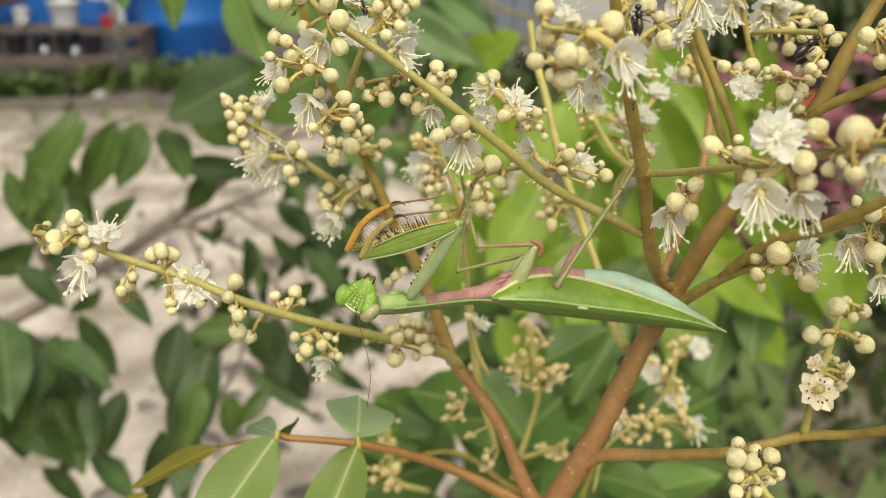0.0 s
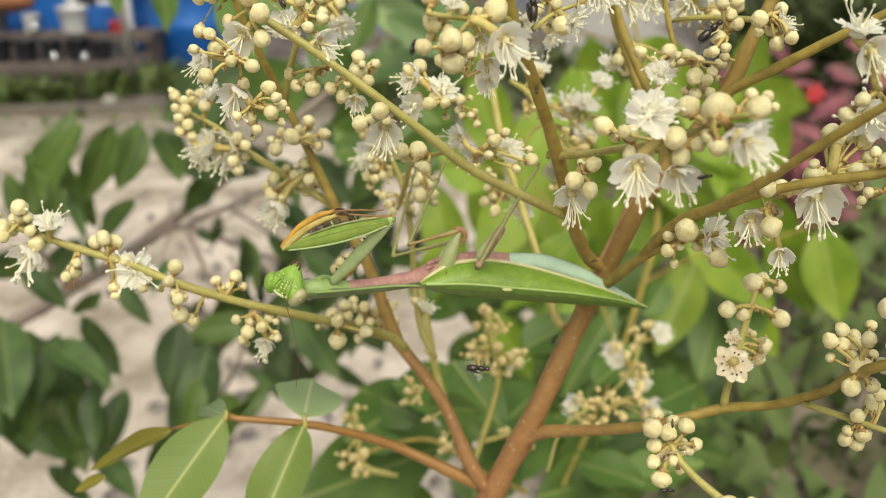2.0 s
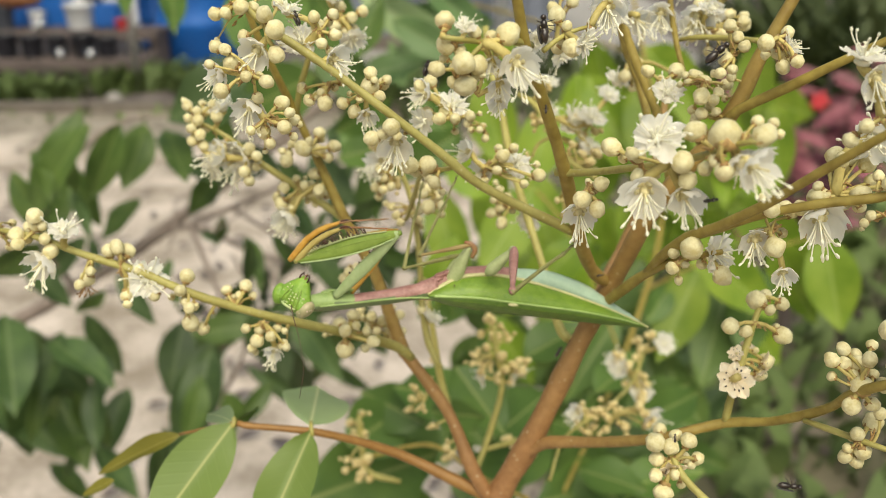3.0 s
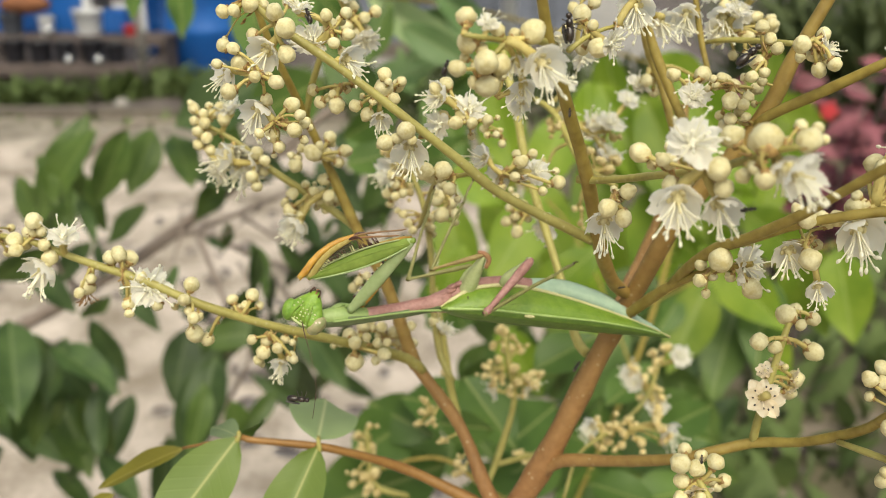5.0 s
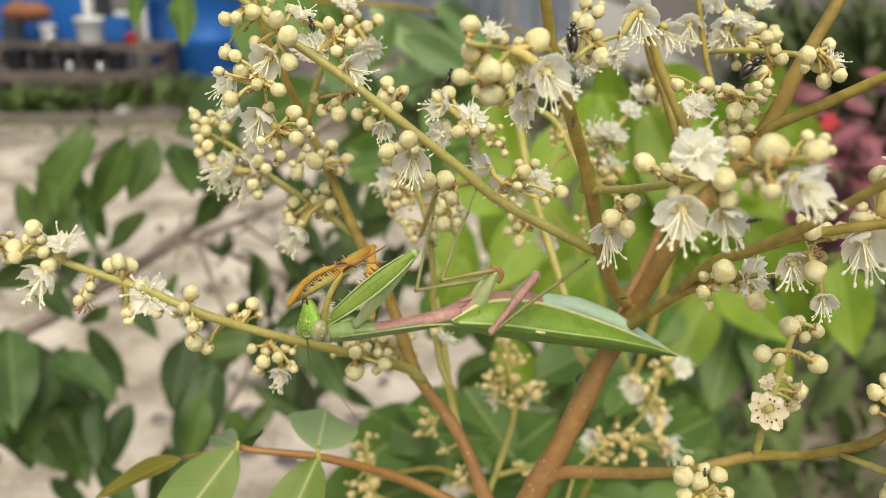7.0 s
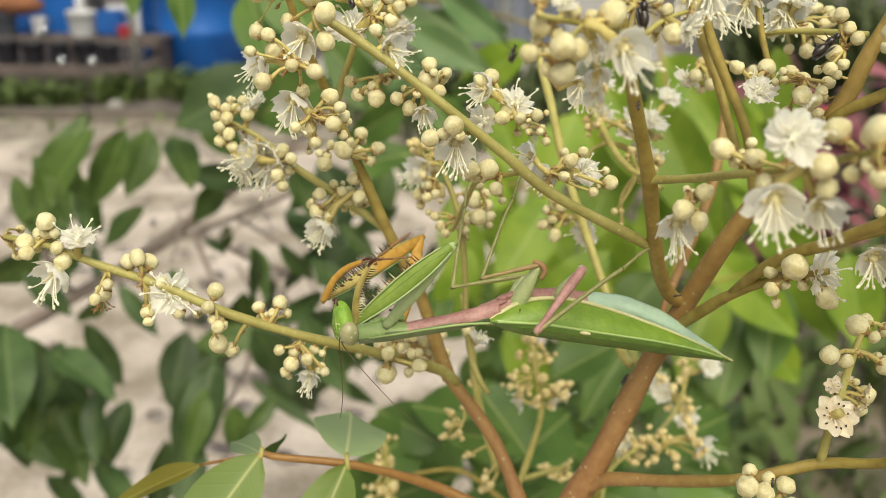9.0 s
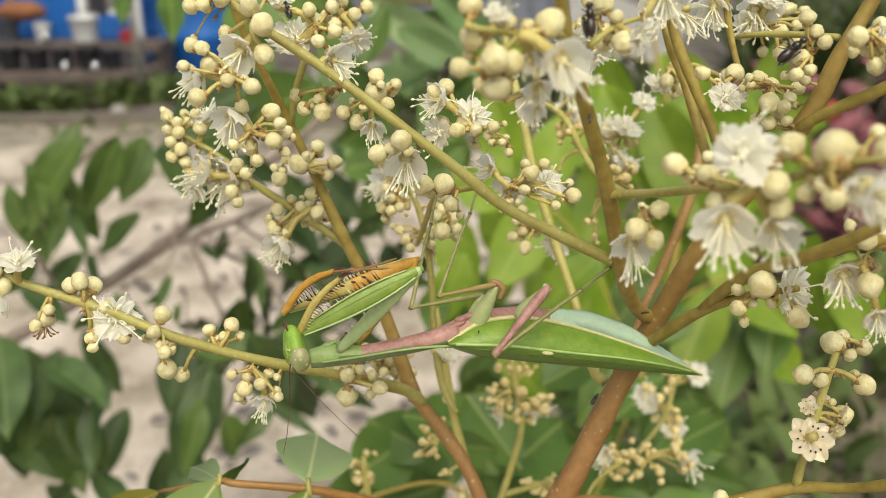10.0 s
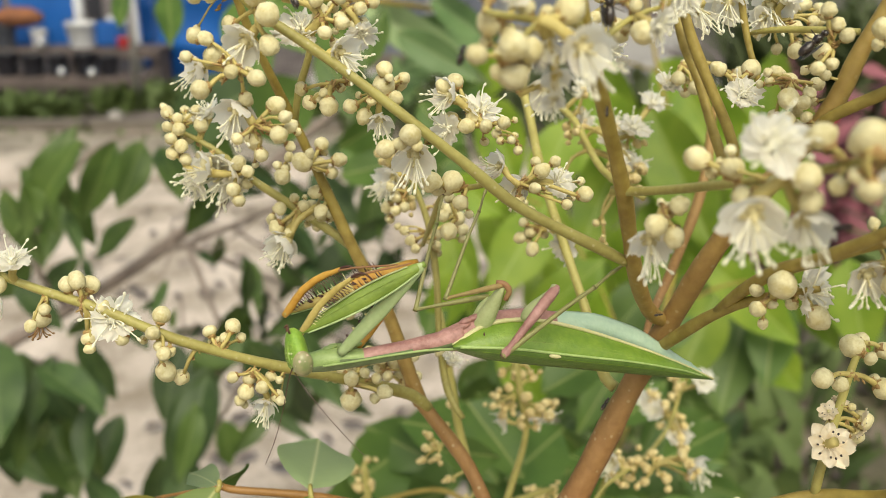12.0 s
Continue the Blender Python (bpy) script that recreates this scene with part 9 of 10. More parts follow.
    (10, -15.05, 0.17, 0.97, -0.4, -54.3, 0.5),
    (10.5, -14.97, -1.38, 1.11, -22.4, -50.0, 28.2),
    (11, -15.05, 0.11, 0.98, -22.1, -51.4, 27.5),
    (11.5, -15.03, 0.71, 0.95, -19.6, -53.9, 23.8),
    (12, -15.05, 0.22, 0.88, -22.8, -52.9, 27.7),
]
FEMUR_B_ROWS = [
    (0, -6.45, 1.61, 14.56, -171.2, 12.2, -143.9),
    (0.5, -6.77, 3.32, 14.51, -172.9, 10.2, -144.9),
    (1, -6.64, 3.13, 14.72, -172.3, 10.7, -144.0),
    (1.5, -5.43, 3.64, 13.54, -171.0, 13.8, -146.5),
    (2, -5.92, 4.96, 13.65, -171.6, 11.7, -143.9),
    (2.5, -6.70, 4.79, 14.29, -168.7, 13.0, -138.5),
    (3, -6.93, 8.42, 13.10, -171.6, 13.4, -147.5),
    (5, -6.10, 4.24, 13.59, -169.8, 16.3, -147.3),
    (5.5, -4.13, 3.24, 11.09, -173.5, 11.7, -150.4),
    (6, -13.40, 6.72, 13.95, -158.6, 20.6, -131.9),
    (6.5, -16.22, 10.68, 13.51, -151.8, 27.6, -130.9),
    (7, -15.41, 10.21, 14.15, -154.2, 26.1, -132.3),
    (9, -12.42, 8.70, 14.55, -158.5, 27.9, -139.9),
    (9.5, -7.24, 6.48, 14.37, -169.7, 19.6, -151.5),
    (10, -5.49, 0.25, 14.27, -172.2, 19.4, -157.6),
    (10.5, -5.70, 3.60, 13.67, -171.7, 18.9, -155.7),
    (11, -5.98, 4.82, 13.79, -171.3, 19.6, -155.4),
    (11.5, -6.19, 4.60, 14.18, -172.5, 20.4, -159.4),
    (12, -6.31, 4.82, 13.95, -170.4, 19.1, -152.8),
]
TIBIA_B_ROWS = [
    (0, -24.96, -11.90, 9.60, 24.2, -36.2, -37.3),
    (0.5, -25.65, -9.93, 10.34, 16.1, -30.2, -29.8),
    (1, -25.29, -10.40, 10.36, 15.8, -30.5, -29.1),
    (1.5, -24.41, -8.92, 7.95, 10.7, -37.3, -17.3),
    (2, -24.49, -8.55, 8.91, 10.0, -28.6, -20.3),
    (2.5, -23.81, -10.34, 9.00, 15.2, -29.9, -28.7),
    (3, -26.16, -3.85, 7.69, 8.2, -34.8, -14.2),
    (5, -25.04, -7.90, 7.00, -1.6, -36.6, 2.7),
    (5.5, -24.10, -8.08, 6.35, 8.2, -27.9, -17.2),
    (6, -28.06, -9.63, 5.71, 15.7, -23.4, -35.4),
    (6.5, -29.81, -5.03, 2.63, 19.0, -36.8, -29.9),
    (7, -29.57, -5.36, 3.83, 16.2, -35.3, -26.7),
    (9, -28.28, -4.65, 3.60, 30.3, -33.8, -46.4),
    (9.5, -26.66, -4.04, 6.50, 21.2, -30.2, -37.7),
    (10, -25.93, -8.17, 6.48, 20.4, -32.4, -34.8),
    (10.5, -25.91, -5.54, 6.06, 8.8, -35.2, -15.0),
    (11, -26.07, -4.36, 5.91, 13.0, -34.9, -21.9),
    (11.5, -26.75, -3.13, 6.00, 14.6, -34.7, -24.6),
    (12, -26.00, -5.31, 6.26, 16.3, -34.5, -27.4),
]
HCOXA_ROWS = [
    (0, 11.96, -2.00, 5.17, 38.0, -42.6, -49.1),
    (0.5, 11.96, -2.00, 5.17, 36.2, -42.3, -47.4),
    (1, 11.96, -2.00, 5.17, 31.1, -46.9, -39.6),
    (1.5, 11.96, -2.00, 5.17, 19.3, -48.4, -25.1),
    (2, 11.96, -2.00, 5.17, 28.3, -47.3, -36.2),
    (2.5, 11.96, -2.00, 5.17, 32.0, -43.8, -42.1),
    (3, 11.96, -2.00, 5.17, 25.8, -38.0, -38.1),
    (5, 11.96, -2.00, 5.17, 25.5, -33.9, -40.5),
    (5.5, 11.96, -2.00, 5.17, 28.9, -35.5, -43.6),
    (6, 11.96, -2.00, 5.17, 31.5, -35.9, -46.3),
    (6.5, 11.96, -2.00, 5.17, 37.2, -38.8, -50.5),
    (7, 11.96, -2.00, 5.17, 42.1, -38.1, -55.6),
    (9, 11.96, -2.00, 5.17, 41.9, -41.5, -53.6),
    (9.5, 11.96, -2.00, 5.17, 31.0, -39.6, -43.4),
    (10, 11.96, -2.00, 5.17, 28.0, -40.2, -39.4),
    (10.5, 11.96, -2.00, 5.17, 11.8, -39.8, -18.1),
    (11, 11.96, -2.00, 5.17, 31.0, -41.1, -42.4),
    (11.5, 11.96, -2.00, 5.17, 5.8, -39.1, -9.2),
    (12, 11.96, -2.00, 5.17, 25.9, -40.5, -36.8),
]
HFEMUR_ROWS = [
    (0, 15.48, -6.06, 10.11, -135.1, 27.7, -115.0),
    (0.5, 15.62, -5.97, 10.08, -136.4, 29.1, -117.0),
    (1, 15.80, -5.18, 10.49, -136.5, 27.7, -116.1),
    (1.5, 16.35, -4.05, 10.62, -138.5, 29.8, -119.3),
    (2, 15.95, -4.92, 10.53, -135.5, 27.2, -114.9),
    (2.5, 15.87, -5.53, 10.21, -137.7, 31.8, -120.1),
    (3, 16.48, -5.55, 9.66, -105.1, 30.8, -97.9),
    (5, 16.56, -5.93, 9.24, -153.3, 37.4, -140.3),
    (5.5, 16.27, -6.09, 9.40, -154.8, 42.2, -145.0),
    (6, 16.04, -6.27, 9.45, -156.5, 45.7, -148.7),
    (6.5, 15.58, -6.38, 9.73, -157.4, 46.5, -150.1),
    (7, 15.20, -6.73, 9.67, -156.8, 44.2, -148.4),
    (9, 15.21, -6.39, 10.00, -153.9, 45.6, -145.5),
    (9.5, 16.05, -5.86, 9.81, -159.0, 45.2, -151.6),
    (10, 16.26, -5.53, 9.88, -160.0, 44.8, -152.7),
    (10.5, 17.29, -3.74, 9.83, -159.0, 43.8, -151.0),
    (11, 16.02, -5.71, 9.96, -154.3, 42.6, -144.6),
    (11.5, 17.55, -2.90, 9.77, -163.2, 44.5, -156.7),
    (12, 16.40, -5.32, 9.90, -155.7, 42.1, -146.0),
]
HTIBIA_ROWS = [
    (0, 9.96, -17.89, 3.26, -11.0, -54.6, 13.4),
    (0.5, 9.76, -17.44, 2.91, -27.3, -46.0, 35.7),
    (1, 10.06, -16.89, 3.63, -29.6, -44.2, 39.1),
    (1.5, 10.08, -15.20, 3.28, -32.2, -46.1, 41.2),
    (2, 10.42, -16.81, 3.78, -37.0, -42.0, 48.4),
    (2.5, 9.59, -16.38, 2.46, -26.6, -41.2, 37.3),
    (3, 14.75, -18.10, 2.12, -23.1, -19.4, 52.1),
    (5, 7.55, -13.40, 0.28, -15.6, -17.0, 43.6),
    (5.5, 7.32, -12.35, -0.51, -16.3, -22.3, 37.6),
    (6, 7.24, -11.61, -1.10, -19.7, -26.0, 39.2),
    (6.5, 6.78, -11.44, -0.95, -18.4, -28.2, 35.1),
    (7, 6.20, -12.28, -0.60, -18.0, -27.2, 35.4),
    (9, 6.70, -12.23, -0.53, -13.4, -32.3, 24.0),
    (9.5, 6.90, -10.81, -0.64, -13.4, -28.9, 26.2),
    (10, 6.97, -10.34, -0.51, -14.4, -29.2, 27.8),
    (10.5, 7.98, -8.90, -0.36, -16.8, -28.3, 32.5),
    (11, 7.18, -12.00, -0.02, -14.7, -29.8, 27.8),
    (11.5, 7.89, -7.06, -0.56, -11.3, -30.0, 21.8),
    (12, 7.33, -11.44, 0.02, -14.0, -29.7, 26.7),
]
MFEMUR_ROWS = [
    (0, 8.14, -4.00, 10.42, 179.9, 2.5, 178.2),
    (0.5, 8.14, -4.00, 10.42, -180.0, -3.6, 179.9),
    (1, 8.14, -4.00, 10.42, -177.3, 3.2, -140.1),
    (1.5, 8.14, -4.00, 10.42, -175.6, 8.6, -152.5),
    (2, 8.14, -4.00, 10.42, -175.1, 12.1, -157.5),
    (2.5, 8.14, -4.00, 10.42, -175.2, 9.8, -153.7),
    (3, 8.14, -4.00, 10.42, -175.6, 10.5, -157.0),
    (5, 8.14, -4.00, 10.42, -174.8, 13.1, -158.2),
    (5.5, 8.14, -4.00, 10.42, -173.8, 12.1, -152.7),
    (6, 8.14, -4.00, 10.42, -175.7, 10.5, -157.6),
    (6.5, 8.14, -4.00, 10.42, -177.7, 14.2, -170.6),
    (7, 8.14, -4.00, 10.42, -177.4, 11.1, -166.8),
    (9, 8.14, -4.00, 10.42, -175.9, 13.1, -162.4),
    (9.5, 8.14, -4.00, 10.42, -175.0, 9.7, -152.6),
    (10, 8.14, -4.00, 10.42, -176.2, 8.7, -156.2),
    (10.5, 8.14, -4.00, 10.42, -175.2, 6.9, -145.1),
    (11, 8.14, -4.00, 10.42, -176.8, 7.1, -155.6),
    (11.5, 8.14, -4.00, 10.42, -177.0, 7.1, -157.3),
    (12, 8.14, -4.00, 10.42, -175.0, 9.8, -152.7),
]
MTIBIA_ROWS = [
    (0, -2.62, -3.65, 9.95, -119.7, -66.2, 117.6),
    (0.5, -2.61, -3.99, 11.10, -108.7, -62.0, 106.7),
    (1, -0.11, -10.91, 9.82, -101.2, -69.3, 100.4),
    (1.5, -1.31, -8.92, 8.81, -44.7, -51.3, 51.7),
    (2, -1.60, -8.03, 8.16, -40.9, -54.1, 46.9),
    (2.5, -1.38, -8.70, 8.59, -43.3, -52.8, 49.8),
    (3, -1.62, -8.14, 8.46, -48.8, -47.7, 57.1),
    (5, -1.61, -7.90, 7.98, -39.9, -53.9, 46.0),
    (5.5, -1.22, -8.84, 8.16, -45.2, -53.9, 51.3),
    (6, -1.66, -8.04, 8.46, -50.5, -55.6, 55.8),
    (6.5, -2.17, -5.70, 7.77, -44.0, -60.4, 48.0),
    (7, -2.15, -6.42, 8.34, -46.7, -56.7, 51.8),
    (9, -1.86, -7.18, 7.97, -31.4, -65.7, 33.8),
    (9.5, -1.29, -8.89, 8.61, -36.0, -62.0, 39.5),
    (10, -1.60, -8.30, 8.78, -36.5, -62.3, 39.9),
    (10.5, -0.64, -10.12, 9.12, -43.0, -60.0, 47.1),
    (11, -1.60, -8.42, 9.08, -37.4, -61.1, 41.1),
    (11.5, -1.72, -8.13, 9.09, -32.6, -61.1, 36.1),
    (12, -1.29, -8.88, 8.59, -31.0, -63.8, 33.8),
]
NFEMUR_ROWS = [
    (0, 6.31, 4.00, 8.33, -177.2, 13.1, -167.9),
    (0.5, 6.31, 4.00, 8.33, -174.9, 12.4, -157.5),
    (1, 6.31, 4.00, 8.33, -177.1, 8.2, -160.1),
    (1.5, 6.31, 4.00, 8.33, -175.7, 9.8, -156.5),
    (2, 6.31, 4.00, 8.33, -174.5, 10.2, -151.5),
    (2.5, 6.31, 4.00, 8.33, -175.5, 6.4, -144.6),
    (3, 6.31, 4.00, 8.33, -173.5, 11.0, -149.2),
    (5, 6.31, 4.00, 8.33, -177.1, 10.6, -164.5),
    (5.5, 6.31, 4.00, 8.33, -174.9, 11.6, -156.1),
    (6, 6.31, 4.00, 8.33, -176.8, 10.4, -162.5),
    (6.5, 6.31, 4.00, 8.33, -178.7, 10.2, -172.4),
    (7, 6.31, 4.00, 8.33, 179.9, 9.6, 179.3),
    (9, 6.31, 4.00, 8.33, -178.9, 10.5, -173.9),
    (9.5, 6.31, 4.00, 8.33, -177.5, 8.2, -163.1),
    (10, 6.31, 4.00, 8.33, -177.5, 8.6, -163.9),
    (10.5, 6.31, 4.00, 8.33, -177.4, 5.7, -155.2),
    (11, 6.31, 4.00, 8.33, -177.6, 7.5, -162.1),
    (11.5, 6.31, 4.00, 8.33, -177.6, 8.4, -163.9),
    (12, 6.31, 4.00, 8.33, -177.1, 8.5, -161.2),
]
NTIBIA_ROWS = [
    (0, -6.03, 1.36, 5.40, -73.3, -51.2, 76.9),
    (0.5, -5.38, -0.84, 5.55, -74.9, -50.8, 78.2),
    (1, -5.75, -0.37, 6.48, -64.7, -62.1, 67.3),
    (1.5, -5.40, -1.10, 6.12, -61.2, -53.7, 66.1),
    (2, -4.90, -2.08, 6.03, -62.0, -52.5, 67.1),
    (2.5, -4.19, -3.45, 6.88, -65.2, -54.1, 69.5),
    (3, -4.62, -2.50, 5.85, -67.1, -56.1, 70.7),
    (5, -5.96, 0.60, 5.94, -57.3, -56.1, 61.9),
    (5.5, -5.30, -1.14, 5.73, -60.3, -55.5, 64.8),
    (6, -5.85, 0.18, 5.99, -62.8, -57.8, 66.5),
    (6.5, -6.33, 2.31, 6.04, -62.3, -62.2, 65.1),
    (7, -6.47, 4.16, 6.16, -61.1, -62.8, 63.8),
    (9, -6.36, 2.66, 5.97, -68.7, -66.9, 70.3),
    (9.5, -5.96, 0.27, 6.48, -62.4, -60.8, 65.5),
    (10, -6.00, 0.44, 6.39, -54.5, -65.4, 57.1),
    (10.5, -5.40, -1.41, 7.05, -60.9, -60.8, 64.1),
    (11, -5.91, 0.04, 6.64, -58.2, -64.2, 60.8),
    (11.5, -6.01, 0.44, 6.44, -53.2, -63.3, 56.2),
    (12, -5.83, -0.12, 6.42, -54.7, -64.0, 57.5),
]
HEAD_ROWS = [
    (0, -22.87, -13.50, 1.16, 85.0, 29.9, -15.6),
    (0.5, -23.28, -13.50, 2.04, 85.0, 29.9, -15.6),
    (1, -23.26, -13.50, 2.13, 85.0, 29.9, -15.6),
    (1.5, -23.21, -13.50, 1.99, 85.0, 29.9, -15.6),
    (2, -23.43, -13.50, 2.01, 85.0, 29.9, -15.6),
    (2.5, -23.77, -13.50, 1.99, 85.0, 29.9, -15.6),
    (3, -24.17, -13.50, 1.11, 85.0, 29.9, -15.6),
    (5, -23.54, -13.50, 1.07, 85.0, 29.9, -15.6),
    (5.5, -23.53, -13.50, -0.44, 79.1, 25.7, -30.4),
    (6, -23.60, -13.50, 0.33, 97.3, -1.0, -59.6),
    (6.5, -23.75, -13.50, 0.40, 97.3, -1.0, -59.6),
    (7, -24.88, -13.50, 1.00, 97.3, -1.0, -59.6),
    (9, -24.10, -13.50, 0.11, 101.6, -0.5, -73.7),
    (9.5, -24.09, -13.50, 1.10, 101.6, -0.5, -73.7),
    (10, -23.70, -13.50, 0.96, 101.6, -0.5, -73.7),
    (10.5, -23.37, -13.50, 1.15, 101.6, -0.5, -73.7),
    (11, -23.89, -13.50, 0.88, 101.6, -0.5, -73.7),
    (11.5, -23.71, -13.50, 1.09, 101.6, -0.5, -73.7),
    (12, -23.36, -13.50, 0.74, 101.6, -0.5, -73.7),
]

mantis = new("mantis")
tagged(mantis, "green mantis with pink thorax, folded leaf-like wings, raised spiny forelegs", "mantis")


def loft(sections, sides=16):
    """Closed body along x through sections (x, low z, high z, half thickness, y)."""
    rows = []
    sections = np.array(sections, float)
    for a, b in zip(sections, sections[1:]):
        for k in range(4):
            t = k / 4
            t2 = t * t * (3 - 2 * t)
            rows.append([a[0] + (b[0] - a[0]) * t, *(a[1:] + (b[1:] - a[1:]) * (0.5 * t + 0.5 * t2))])
    rows.append(list(sections[-1]))
    v, f = [], []
    for x, lo, hi, th, y in rows:
        for k in range(sides):
            a = 2 * math.pi * k / sides
            v.append((x * MM, (y + th * math.cos(a)) * MM, ((lo + hi) / 2 + (hi - lo) / 2 * math.sin(a)) * MM))
    n = len(rows)
    f = [(i * sides + k, (i + 1) * sides + k, (i + 1) * sides + (k + 1) % sides, i * sides + (k + 1) % sides) for i in range(n - 1) for k in range(sides)]
    f += [tuple(range(sides)), tuple(range((n - 1) * sides, n * sides))[::-1]]
    return v, f


def painted(name, vf, mats, choose):
    """Mesh whose faces take one of the materials by where their middle lies, in mm."""
    v, f = vf
    slots = []
    for q in f:
        c = sum((Vector(v[i]) for i in q), Vector()) / len(q) / MM
        slots.append(choose(c))
    return mesh_of(name, v, f, mats, slots=slots)


def spike(base, tip, r):
    b, t = np.array(base, float) * MM, np.array(tip, float) * MM
    return tube(np.array([(*b, r * MM), (*(b + (t - b) * 0.5), r * 0.7 * MM), (*t, r * 0.08 * MM)]), 6)


def wire(points, step=0.4, sides=8):
    return tube(smooth_line([tuple(q * MM for q in p) for p in points], step * MM), sides, 0.03)


# thorax behind the neck shield and the abdomen under the wings
part("thorax", painted("thorax", loft([(-1.48, -0.42, 3.18, 1.3, 0.4), (2.1, -0.6, 4.5, 1.6, 1.4), (6.23, -1.16, 6.0, 1.9, 2.3), (12.58, -1.8, 6.3, 2.0, 4.2), (20.07, -2.44, 5.4, 1.9, 6.2), (28.85, -3.44, 3.29, 1.6, 8.6), (36.63, -4.62, -0.16, 1.1, 10.2), (43.29, -5.76, -4.06, 0.5, 11.2)]), [M_MPINK, M_MTEAL], lambda c: 0 if c.x < 19 else 1), mantis, label="dusty pink thorax and pale abdomen")
for i, (x, z) in enumerate([(-0.8, 2.3), (0.3, 3.0), (1.5, 3.4), (2.4, 4.4), (3.8, 4.9)]):
    part("thorax_fold", mesh_of("thorax_fold", *moved(ball(7, 12), Matrix.Translation((x * MM, (0.2 + 0.28 * x) * MM, z * MM)) @ Matrix.Rotation(-0.35, 4, "Y") @ Matrix.Diagonal(((1.2 + 0.4 * (i % 3)) * MM, 1.3 * MM, 0.6 * MM, 1))), M_MPINK), mantis)


def wing(name, top, ridge, low, bulge, depth, mat, under):
    """A folded fore wing: edges and ridge given as heights along x; it bulges outwards at the ridge."""
    xs = np.linspace(top[0][0], top[-1][0], 40)
    zt, zr, zl = (np.interp(xs, [p[0] for p in q], [p[1] for p in q]) for q in (top, ridge, low))
    ker = np.ones(5) / 5
    zt, zr, zl = (np.concatenate([q[:2], np.convolve(q, ker, "valid"), q[-2:]]) for q in (zt, zr, zl))
    v = []
    for i, x in enumerate(xs):
        u = i / 39
        y0 = np.interp(u, [0, 1], depth)
        b = bulge * math.sin(math.pi * min(1, 0.12 + u * 0.88)) ** 0.7
        for k in range(13):
            s = k / 12
            if s < 0.6:
                q = s / 0.6
                z, out = zt[i] + (zr[i] - zt[i]) * q, math.sin(q * math.pi / 2) ** 0.8
            else:
                q = (s - 0.6) / 0.4
                z, out = zr[i] + (zl[i] - zr[i]) * q, math.cos(q * math.pi / 2) ** 1.2
            rip = 0.05 * math.sin(x * 2.3 + k) * math.sin(k * 1.1)
            v.append((x * MM, (y0 - b * out + rip) * MM, z * MM))
    f = [(i * 13 + k, i * 13 + k + 1, (i + 1) * 13 + k + 1, (i + 1) * 13 + k) for i in range(39) for k in range(12)]
    # panel below the ridge takes the second material; on the near wing its deeper green paints shade
    slots = [1 if k >= 7 else 0 for i in range(39) for k in range(12)]
    ob = part(name, mesh_of(name, v, f, [mat, under], slots=slots), mantis)
    thick = ob.modifiers.new("thickness", "SOLIDIFY")
    thick.thickness, thick.offset = 0.00018, 1
    return xs, zt, zr, np.array(v).reshape(40, 13, 3) / MM


NEAR_TOP = [(0.17, 0.53), (2.3, 2.5), (6.59, 4.22), (12.5, 4.63), (18.61, 3.62), (26.45, 1.33), (34.44, -1.47), (41.34, -4.2), (46.54, -6.77)]
NEAR_RIDGE = [(0.17, 0.48), (9.79, 0.1), (19.68, -1.31), (31.02, -2.87), (41.34, -4.99), (46.54, -6.8)]
NEAR_LOW = [(0.17, 0.23), (3.32, -1.36), (11.98, -2.76), (22.89, -4.13), (34.44, -5.54), (46.54, -6.83)]
xs, zt, zr, skin = wing("fore_wing", NEAR_TOP, NEAR_RIDGE, NEAR_LOW, 3.4, (-0.6, 10.0), M_MGREEN, M_MDEEP)
mantis.children[-1]["label"] = "bright green leaf-like fore wing"
part("wing_edge", mesh_of("wing_edge", *wire([(x, np.interp(k / 9, [0, 1], (-0.6, 10.0)) - 0.55, z + 0.05, 0.46 - 0.03 * k) for k, (x, z) in enumerate(zip(np.interp(np.linspace(0, 1, 10), np.linspace(0, 1, 40), xs), np.interp(np.linspace(0, 1, 10), np.linspace(0, 1, 40), zt)))]), M_MCREAM), mantis, label="cream edge of the wing")
ridge_pts = []
for i in range(1, 39, 3):
    u = i / 39
    ridge_pts.append((xs[i], np.interp(u, [0, 1], (-0.6, 10.0)) - 3.4 * math.sin(math.pi * min(1, 0.12 + u * 0.88)) ** 0.7 - 0.14, zr[i], 0.30 - 0.004 * i))
part("wing_vein", mesh_of("wing_vein", *wire(ridge_pts), M_MVEIN), mantis, label="pale vein along the wing")
for k, lo, hi, r in ((9, 4, 37, 0.13), (10, 8, 34, 0.09), (11, 12, 36, 0.10), (4, 12, 36, 0.07), (5, 8, 34, 0.08), (2, 16, 34, 0.06)):
    part("wing_vein", mesh_of("wing_vein", *wire([(*(skin[i, k] + (0, -0.13, 0)), r) for i in range(lo, hi, 4)]), M_MGREEN if k > 8 else M_MLEG), mantis)
for i in range(3, 34, 2):
    k = 5.5 - (i % 3)
    a, b = skin[i, int(k)], skin[min(39, i + 3), max(1, int(k) - 3)]
    part("wing_vein", mesh_of("wing_vein", *wire([(*(a + (0, -0.10, 0)), 0.045), (*((a + b) / 2 + (0, -0.16, 0.1)), 0.045), (*(b + (0, -0.10, 0)), 0.03)]), M_MDEEP if i < 15 else M_MLEG), mantis)
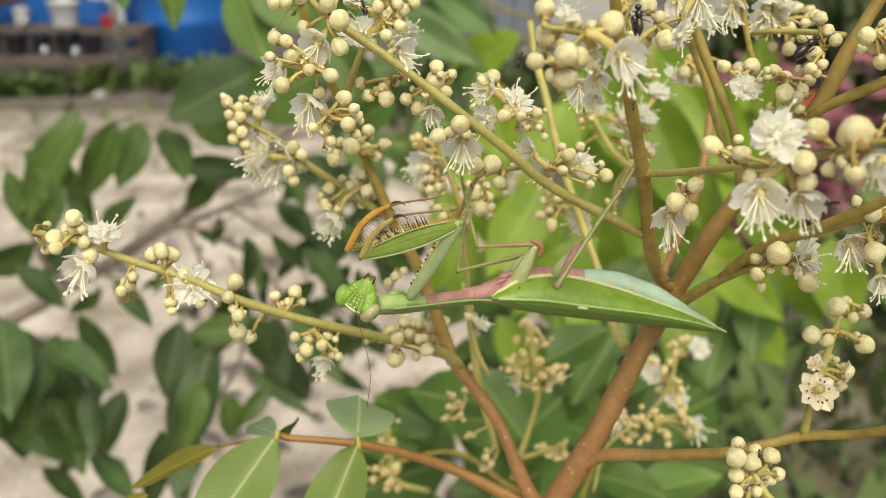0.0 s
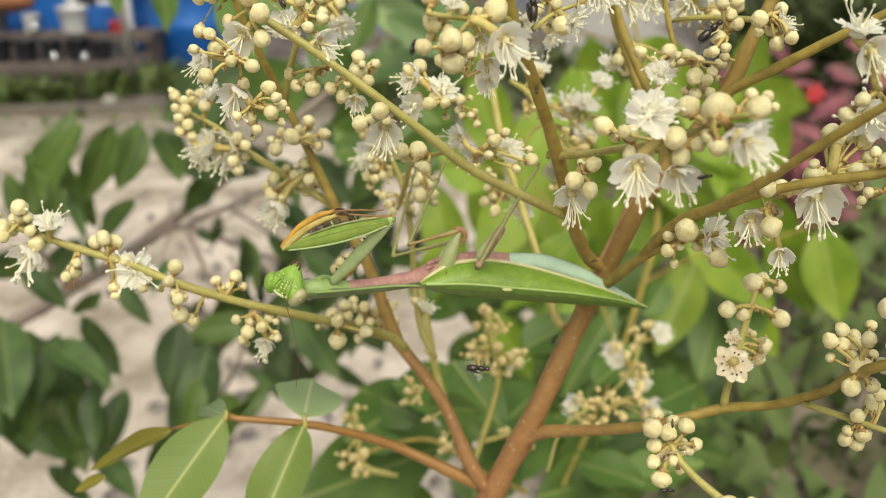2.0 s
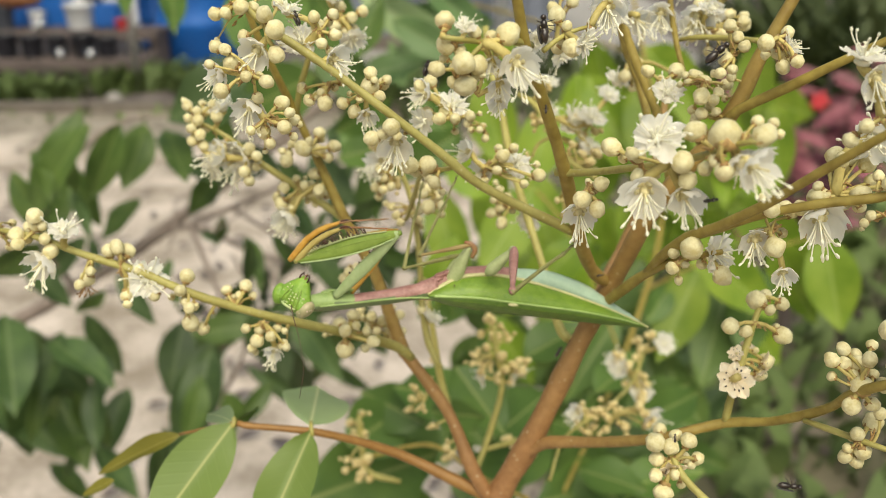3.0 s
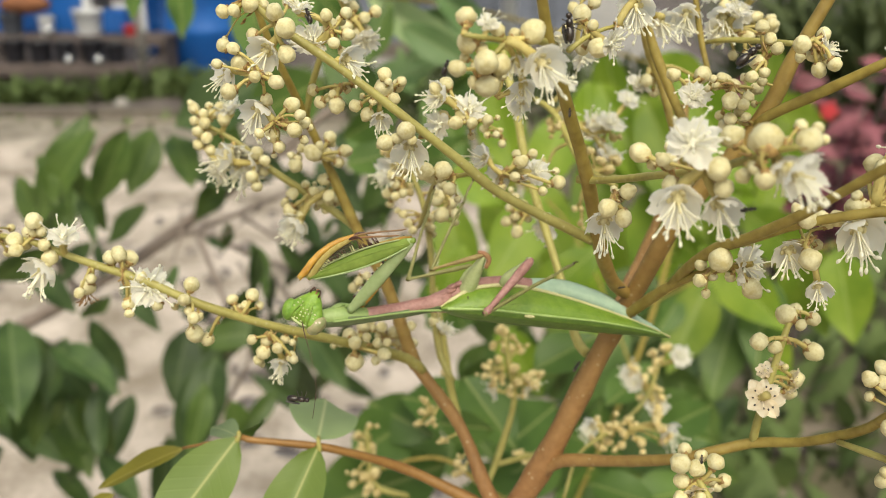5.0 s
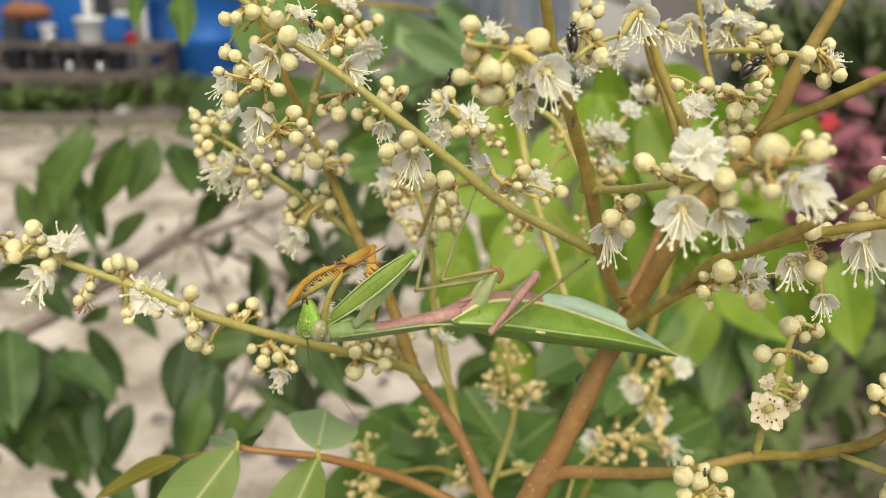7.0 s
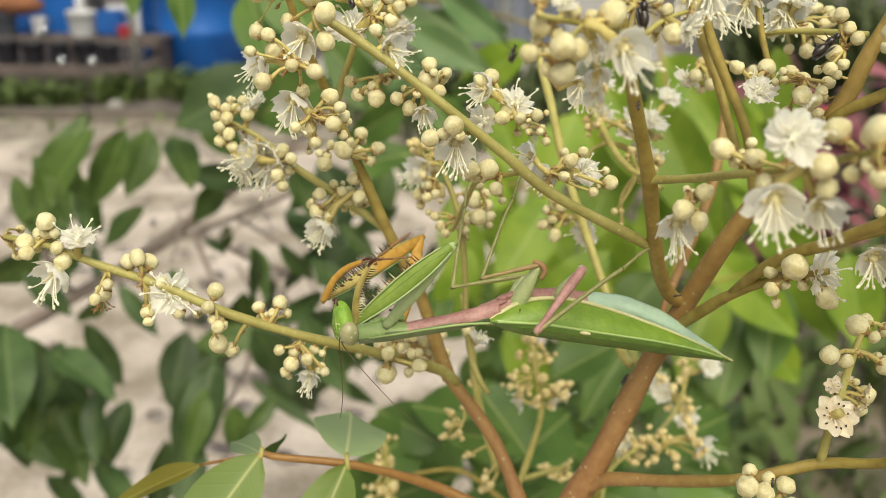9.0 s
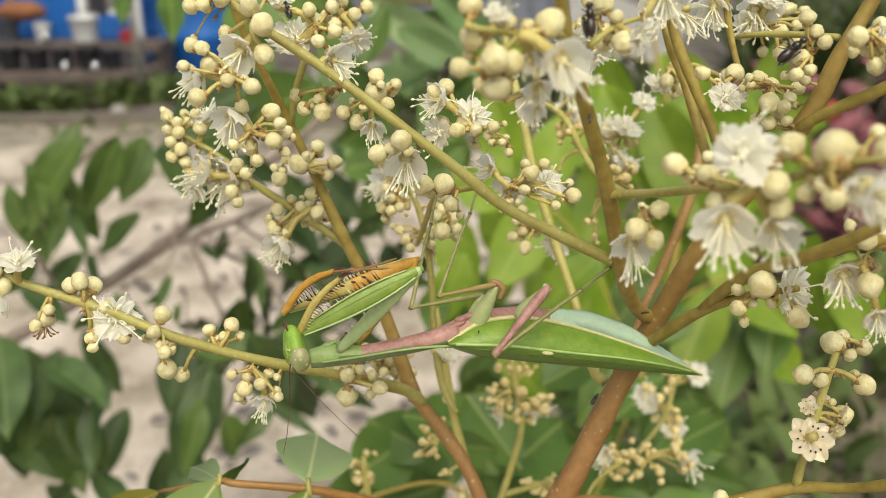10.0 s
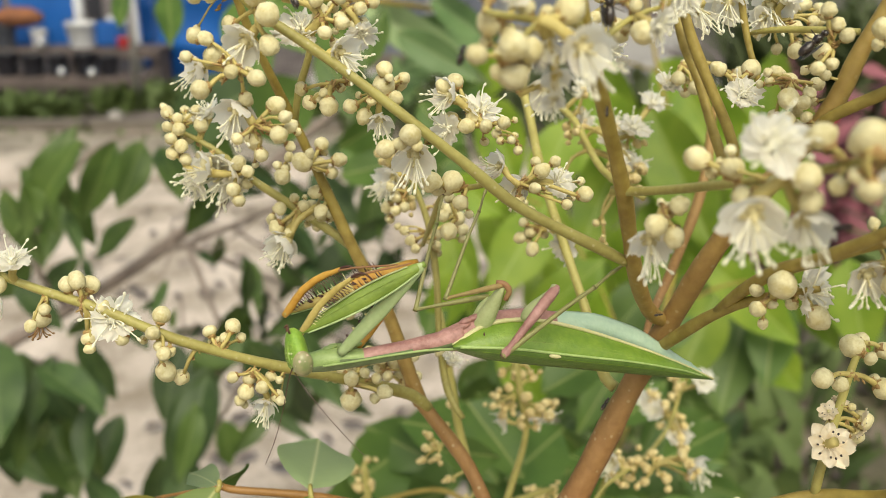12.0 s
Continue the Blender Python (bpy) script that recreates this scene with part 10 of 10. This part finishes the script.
part("wing_spot", mesh_of("wing_spot", *moved(ball(7, 12), Matrix.Translation((16.9 * MM, -0.85 * MM, -1.35 * MM)) @ Matrix.Rotation(0.12, 4, "Y") @ Matrix.Diagonal((1.05 * MM, 0.35 * MM, 0.33 * MM, 1))), M_MCREAM), mantis, label="whitish oval spot on the wing")
part("speck", mesh_of("speck", *moved(ball(5, 8), Matrix.Translation((5.2 * MM, -2.2 * MM, 2.5 * MM)) @ Matrix.Diagonal((0.13 * MM, 0.2 * MM, 0.32 * MM, 1))), M_MSPINE), mantis)
wing("fore_wing", [(14.71, 5.27), (19.0, 5.61), (25.52, 5.0), (33.25, 2.21), (40.0, -2.33), (45.14, -5.62)], [(14.71, 3.83), (25.52, 2.91), (33.25, -0.12), (40.0, -3.61), (45.14, -5.73)], [(14.71, 1.77), (25.52, 0.08), (33.25, -2.12), (40.0, -4.46), (45.14, -5.83)], 1.6, (5.2, 12.0), M_MTEAL, M_MTEAL)
mantis.children[-1]["label"] = "pale blue-green inner face of the second fore wing"

# neck shield, seen from its side; its own x runs towards the head and its z away from the legs
pronotum = part("pronotum", painted("pronotum", loft([(-2.2, -3.6, -0.2, 1.3, 0), (0.5, -3.4, 0.1, 1.6, 0), (2.1, -3.0, 0.2, 1.7, 0), (7.9, -2.45, 0.5, 1.5, 0), (14.3, -2.2, 0.6, 1.6, 0), (17.5, -2.9, 0.7, 1.9, 0), (20.5, -3.1, 0.6, 1.7, 0), (22.8, -2.8, 0.4, 1.3, 0)]), [M_MPINK, M_MGREY, M_MLIGHT], lambda c: 0 if c.z < -0.75 and c.x < 14 else (2 if c.z < -0.8 else 1)), mantis, label="long green neck shield, pink along its upper half")
part("keel", mesh_of("keel", *wire([(-2, -1.5, 0.2, 0.25), (4, -1.65, -0.45, 0.22), (9, -1.6, -0.55, 0.2), (15, -1.8, -0.5, 0.2), (21, -1.85, -0.5, 0.18)]), M_MLIGHT), pronotum)
for i in range(7):
    g = np.random.default_rng(i)
    part("collar_bump", mesh_of("collar_bump", *moved(ball(6, 9), Matrix.Translation(((15.2 + 0.75 * i) * MM, g.uniform(-1.4, 1.2) * MM, (-2.9 - g.uniform(0, 0.4)) * MM)) @ Matrix.Diagonal((1.0 * MM, 0.9 * MM, 0.45 * MM, 1))), M_MLIGHT), pronotum)

# head: x along the eyes, y to the mouth, z out of the face
def head_shape(d):
    """Rounded triangle: corners at the mouth and at both eyes."""
    a = math.atan2(d[1], d[0])
    flat = max(math.cos(a - k) for k in (-1.5708, 0.5236, 2.618))
    return 1 + (min(0.62 / flat, 1.0) - 0.86) * math.hypot(d[0], d[1]) + 0.02 * noise.noise(Vector(d) * 5)


head = part("head", mesh_of("head", *moved(ball(16, 30, head_shape), Matrix.Diagonal((3.9 * MM, 3.5 * MM, 1.6 * MM, 1))), M_MLIME), mantis, label="lime green triangular head with pale bumps")
for s in (-1, 1):
    part("eye", mesh_of("eye", *moved(ball(10, 14), Matrix.Translation((s * 2.85 * MM, -1.2 * MM, -0.1 * MM)) @ Matrix.Rotation(-s * 0.35, 4, "Z") @ Matrix.Diagonal((1.3 * MM, 2.0 * MM, 1.5 * MM, 1))), M_MLIME if s < 0 else M_MEYE), head, label="smooth green eye" if s < 0 else "pinkish cream oval eye")
for i in range(26):
    g = np.random.default_rng(100 + i)
    x, y = -1.9 + 3.8 * (i % 6) / 5 + g.uniform(-0.2, 0.2), -1.6 + 3.0 * (i // 6) / 4 + g.uniform(-0.2, 0.2)
    if (x / 3.0) ** 2 + (y / 2.7) ** 2 > 0.75:
        continue
    part("bump", mesh_of("bump", *moved(ball(4, 7), Matrix.Translation((x * MM, y * MM, 1.5 * MM * math.sqrt(1 - (x / 3.0) ** 2 - (y / 2.7) ** 2))) @ Matrix.Diagonal((0.26 * MM, 0.18 * MM, 0.22 * MM, 1))), M_MPALE), head)
part("mouth", mesh_of("mouth", *join([moved(ball(7, 10), Matrix.Translation((0, 2.9 * MM, 0)) @ Matrix.Diagonal((0.75 * MM, 0.9 * MM, 0.75 * MM, 1)))]), M_MLIGHT), head)
for x, r in ((-1.3, 0.16), (-0.65, 0.14), (0.1, 0.18), (0.75, 0.14), (1.4, 0.16)):
    part("face_ridge", mesh_of("face_ridge", *wire([(x * 1.25, -1.9, 1.0, r), (x * 1.1, -0.6, 1.5, r * 1.1), (x * 0.8, 0.9, 1.42, r), (x * 0.45, 2.2, 0.9, r * 0.7)], 0.3), M_MGREEN), head)
part("brow", mesh_of("brow", *wire([(-2.0, -1.7, 0.75, 0.2), (-0.7, -2.15, 0.95, 0.24), (0.7, -2.15, 0.95, 0.24), (2.0, -1.7, 0.75, 0.2)], 0.3), M_MPALE), head)
for s in (-1, 0.2, 1):
    part("mouth_feeler", mesh_of("mouth_feeler", *wire([(s * 0.5, 2.8, 0.3, 0.17), (s * 0.9, 3.7, 0.7, 0.16), (s * 0.6, 4.5, 0.6, 0.13), (s * 0.2, 4.2, 1.1, 0.09)], 0.3), M_MRED if s == 0.2 else M_MSPINE), head)
ANTENNA_A_ROWS = [
    (0, 0.50, -1.60, 1.10, -11.4, -3.9, 39.0),
    (3, 0.50, -1.60, 1.10, -12.3, -3.5, 38.3),
    (5, 0.50, -1.60, 1.10, -12.3, -3.5, 38.3),
    (6, 0.50, -1.60, 1.10, -1.5, 7.2, -36.9),
    (7, 0.50, -1.60, 1.10, -1.5, 7.2, -36.9),
    (9.5, 0.50, -1.60, 1.10, -18.7, 1.2, -26.4),
    (12, 0.50, -1.60, 1.10, -33.3, -1.6, -21.9),
]
ANTENNA_B_ROWS = [
    (0, -0.50, -1.60, 1.10, 55.6, -27.0, 1.4),
    (3, -0.50, -1.60, 1.10, 52.4, -25.0, 1.7),
    (5, -0.50, -1.60, 1.10, 52.4, -25.0, 1.7),
    (6, -0.50, -1.60, 1.10, -23.4, -11.5, 28.3),
    (7, -0.50, -1.60, 1.10, -23.4, -11.5, 28.3),
    (9.5, -0.50, -1.60, 1.10, -12.7, -14.0, 23.9),
    (12, -0.50, -1.60, 1.10, -16.5, -12.2, 24.0),
]
antenna_a = part("antenna", mesh_of("antenna", *wire([(0, 0, 0, 0.1), (0.3, -2.4, -0.3, 0.08), (0.9, -6.4, -1.3, 0.055), (1.1, -11.4, -2.3, 0.05), (-0.2, -16.4, -3.3, 0.045)], 0.6, 6), M_MSPINE), head, label="thin dark antenna")
antenna_b = part("antenna", mesh_of("antenna", *wire([(0, 0, 0, 0.1), (-0.5, -2.4, -1.3, 0.08), (-1.5, -6.4, -4.5, 0.055), (-2.5, -10.4, -8.1, 0.05), (-3.1, -13.9, -11.6, 0.045)], 0.6, 6), M_MSPINE), head, label="thin dark antenna")


def foreleg(coxa_rows, femur_rows, tibia_rows, lengths, outer, inner, side, words):
    """Raptorial foreleg: flat coxa, leaf-shaped spiny femur, toothed tibia with a hook and a thin foot. side -1: its outer face towards the lens."""
    lc, lf, lt = lengths

    def slim(s):
        return 0.76 if side < 0 else 0.80 - 0.34 * max(0.0, s)

    coxa = part("foreleg_coxa", painted("foreleg_coxa", loft([(-0.8, -0.7, 0.7, 0.7, 0), (lc * 0.15, -1.05, 1.0, 0.6, 0), (lc * 0.45, -1.3, 1.2, 0.55, 0), (lc * 0.8, -1.1, 0.95, 0.5, 0), (lc, -0.85, 0.75, 0.5, 0), (lc + 0.6, -0.3, 0.3, 0.3, 0)]), [M_MCOXA, inner], lambda c: 0 if c.y * side > -0.1 else 1), mantis, label=words[0])
    for i in range(9):
        part("bead", mesh_of("bead", *moved(ball(4, 7), Matrix.Translation((lc * (0.12 + 0.085 * i) * MM, 0, (0.9 + 0.3 * math.sin(math.pi * (0.2 + i / 12))) * MM)) @ Matrix.Diagonal((0.22 * MM, 0.22 * MM, 0.3 * MM, 1))), M_MCREAM if i % 2 else M_MSPINE), coxa)
    femur = part("foreleg_femur", painted("foreleg_femur", loft([(lf * s, lo * slim(s), hi * slim(s), th, 0) for s, lo, hi, th in ((-0.045, -0.6, 0.6, 0.4), (0.05, -1.15, 1.05, 0.55), (0.25, -1.75, 1.75, 0.6), (0.5, -1.9, 2.0, 0.6), (0.75, -1.45, 1.55, 0.55), (0.93, -0.95, 0.95, 0.5), (1.02, -0.5, 0.55, 0.35))]), [outer, inner, M_MAMBER], lambda c: 0 if c.y * side > -0.25 else (1 if c.x < lf * 0.5 or side < 0 else 2)), mantis, label=words[1])
    for i in range(6 if side > 0 else 0):
        part("patch", mesh_of("patch", *moved(ball(5, 8), Matrix.Translation((lf * (0.40 + 0.085 * i) * MM, -0.5 * MM, (-0.5 + 0.12 * (i % 2)) * MM)) @ Matrix.Rotation(0.5, 4, "Y") @ Matrix.Diagonal((0.5 * MM, 0.14 * MM, 0.24 * MM, 1))), M_MSPINE), femur, label="black patch at a spine's foot")
    part("femur_edge", mesh_of("femur_edge", *wire([(lf * s, side * y, z * slim(s), r) for s, y, z, r in ((0.08, 0.4, -1.2, 0.13), (0.3, 0.45, -1.85, 0.15), (0.5, 0.45, -1.95, 0.15), (0.75, 0.4, -1.5, 0.14), (0.97, 0.25, -0.8, 0.12))]), M_MPALE), femur)
    part("femur_back", mesh_of("femur_back", *wire([(lf * s, side * 0.3, z * slim(s), r) for s, z, r in ((0.04, 1.05, 0.16), (0.25, 1.78, 0.17), (0.5, 2.0, 0.17), (0.75, 1.58, 0.16), (0.97, 0.85, 0.13))]), M_MCOXA), femur)
    part("femur_rib", mesh_of("femur_rib", *wire([(lf * 0.05, side * 0.5, 0.1, 0.1), (lf * 0.3, side * 0.56, -0.35 * slim(0.3), 0.12), (lf * 0.6, side * 0.56, -0.4 * slim(0.6), 0.11), (lf * 0.92, side * 0.45, -0.15, 0.09)]), outer), femur)
    for i in range(24):
        s = 0.28 + 0.027 * i
        z = -float(np.interp(s, [0.25, 0.5, 0.75, 0.93], [1.75, 1.9, 1.45, 0.95])) * slim(s)
        long = 0.8 + 0.8 * (i % 3 == 0)
        part("spine", mesh_of("spine", *spike((lf * s, -side * 0.25, z + 0.15), (lf * s + 0.35, -side * (0.35 + 0.3 * (i % 2)), z - long), 0.14), M_MCREAM if i % 4 == 1 else M_MSPINE), femur)
    for i in range(3):
        part("spine", mesh_of("spine", *spike((lf * (0.3 + 0.05 * i), 0, -1.5 * slim(0.3)), (lf * (0.3 + 0.05 * i) + 0.4, 0, -3.2 + 0.3 * i), 0.16), M_MSPINE), femur)
    bow, wide = (1.15, 0.9) if side > 0 else (0.7, 0.82)

    def bent(s):
        return bow * math.sin(math.pi * min(s, 1.0))

    tibia = part("foreleg_tibia", mesh_of("foreleg_tibia", *loft([(lt * s, lo * wide + bent(max(s, 0)), hi * wide + bent(max(s, 0)), th * 0.85, 0) for s, lo, hi, th in ((-0.05, -0.55, 0.55, 0.45), (0.1, -0.75, 0.75, 0.55), (0.25, -0.65, 0.8, 0.52), (0.4, -0.5, 0.85, 0.5), (0.6, -0.45, 0.8, 0.45), (0.75, -0.45, 0.75, 0.42), (0.95, -0.35, 0.45, 0.35), (1.02, -0.2, 0.25, 0.2))]), M_MAMBER if side < 0 else M_MORANGE), mantis, label=words[2])
    for i in range(20):
        s = 0.12 + 0.043 * i
        part("tooth", mesh_of("tooth", *spike((lt * s, 0, -0.4 + bent(s)), (lt * s + 0.3, -side * 0.1, -1.15 - (0.35 if side < 0 else 0.55) * s + bent(s)), 0.11), M_MCREAM if i < 8 and side < 0 else M_MSPINE), tibia)
    part("hook", mesh_of("hook", *wire([(lt * 0.95, 0, 0.15, 0.28), (lt * 1.04, 0, 0.0, 0.23), (lt * 1.12, 0, -0.7, 0.16), (lt * 1.13, 0, -1.7, 0.05)], 0.3), M_MSPINE), tibia, None, "dark hooked claw")
    sole = [(lt * 0.96, -side * 0.25, 0.1, 0.2), (lt + 1.8, -side * 0.4, -1.0, 0.17), (lt + 2.9, -side * 0.4, -1.7, 0.22), (lt + 3.3, -side * 0.4, -1.9, 0.15), (lt + 4.9, -side * 0.4, -2.9, 0.19), (lt + 5.2, -side * 0.4, -3.1, 0.13), (lt + 6.6, -side * 0.4, -4.0, 0.16), (lt + 7.9, -side * 0.4, -4.7, 0.09)]
    part("foot", mesh_of("foot", *wire(sole, 0.35), M_MRED), tibia, None, "thin jointed reddish foot")
    return coxa, femur, tibia


def thin_leg(names, lengths, widths, mats):
    obs = []
    for name, ln, w, mat in zip(names, lengths, widths, mats):
        if name.endswith("tibia"):
            pts = [(0, 0, 0, w * 1.3), (ln * 0.03, 0, 0, w), (ln * 0.5, 0, 0.15, w * 0.8), (ln * 0.72, 0, 0, w * 0.75), (ln * 0.74, 0, 0, w * 1.05), (ln * 0.76, 0, 0, w * 0.6), (ln * 0.88, 0.1, 0.2, w * 0.6), (ln * 0.9, 0.1, 0.2, w * 0.8), (ln * 1.0, 0, 0.1, w * 0.45)]
        else:
            pts = [(-w * 0.5, 0, 0, w * 0.55), (ln * 0.06, 0, 0, w * 1.0), (ln * 0.3, 0, 0, w * 1.05), (ln * 0.6, 0, 0, w * 0.8), (ln * 0.88, 0, 0, w * 0.6), (ln * 0.96, 0, 0, w * 0.85), (ln + w * 0.3, 0, 0, w * 0.5)]
        ob = part(name, mesh_of(name, *wire(pts, 0.5, 10), mat), mantis)
        if name.endswith("tibia"):
            for s in (-1, 1):
                part("claw", mesh_of("claw", *wire([(ln * 0.99, 0, 0, w * 0.4), (ln * 1.02, s * 0.3, 0.3, w * 0.3), (ln * 1.04, s * 0.5, 0, w * 0.1)], 0.2, 6), M_MSPINE), ob)
        obs.append(ob)
    return obs


near_leg = foreleg(COXA_A_ROWS, FEMUR_A_ROWS, TIBIA_A_ROWS, (18.9, 20.6, 12.7), M_MLEG, M_MORANGE, -1, ("flat green foreleg base", "leaf-shaped green foreleg with dark spines", "pale amber toothed shank"))
far_leg = foreleg(COXA_B_ROWS, FEMUR_B_ROWS, TIBIA_B_ROWS, (16.4, 23.4, 12.3), M_MLEG, M_MORANGE, 1, ("green foreleg base, orange inside", "foreleg with orange inner face and dark spines", "orange toothed shank"))
hind_leg = thin_leg(("hind_coxa", "hind_femur", "hind_tibia"), (7.3, 14.7, 27.1), (1.15, 0.85, 0.46), (M_MPALE, M_MPINK, M_MOLIVE))
mid_leg = thin_leg(("mid_femur", "mid_tibia"), (10.8, 20.4), (0.46, 0.34), (M_MRUST, M_MOLIVE))
mid_leg_far = thin_leg(("mid_femur", "mid_tibia"), (13.0, 21.4), (0.46, 0.38), (M_MOLIVE, M_MOLIVE))
LEG_ROWS = [(ob, rows, MM) for ob, rows in ((near_leg[0], COXA_A_ROWS), (near_leg[1], FEMUR_A_ROWS), (near_leg[2], TIBIA_A_ROWS), (far_leg[0], COXA_B_ROWS), (far_leg[1], FEMUR_B_ROWS), (far_leg[2], TIBIA_B_ROWS), (hind_leg[0], HCOXA_ROWS), (hind_leg[1], HFEMUR_ROWS), (hind_leg[2], HTIBIA_ROWS), (mid_leg[0], MFEMUR_ROWS), (mid_leg[1], MTIBIA_ROWS), (mid_leg_far[0], NFEMUR_ROWS), (mid_leg_far[1], NTIBIA_ROWS))]

for x, y, z, tx, ty, tz, w, mat in ((5.0, 1.6, 3.4, 8.0, -3.9, 10.2, 1.7, M_MPALE), (4.6, 3.0, 4.4, 6.3, 4.0, 8.2, 1.2, M_MPALE)):
    part("leg_base", mesh_of("leg_base", *tube(smooth_line([(x * MM, y * MM, z * MM, w * MM), ((x + tx) / 2 * MM, (y + ty) / 2 * MM, (z + tz) / 2 * MM, w * 0.8 * MM), (tx * MM, ty * MM, tz * MM, w * 0.3 * MM)], 0.0006), 10, 0.04), mat), mantis)
part("knee", mesh_of("knee", *wire([(7.0, -4.2, 10.9, 0.38), (8.3, -4.2, 10.6, 0.5), (9.1, -4.0, 9.5, 0.5), (8.5, -3.5, 8.0, 0.4)], 0.4, 10), M_MRED), mantis)


# ---- small insects on the flowers ----
def insect(x, y, z, heading, length, label, wings=True):
    """A little dark bee or ant: head, thorax, hind body, legs and folded wings."""
    ob = new("insect")
    ob.matrix_basis = Matrix.Translation(Vector((x, y, z)) * MM) @ along(heading)
    L = length * MM
    part("hind_body", mesh_of("hind_body", *moved(ball(8, 12), Matrix.Translation((0, 0, -0.28 * L)) @ Matrix.Diagonal((0.15 * L, 0.14 * L, 0.27 * L, 1))), M_DARK), ob)
    part("thorax", mesh_of("thorax", *moved(ball(7, 10), Matrix.Translation((0, 0, 0.1 * L)) @ Matrix.Diagonal((0.13 * L, 0.13 * L, 0.17 * L, 1))), M_DARK), ob)
    part("head", mesh_of("head", *moved(ball(6, 10), Matrix.Translation((0, 0, 0.34 * L)) @ Matrix.Diagonal((0.12 * L, 0.10 * L, 0.10 * L, 1))), M_DARK), ob)
    for k in range(3):
        for s in (-1, 1):
            part("leg", mesh_of("leg", *tube(smooth_line([(s * 0.08 * L, 0, (0.16 - 0.1 * k) * L, 0.022 * L), (s * 0.26 * L, 0.06 * L, (0.2 - 0.16 * k) * L, 0.018 * L), (s * 0.34 * L, 0.2 * L, (0.22 - 0.22 * k) * L, 0.012 * L)], 0.06 * L), 5), M_DARK), ob)
    if wings:
        for s in (-1, 1):
            part("wing", mesh_of("wing", *moved(ball(5, 10), Matrix.Translation((s * 0.12 * L, -0.13 * L, -0.25 * L)) @ Matrix.Rotation(s * 0.15, 4, "Y") @ Matrix.Diagonal((0.10 * L, 0.012 * L, 0.36 * L, 1))), M_WING), ob)
    return tagged(ob, label, "insect")


insect(27.7, 132, 1087.6, (-0.08, 0.23, 0.97), 4.3, 'black bee-like insect sitting on the stem', True)
insect(54.4, 104.6, 1071.6, (-0.94, -0.22, -0.27), 3, 'dark bee half hidden in a white flower', True)
insect(48.8, 108.4, 1067.3, (0.99, -0.03, 0.18), 2.1, 'small black beetle at the foot of a flower', False)
insect(28.9, 136.6, 1074.1, (0.01, 0.25, 0.97), 1.5, 'small black beetle on the olive stem', False)
insect(60, 150.8, 1081.2, (0.77, 0.13, 0.64), 5.2, 'grey-black bee on the buds', True)
insect(-12.7, 148.2, 1087.6, (-0.34, 0.21, 0.92), 2.6, 'black bee on a flower', True)
WASP_ROWS = [
    (0, -99.9, 142.3, 1044.6),
    (0.9, -91.0, 139.7, 1046.2),
    (1.2, -10.9, 140.0, 1046.8),
    (1.35, -23.9, 141.6, 1050.2),
    (1.5, -34.3, 142.4, 1051.9),
    (1.6, -25.6, 142.0, 1053.5),
    (1.75, -18.0, 134.8, 1038.1),
    (1.9, -6.9, 127.3, 1022.1),
    (2, 19.4, 128.8, 1028.4),
    (2.1, 32.5, 128.9, 1031.9),
    (2.2, 48.3, 127.9, 1032.2),
    (2.3, 59.9, 127.9, 1035.6),
    (2.4, 37.8, 126.1, 1035.0),
    (2.5, 17.8, 116.5, 1013.4),
    (2.6, 32.2, 115.2, 1007.2),
    (2.8, 50.7, 115.0, 1001.7),
    (3, 71.0, 121.0, 1012.8),
    (3.2, 59.8, 129.8, 1028.4),
    (3.7, 105.3, 133.2, 1030.6),
    (4.5, 56.0, 121.2, 993.5),
    (4.8, 26.7, 131.6, 1022.0),
    (5, -14.9, 132.6, 1025.8),
    (5.4, -85.2, 134.7, 1033.7),
    (12, -92.5, 159.6, 1035.2),
]
wasp = insect(0, 0, 0, (0, 0, 1), 4.0, 'small black wasp flying about the branch', True)
insect(52, 125.1, 1006.1, (1.00, -0.09, 0.02), 2.7, 'black ant under the buds', False)
insect(53.4, 130.9, 1016, (-0.01, 0.24, 0.98), 1.7, 'black ant on the buds', False)
insect(10, 121.9, 1083.2, (0.34, 0.23, 0.92), 2.3, 'black bee behind the buds', True)
insect(36.6, 166, 1015.4, (0.51, 0.21, 0.84), 2.7, 'black ant on the stem behind', False)
insect(43.4, 159.6, 1035.6, (0.98, -0.04, 0.20), 1.5, 'black ant in the fork of the stems', False)


def motions():
    walk(wasp, [(t, Matrix.Translation((x * MM, y * MM, z * MM)) @ along((0.98, -0.12, -0.06))) for t, x, y, z in WASP_ROWS])
    for ob, rows, unit in ((mantis, BODY_ROWS, MM), (pronotum, PRONOTUM_ROWS, MM), (head, HEAD_ROWS, MM), (antenna_a, ANTENNA_A_ROWS, MM), (antenna_b, ANTENNA_B_ROWS, MM), *LEG_ROWS):
        walk(ob, [(t, pose(x * unit, y * unit, z * unit, rx, ry, rz)) for t, x, y, z, rx, ry, rz in rows])

motions()
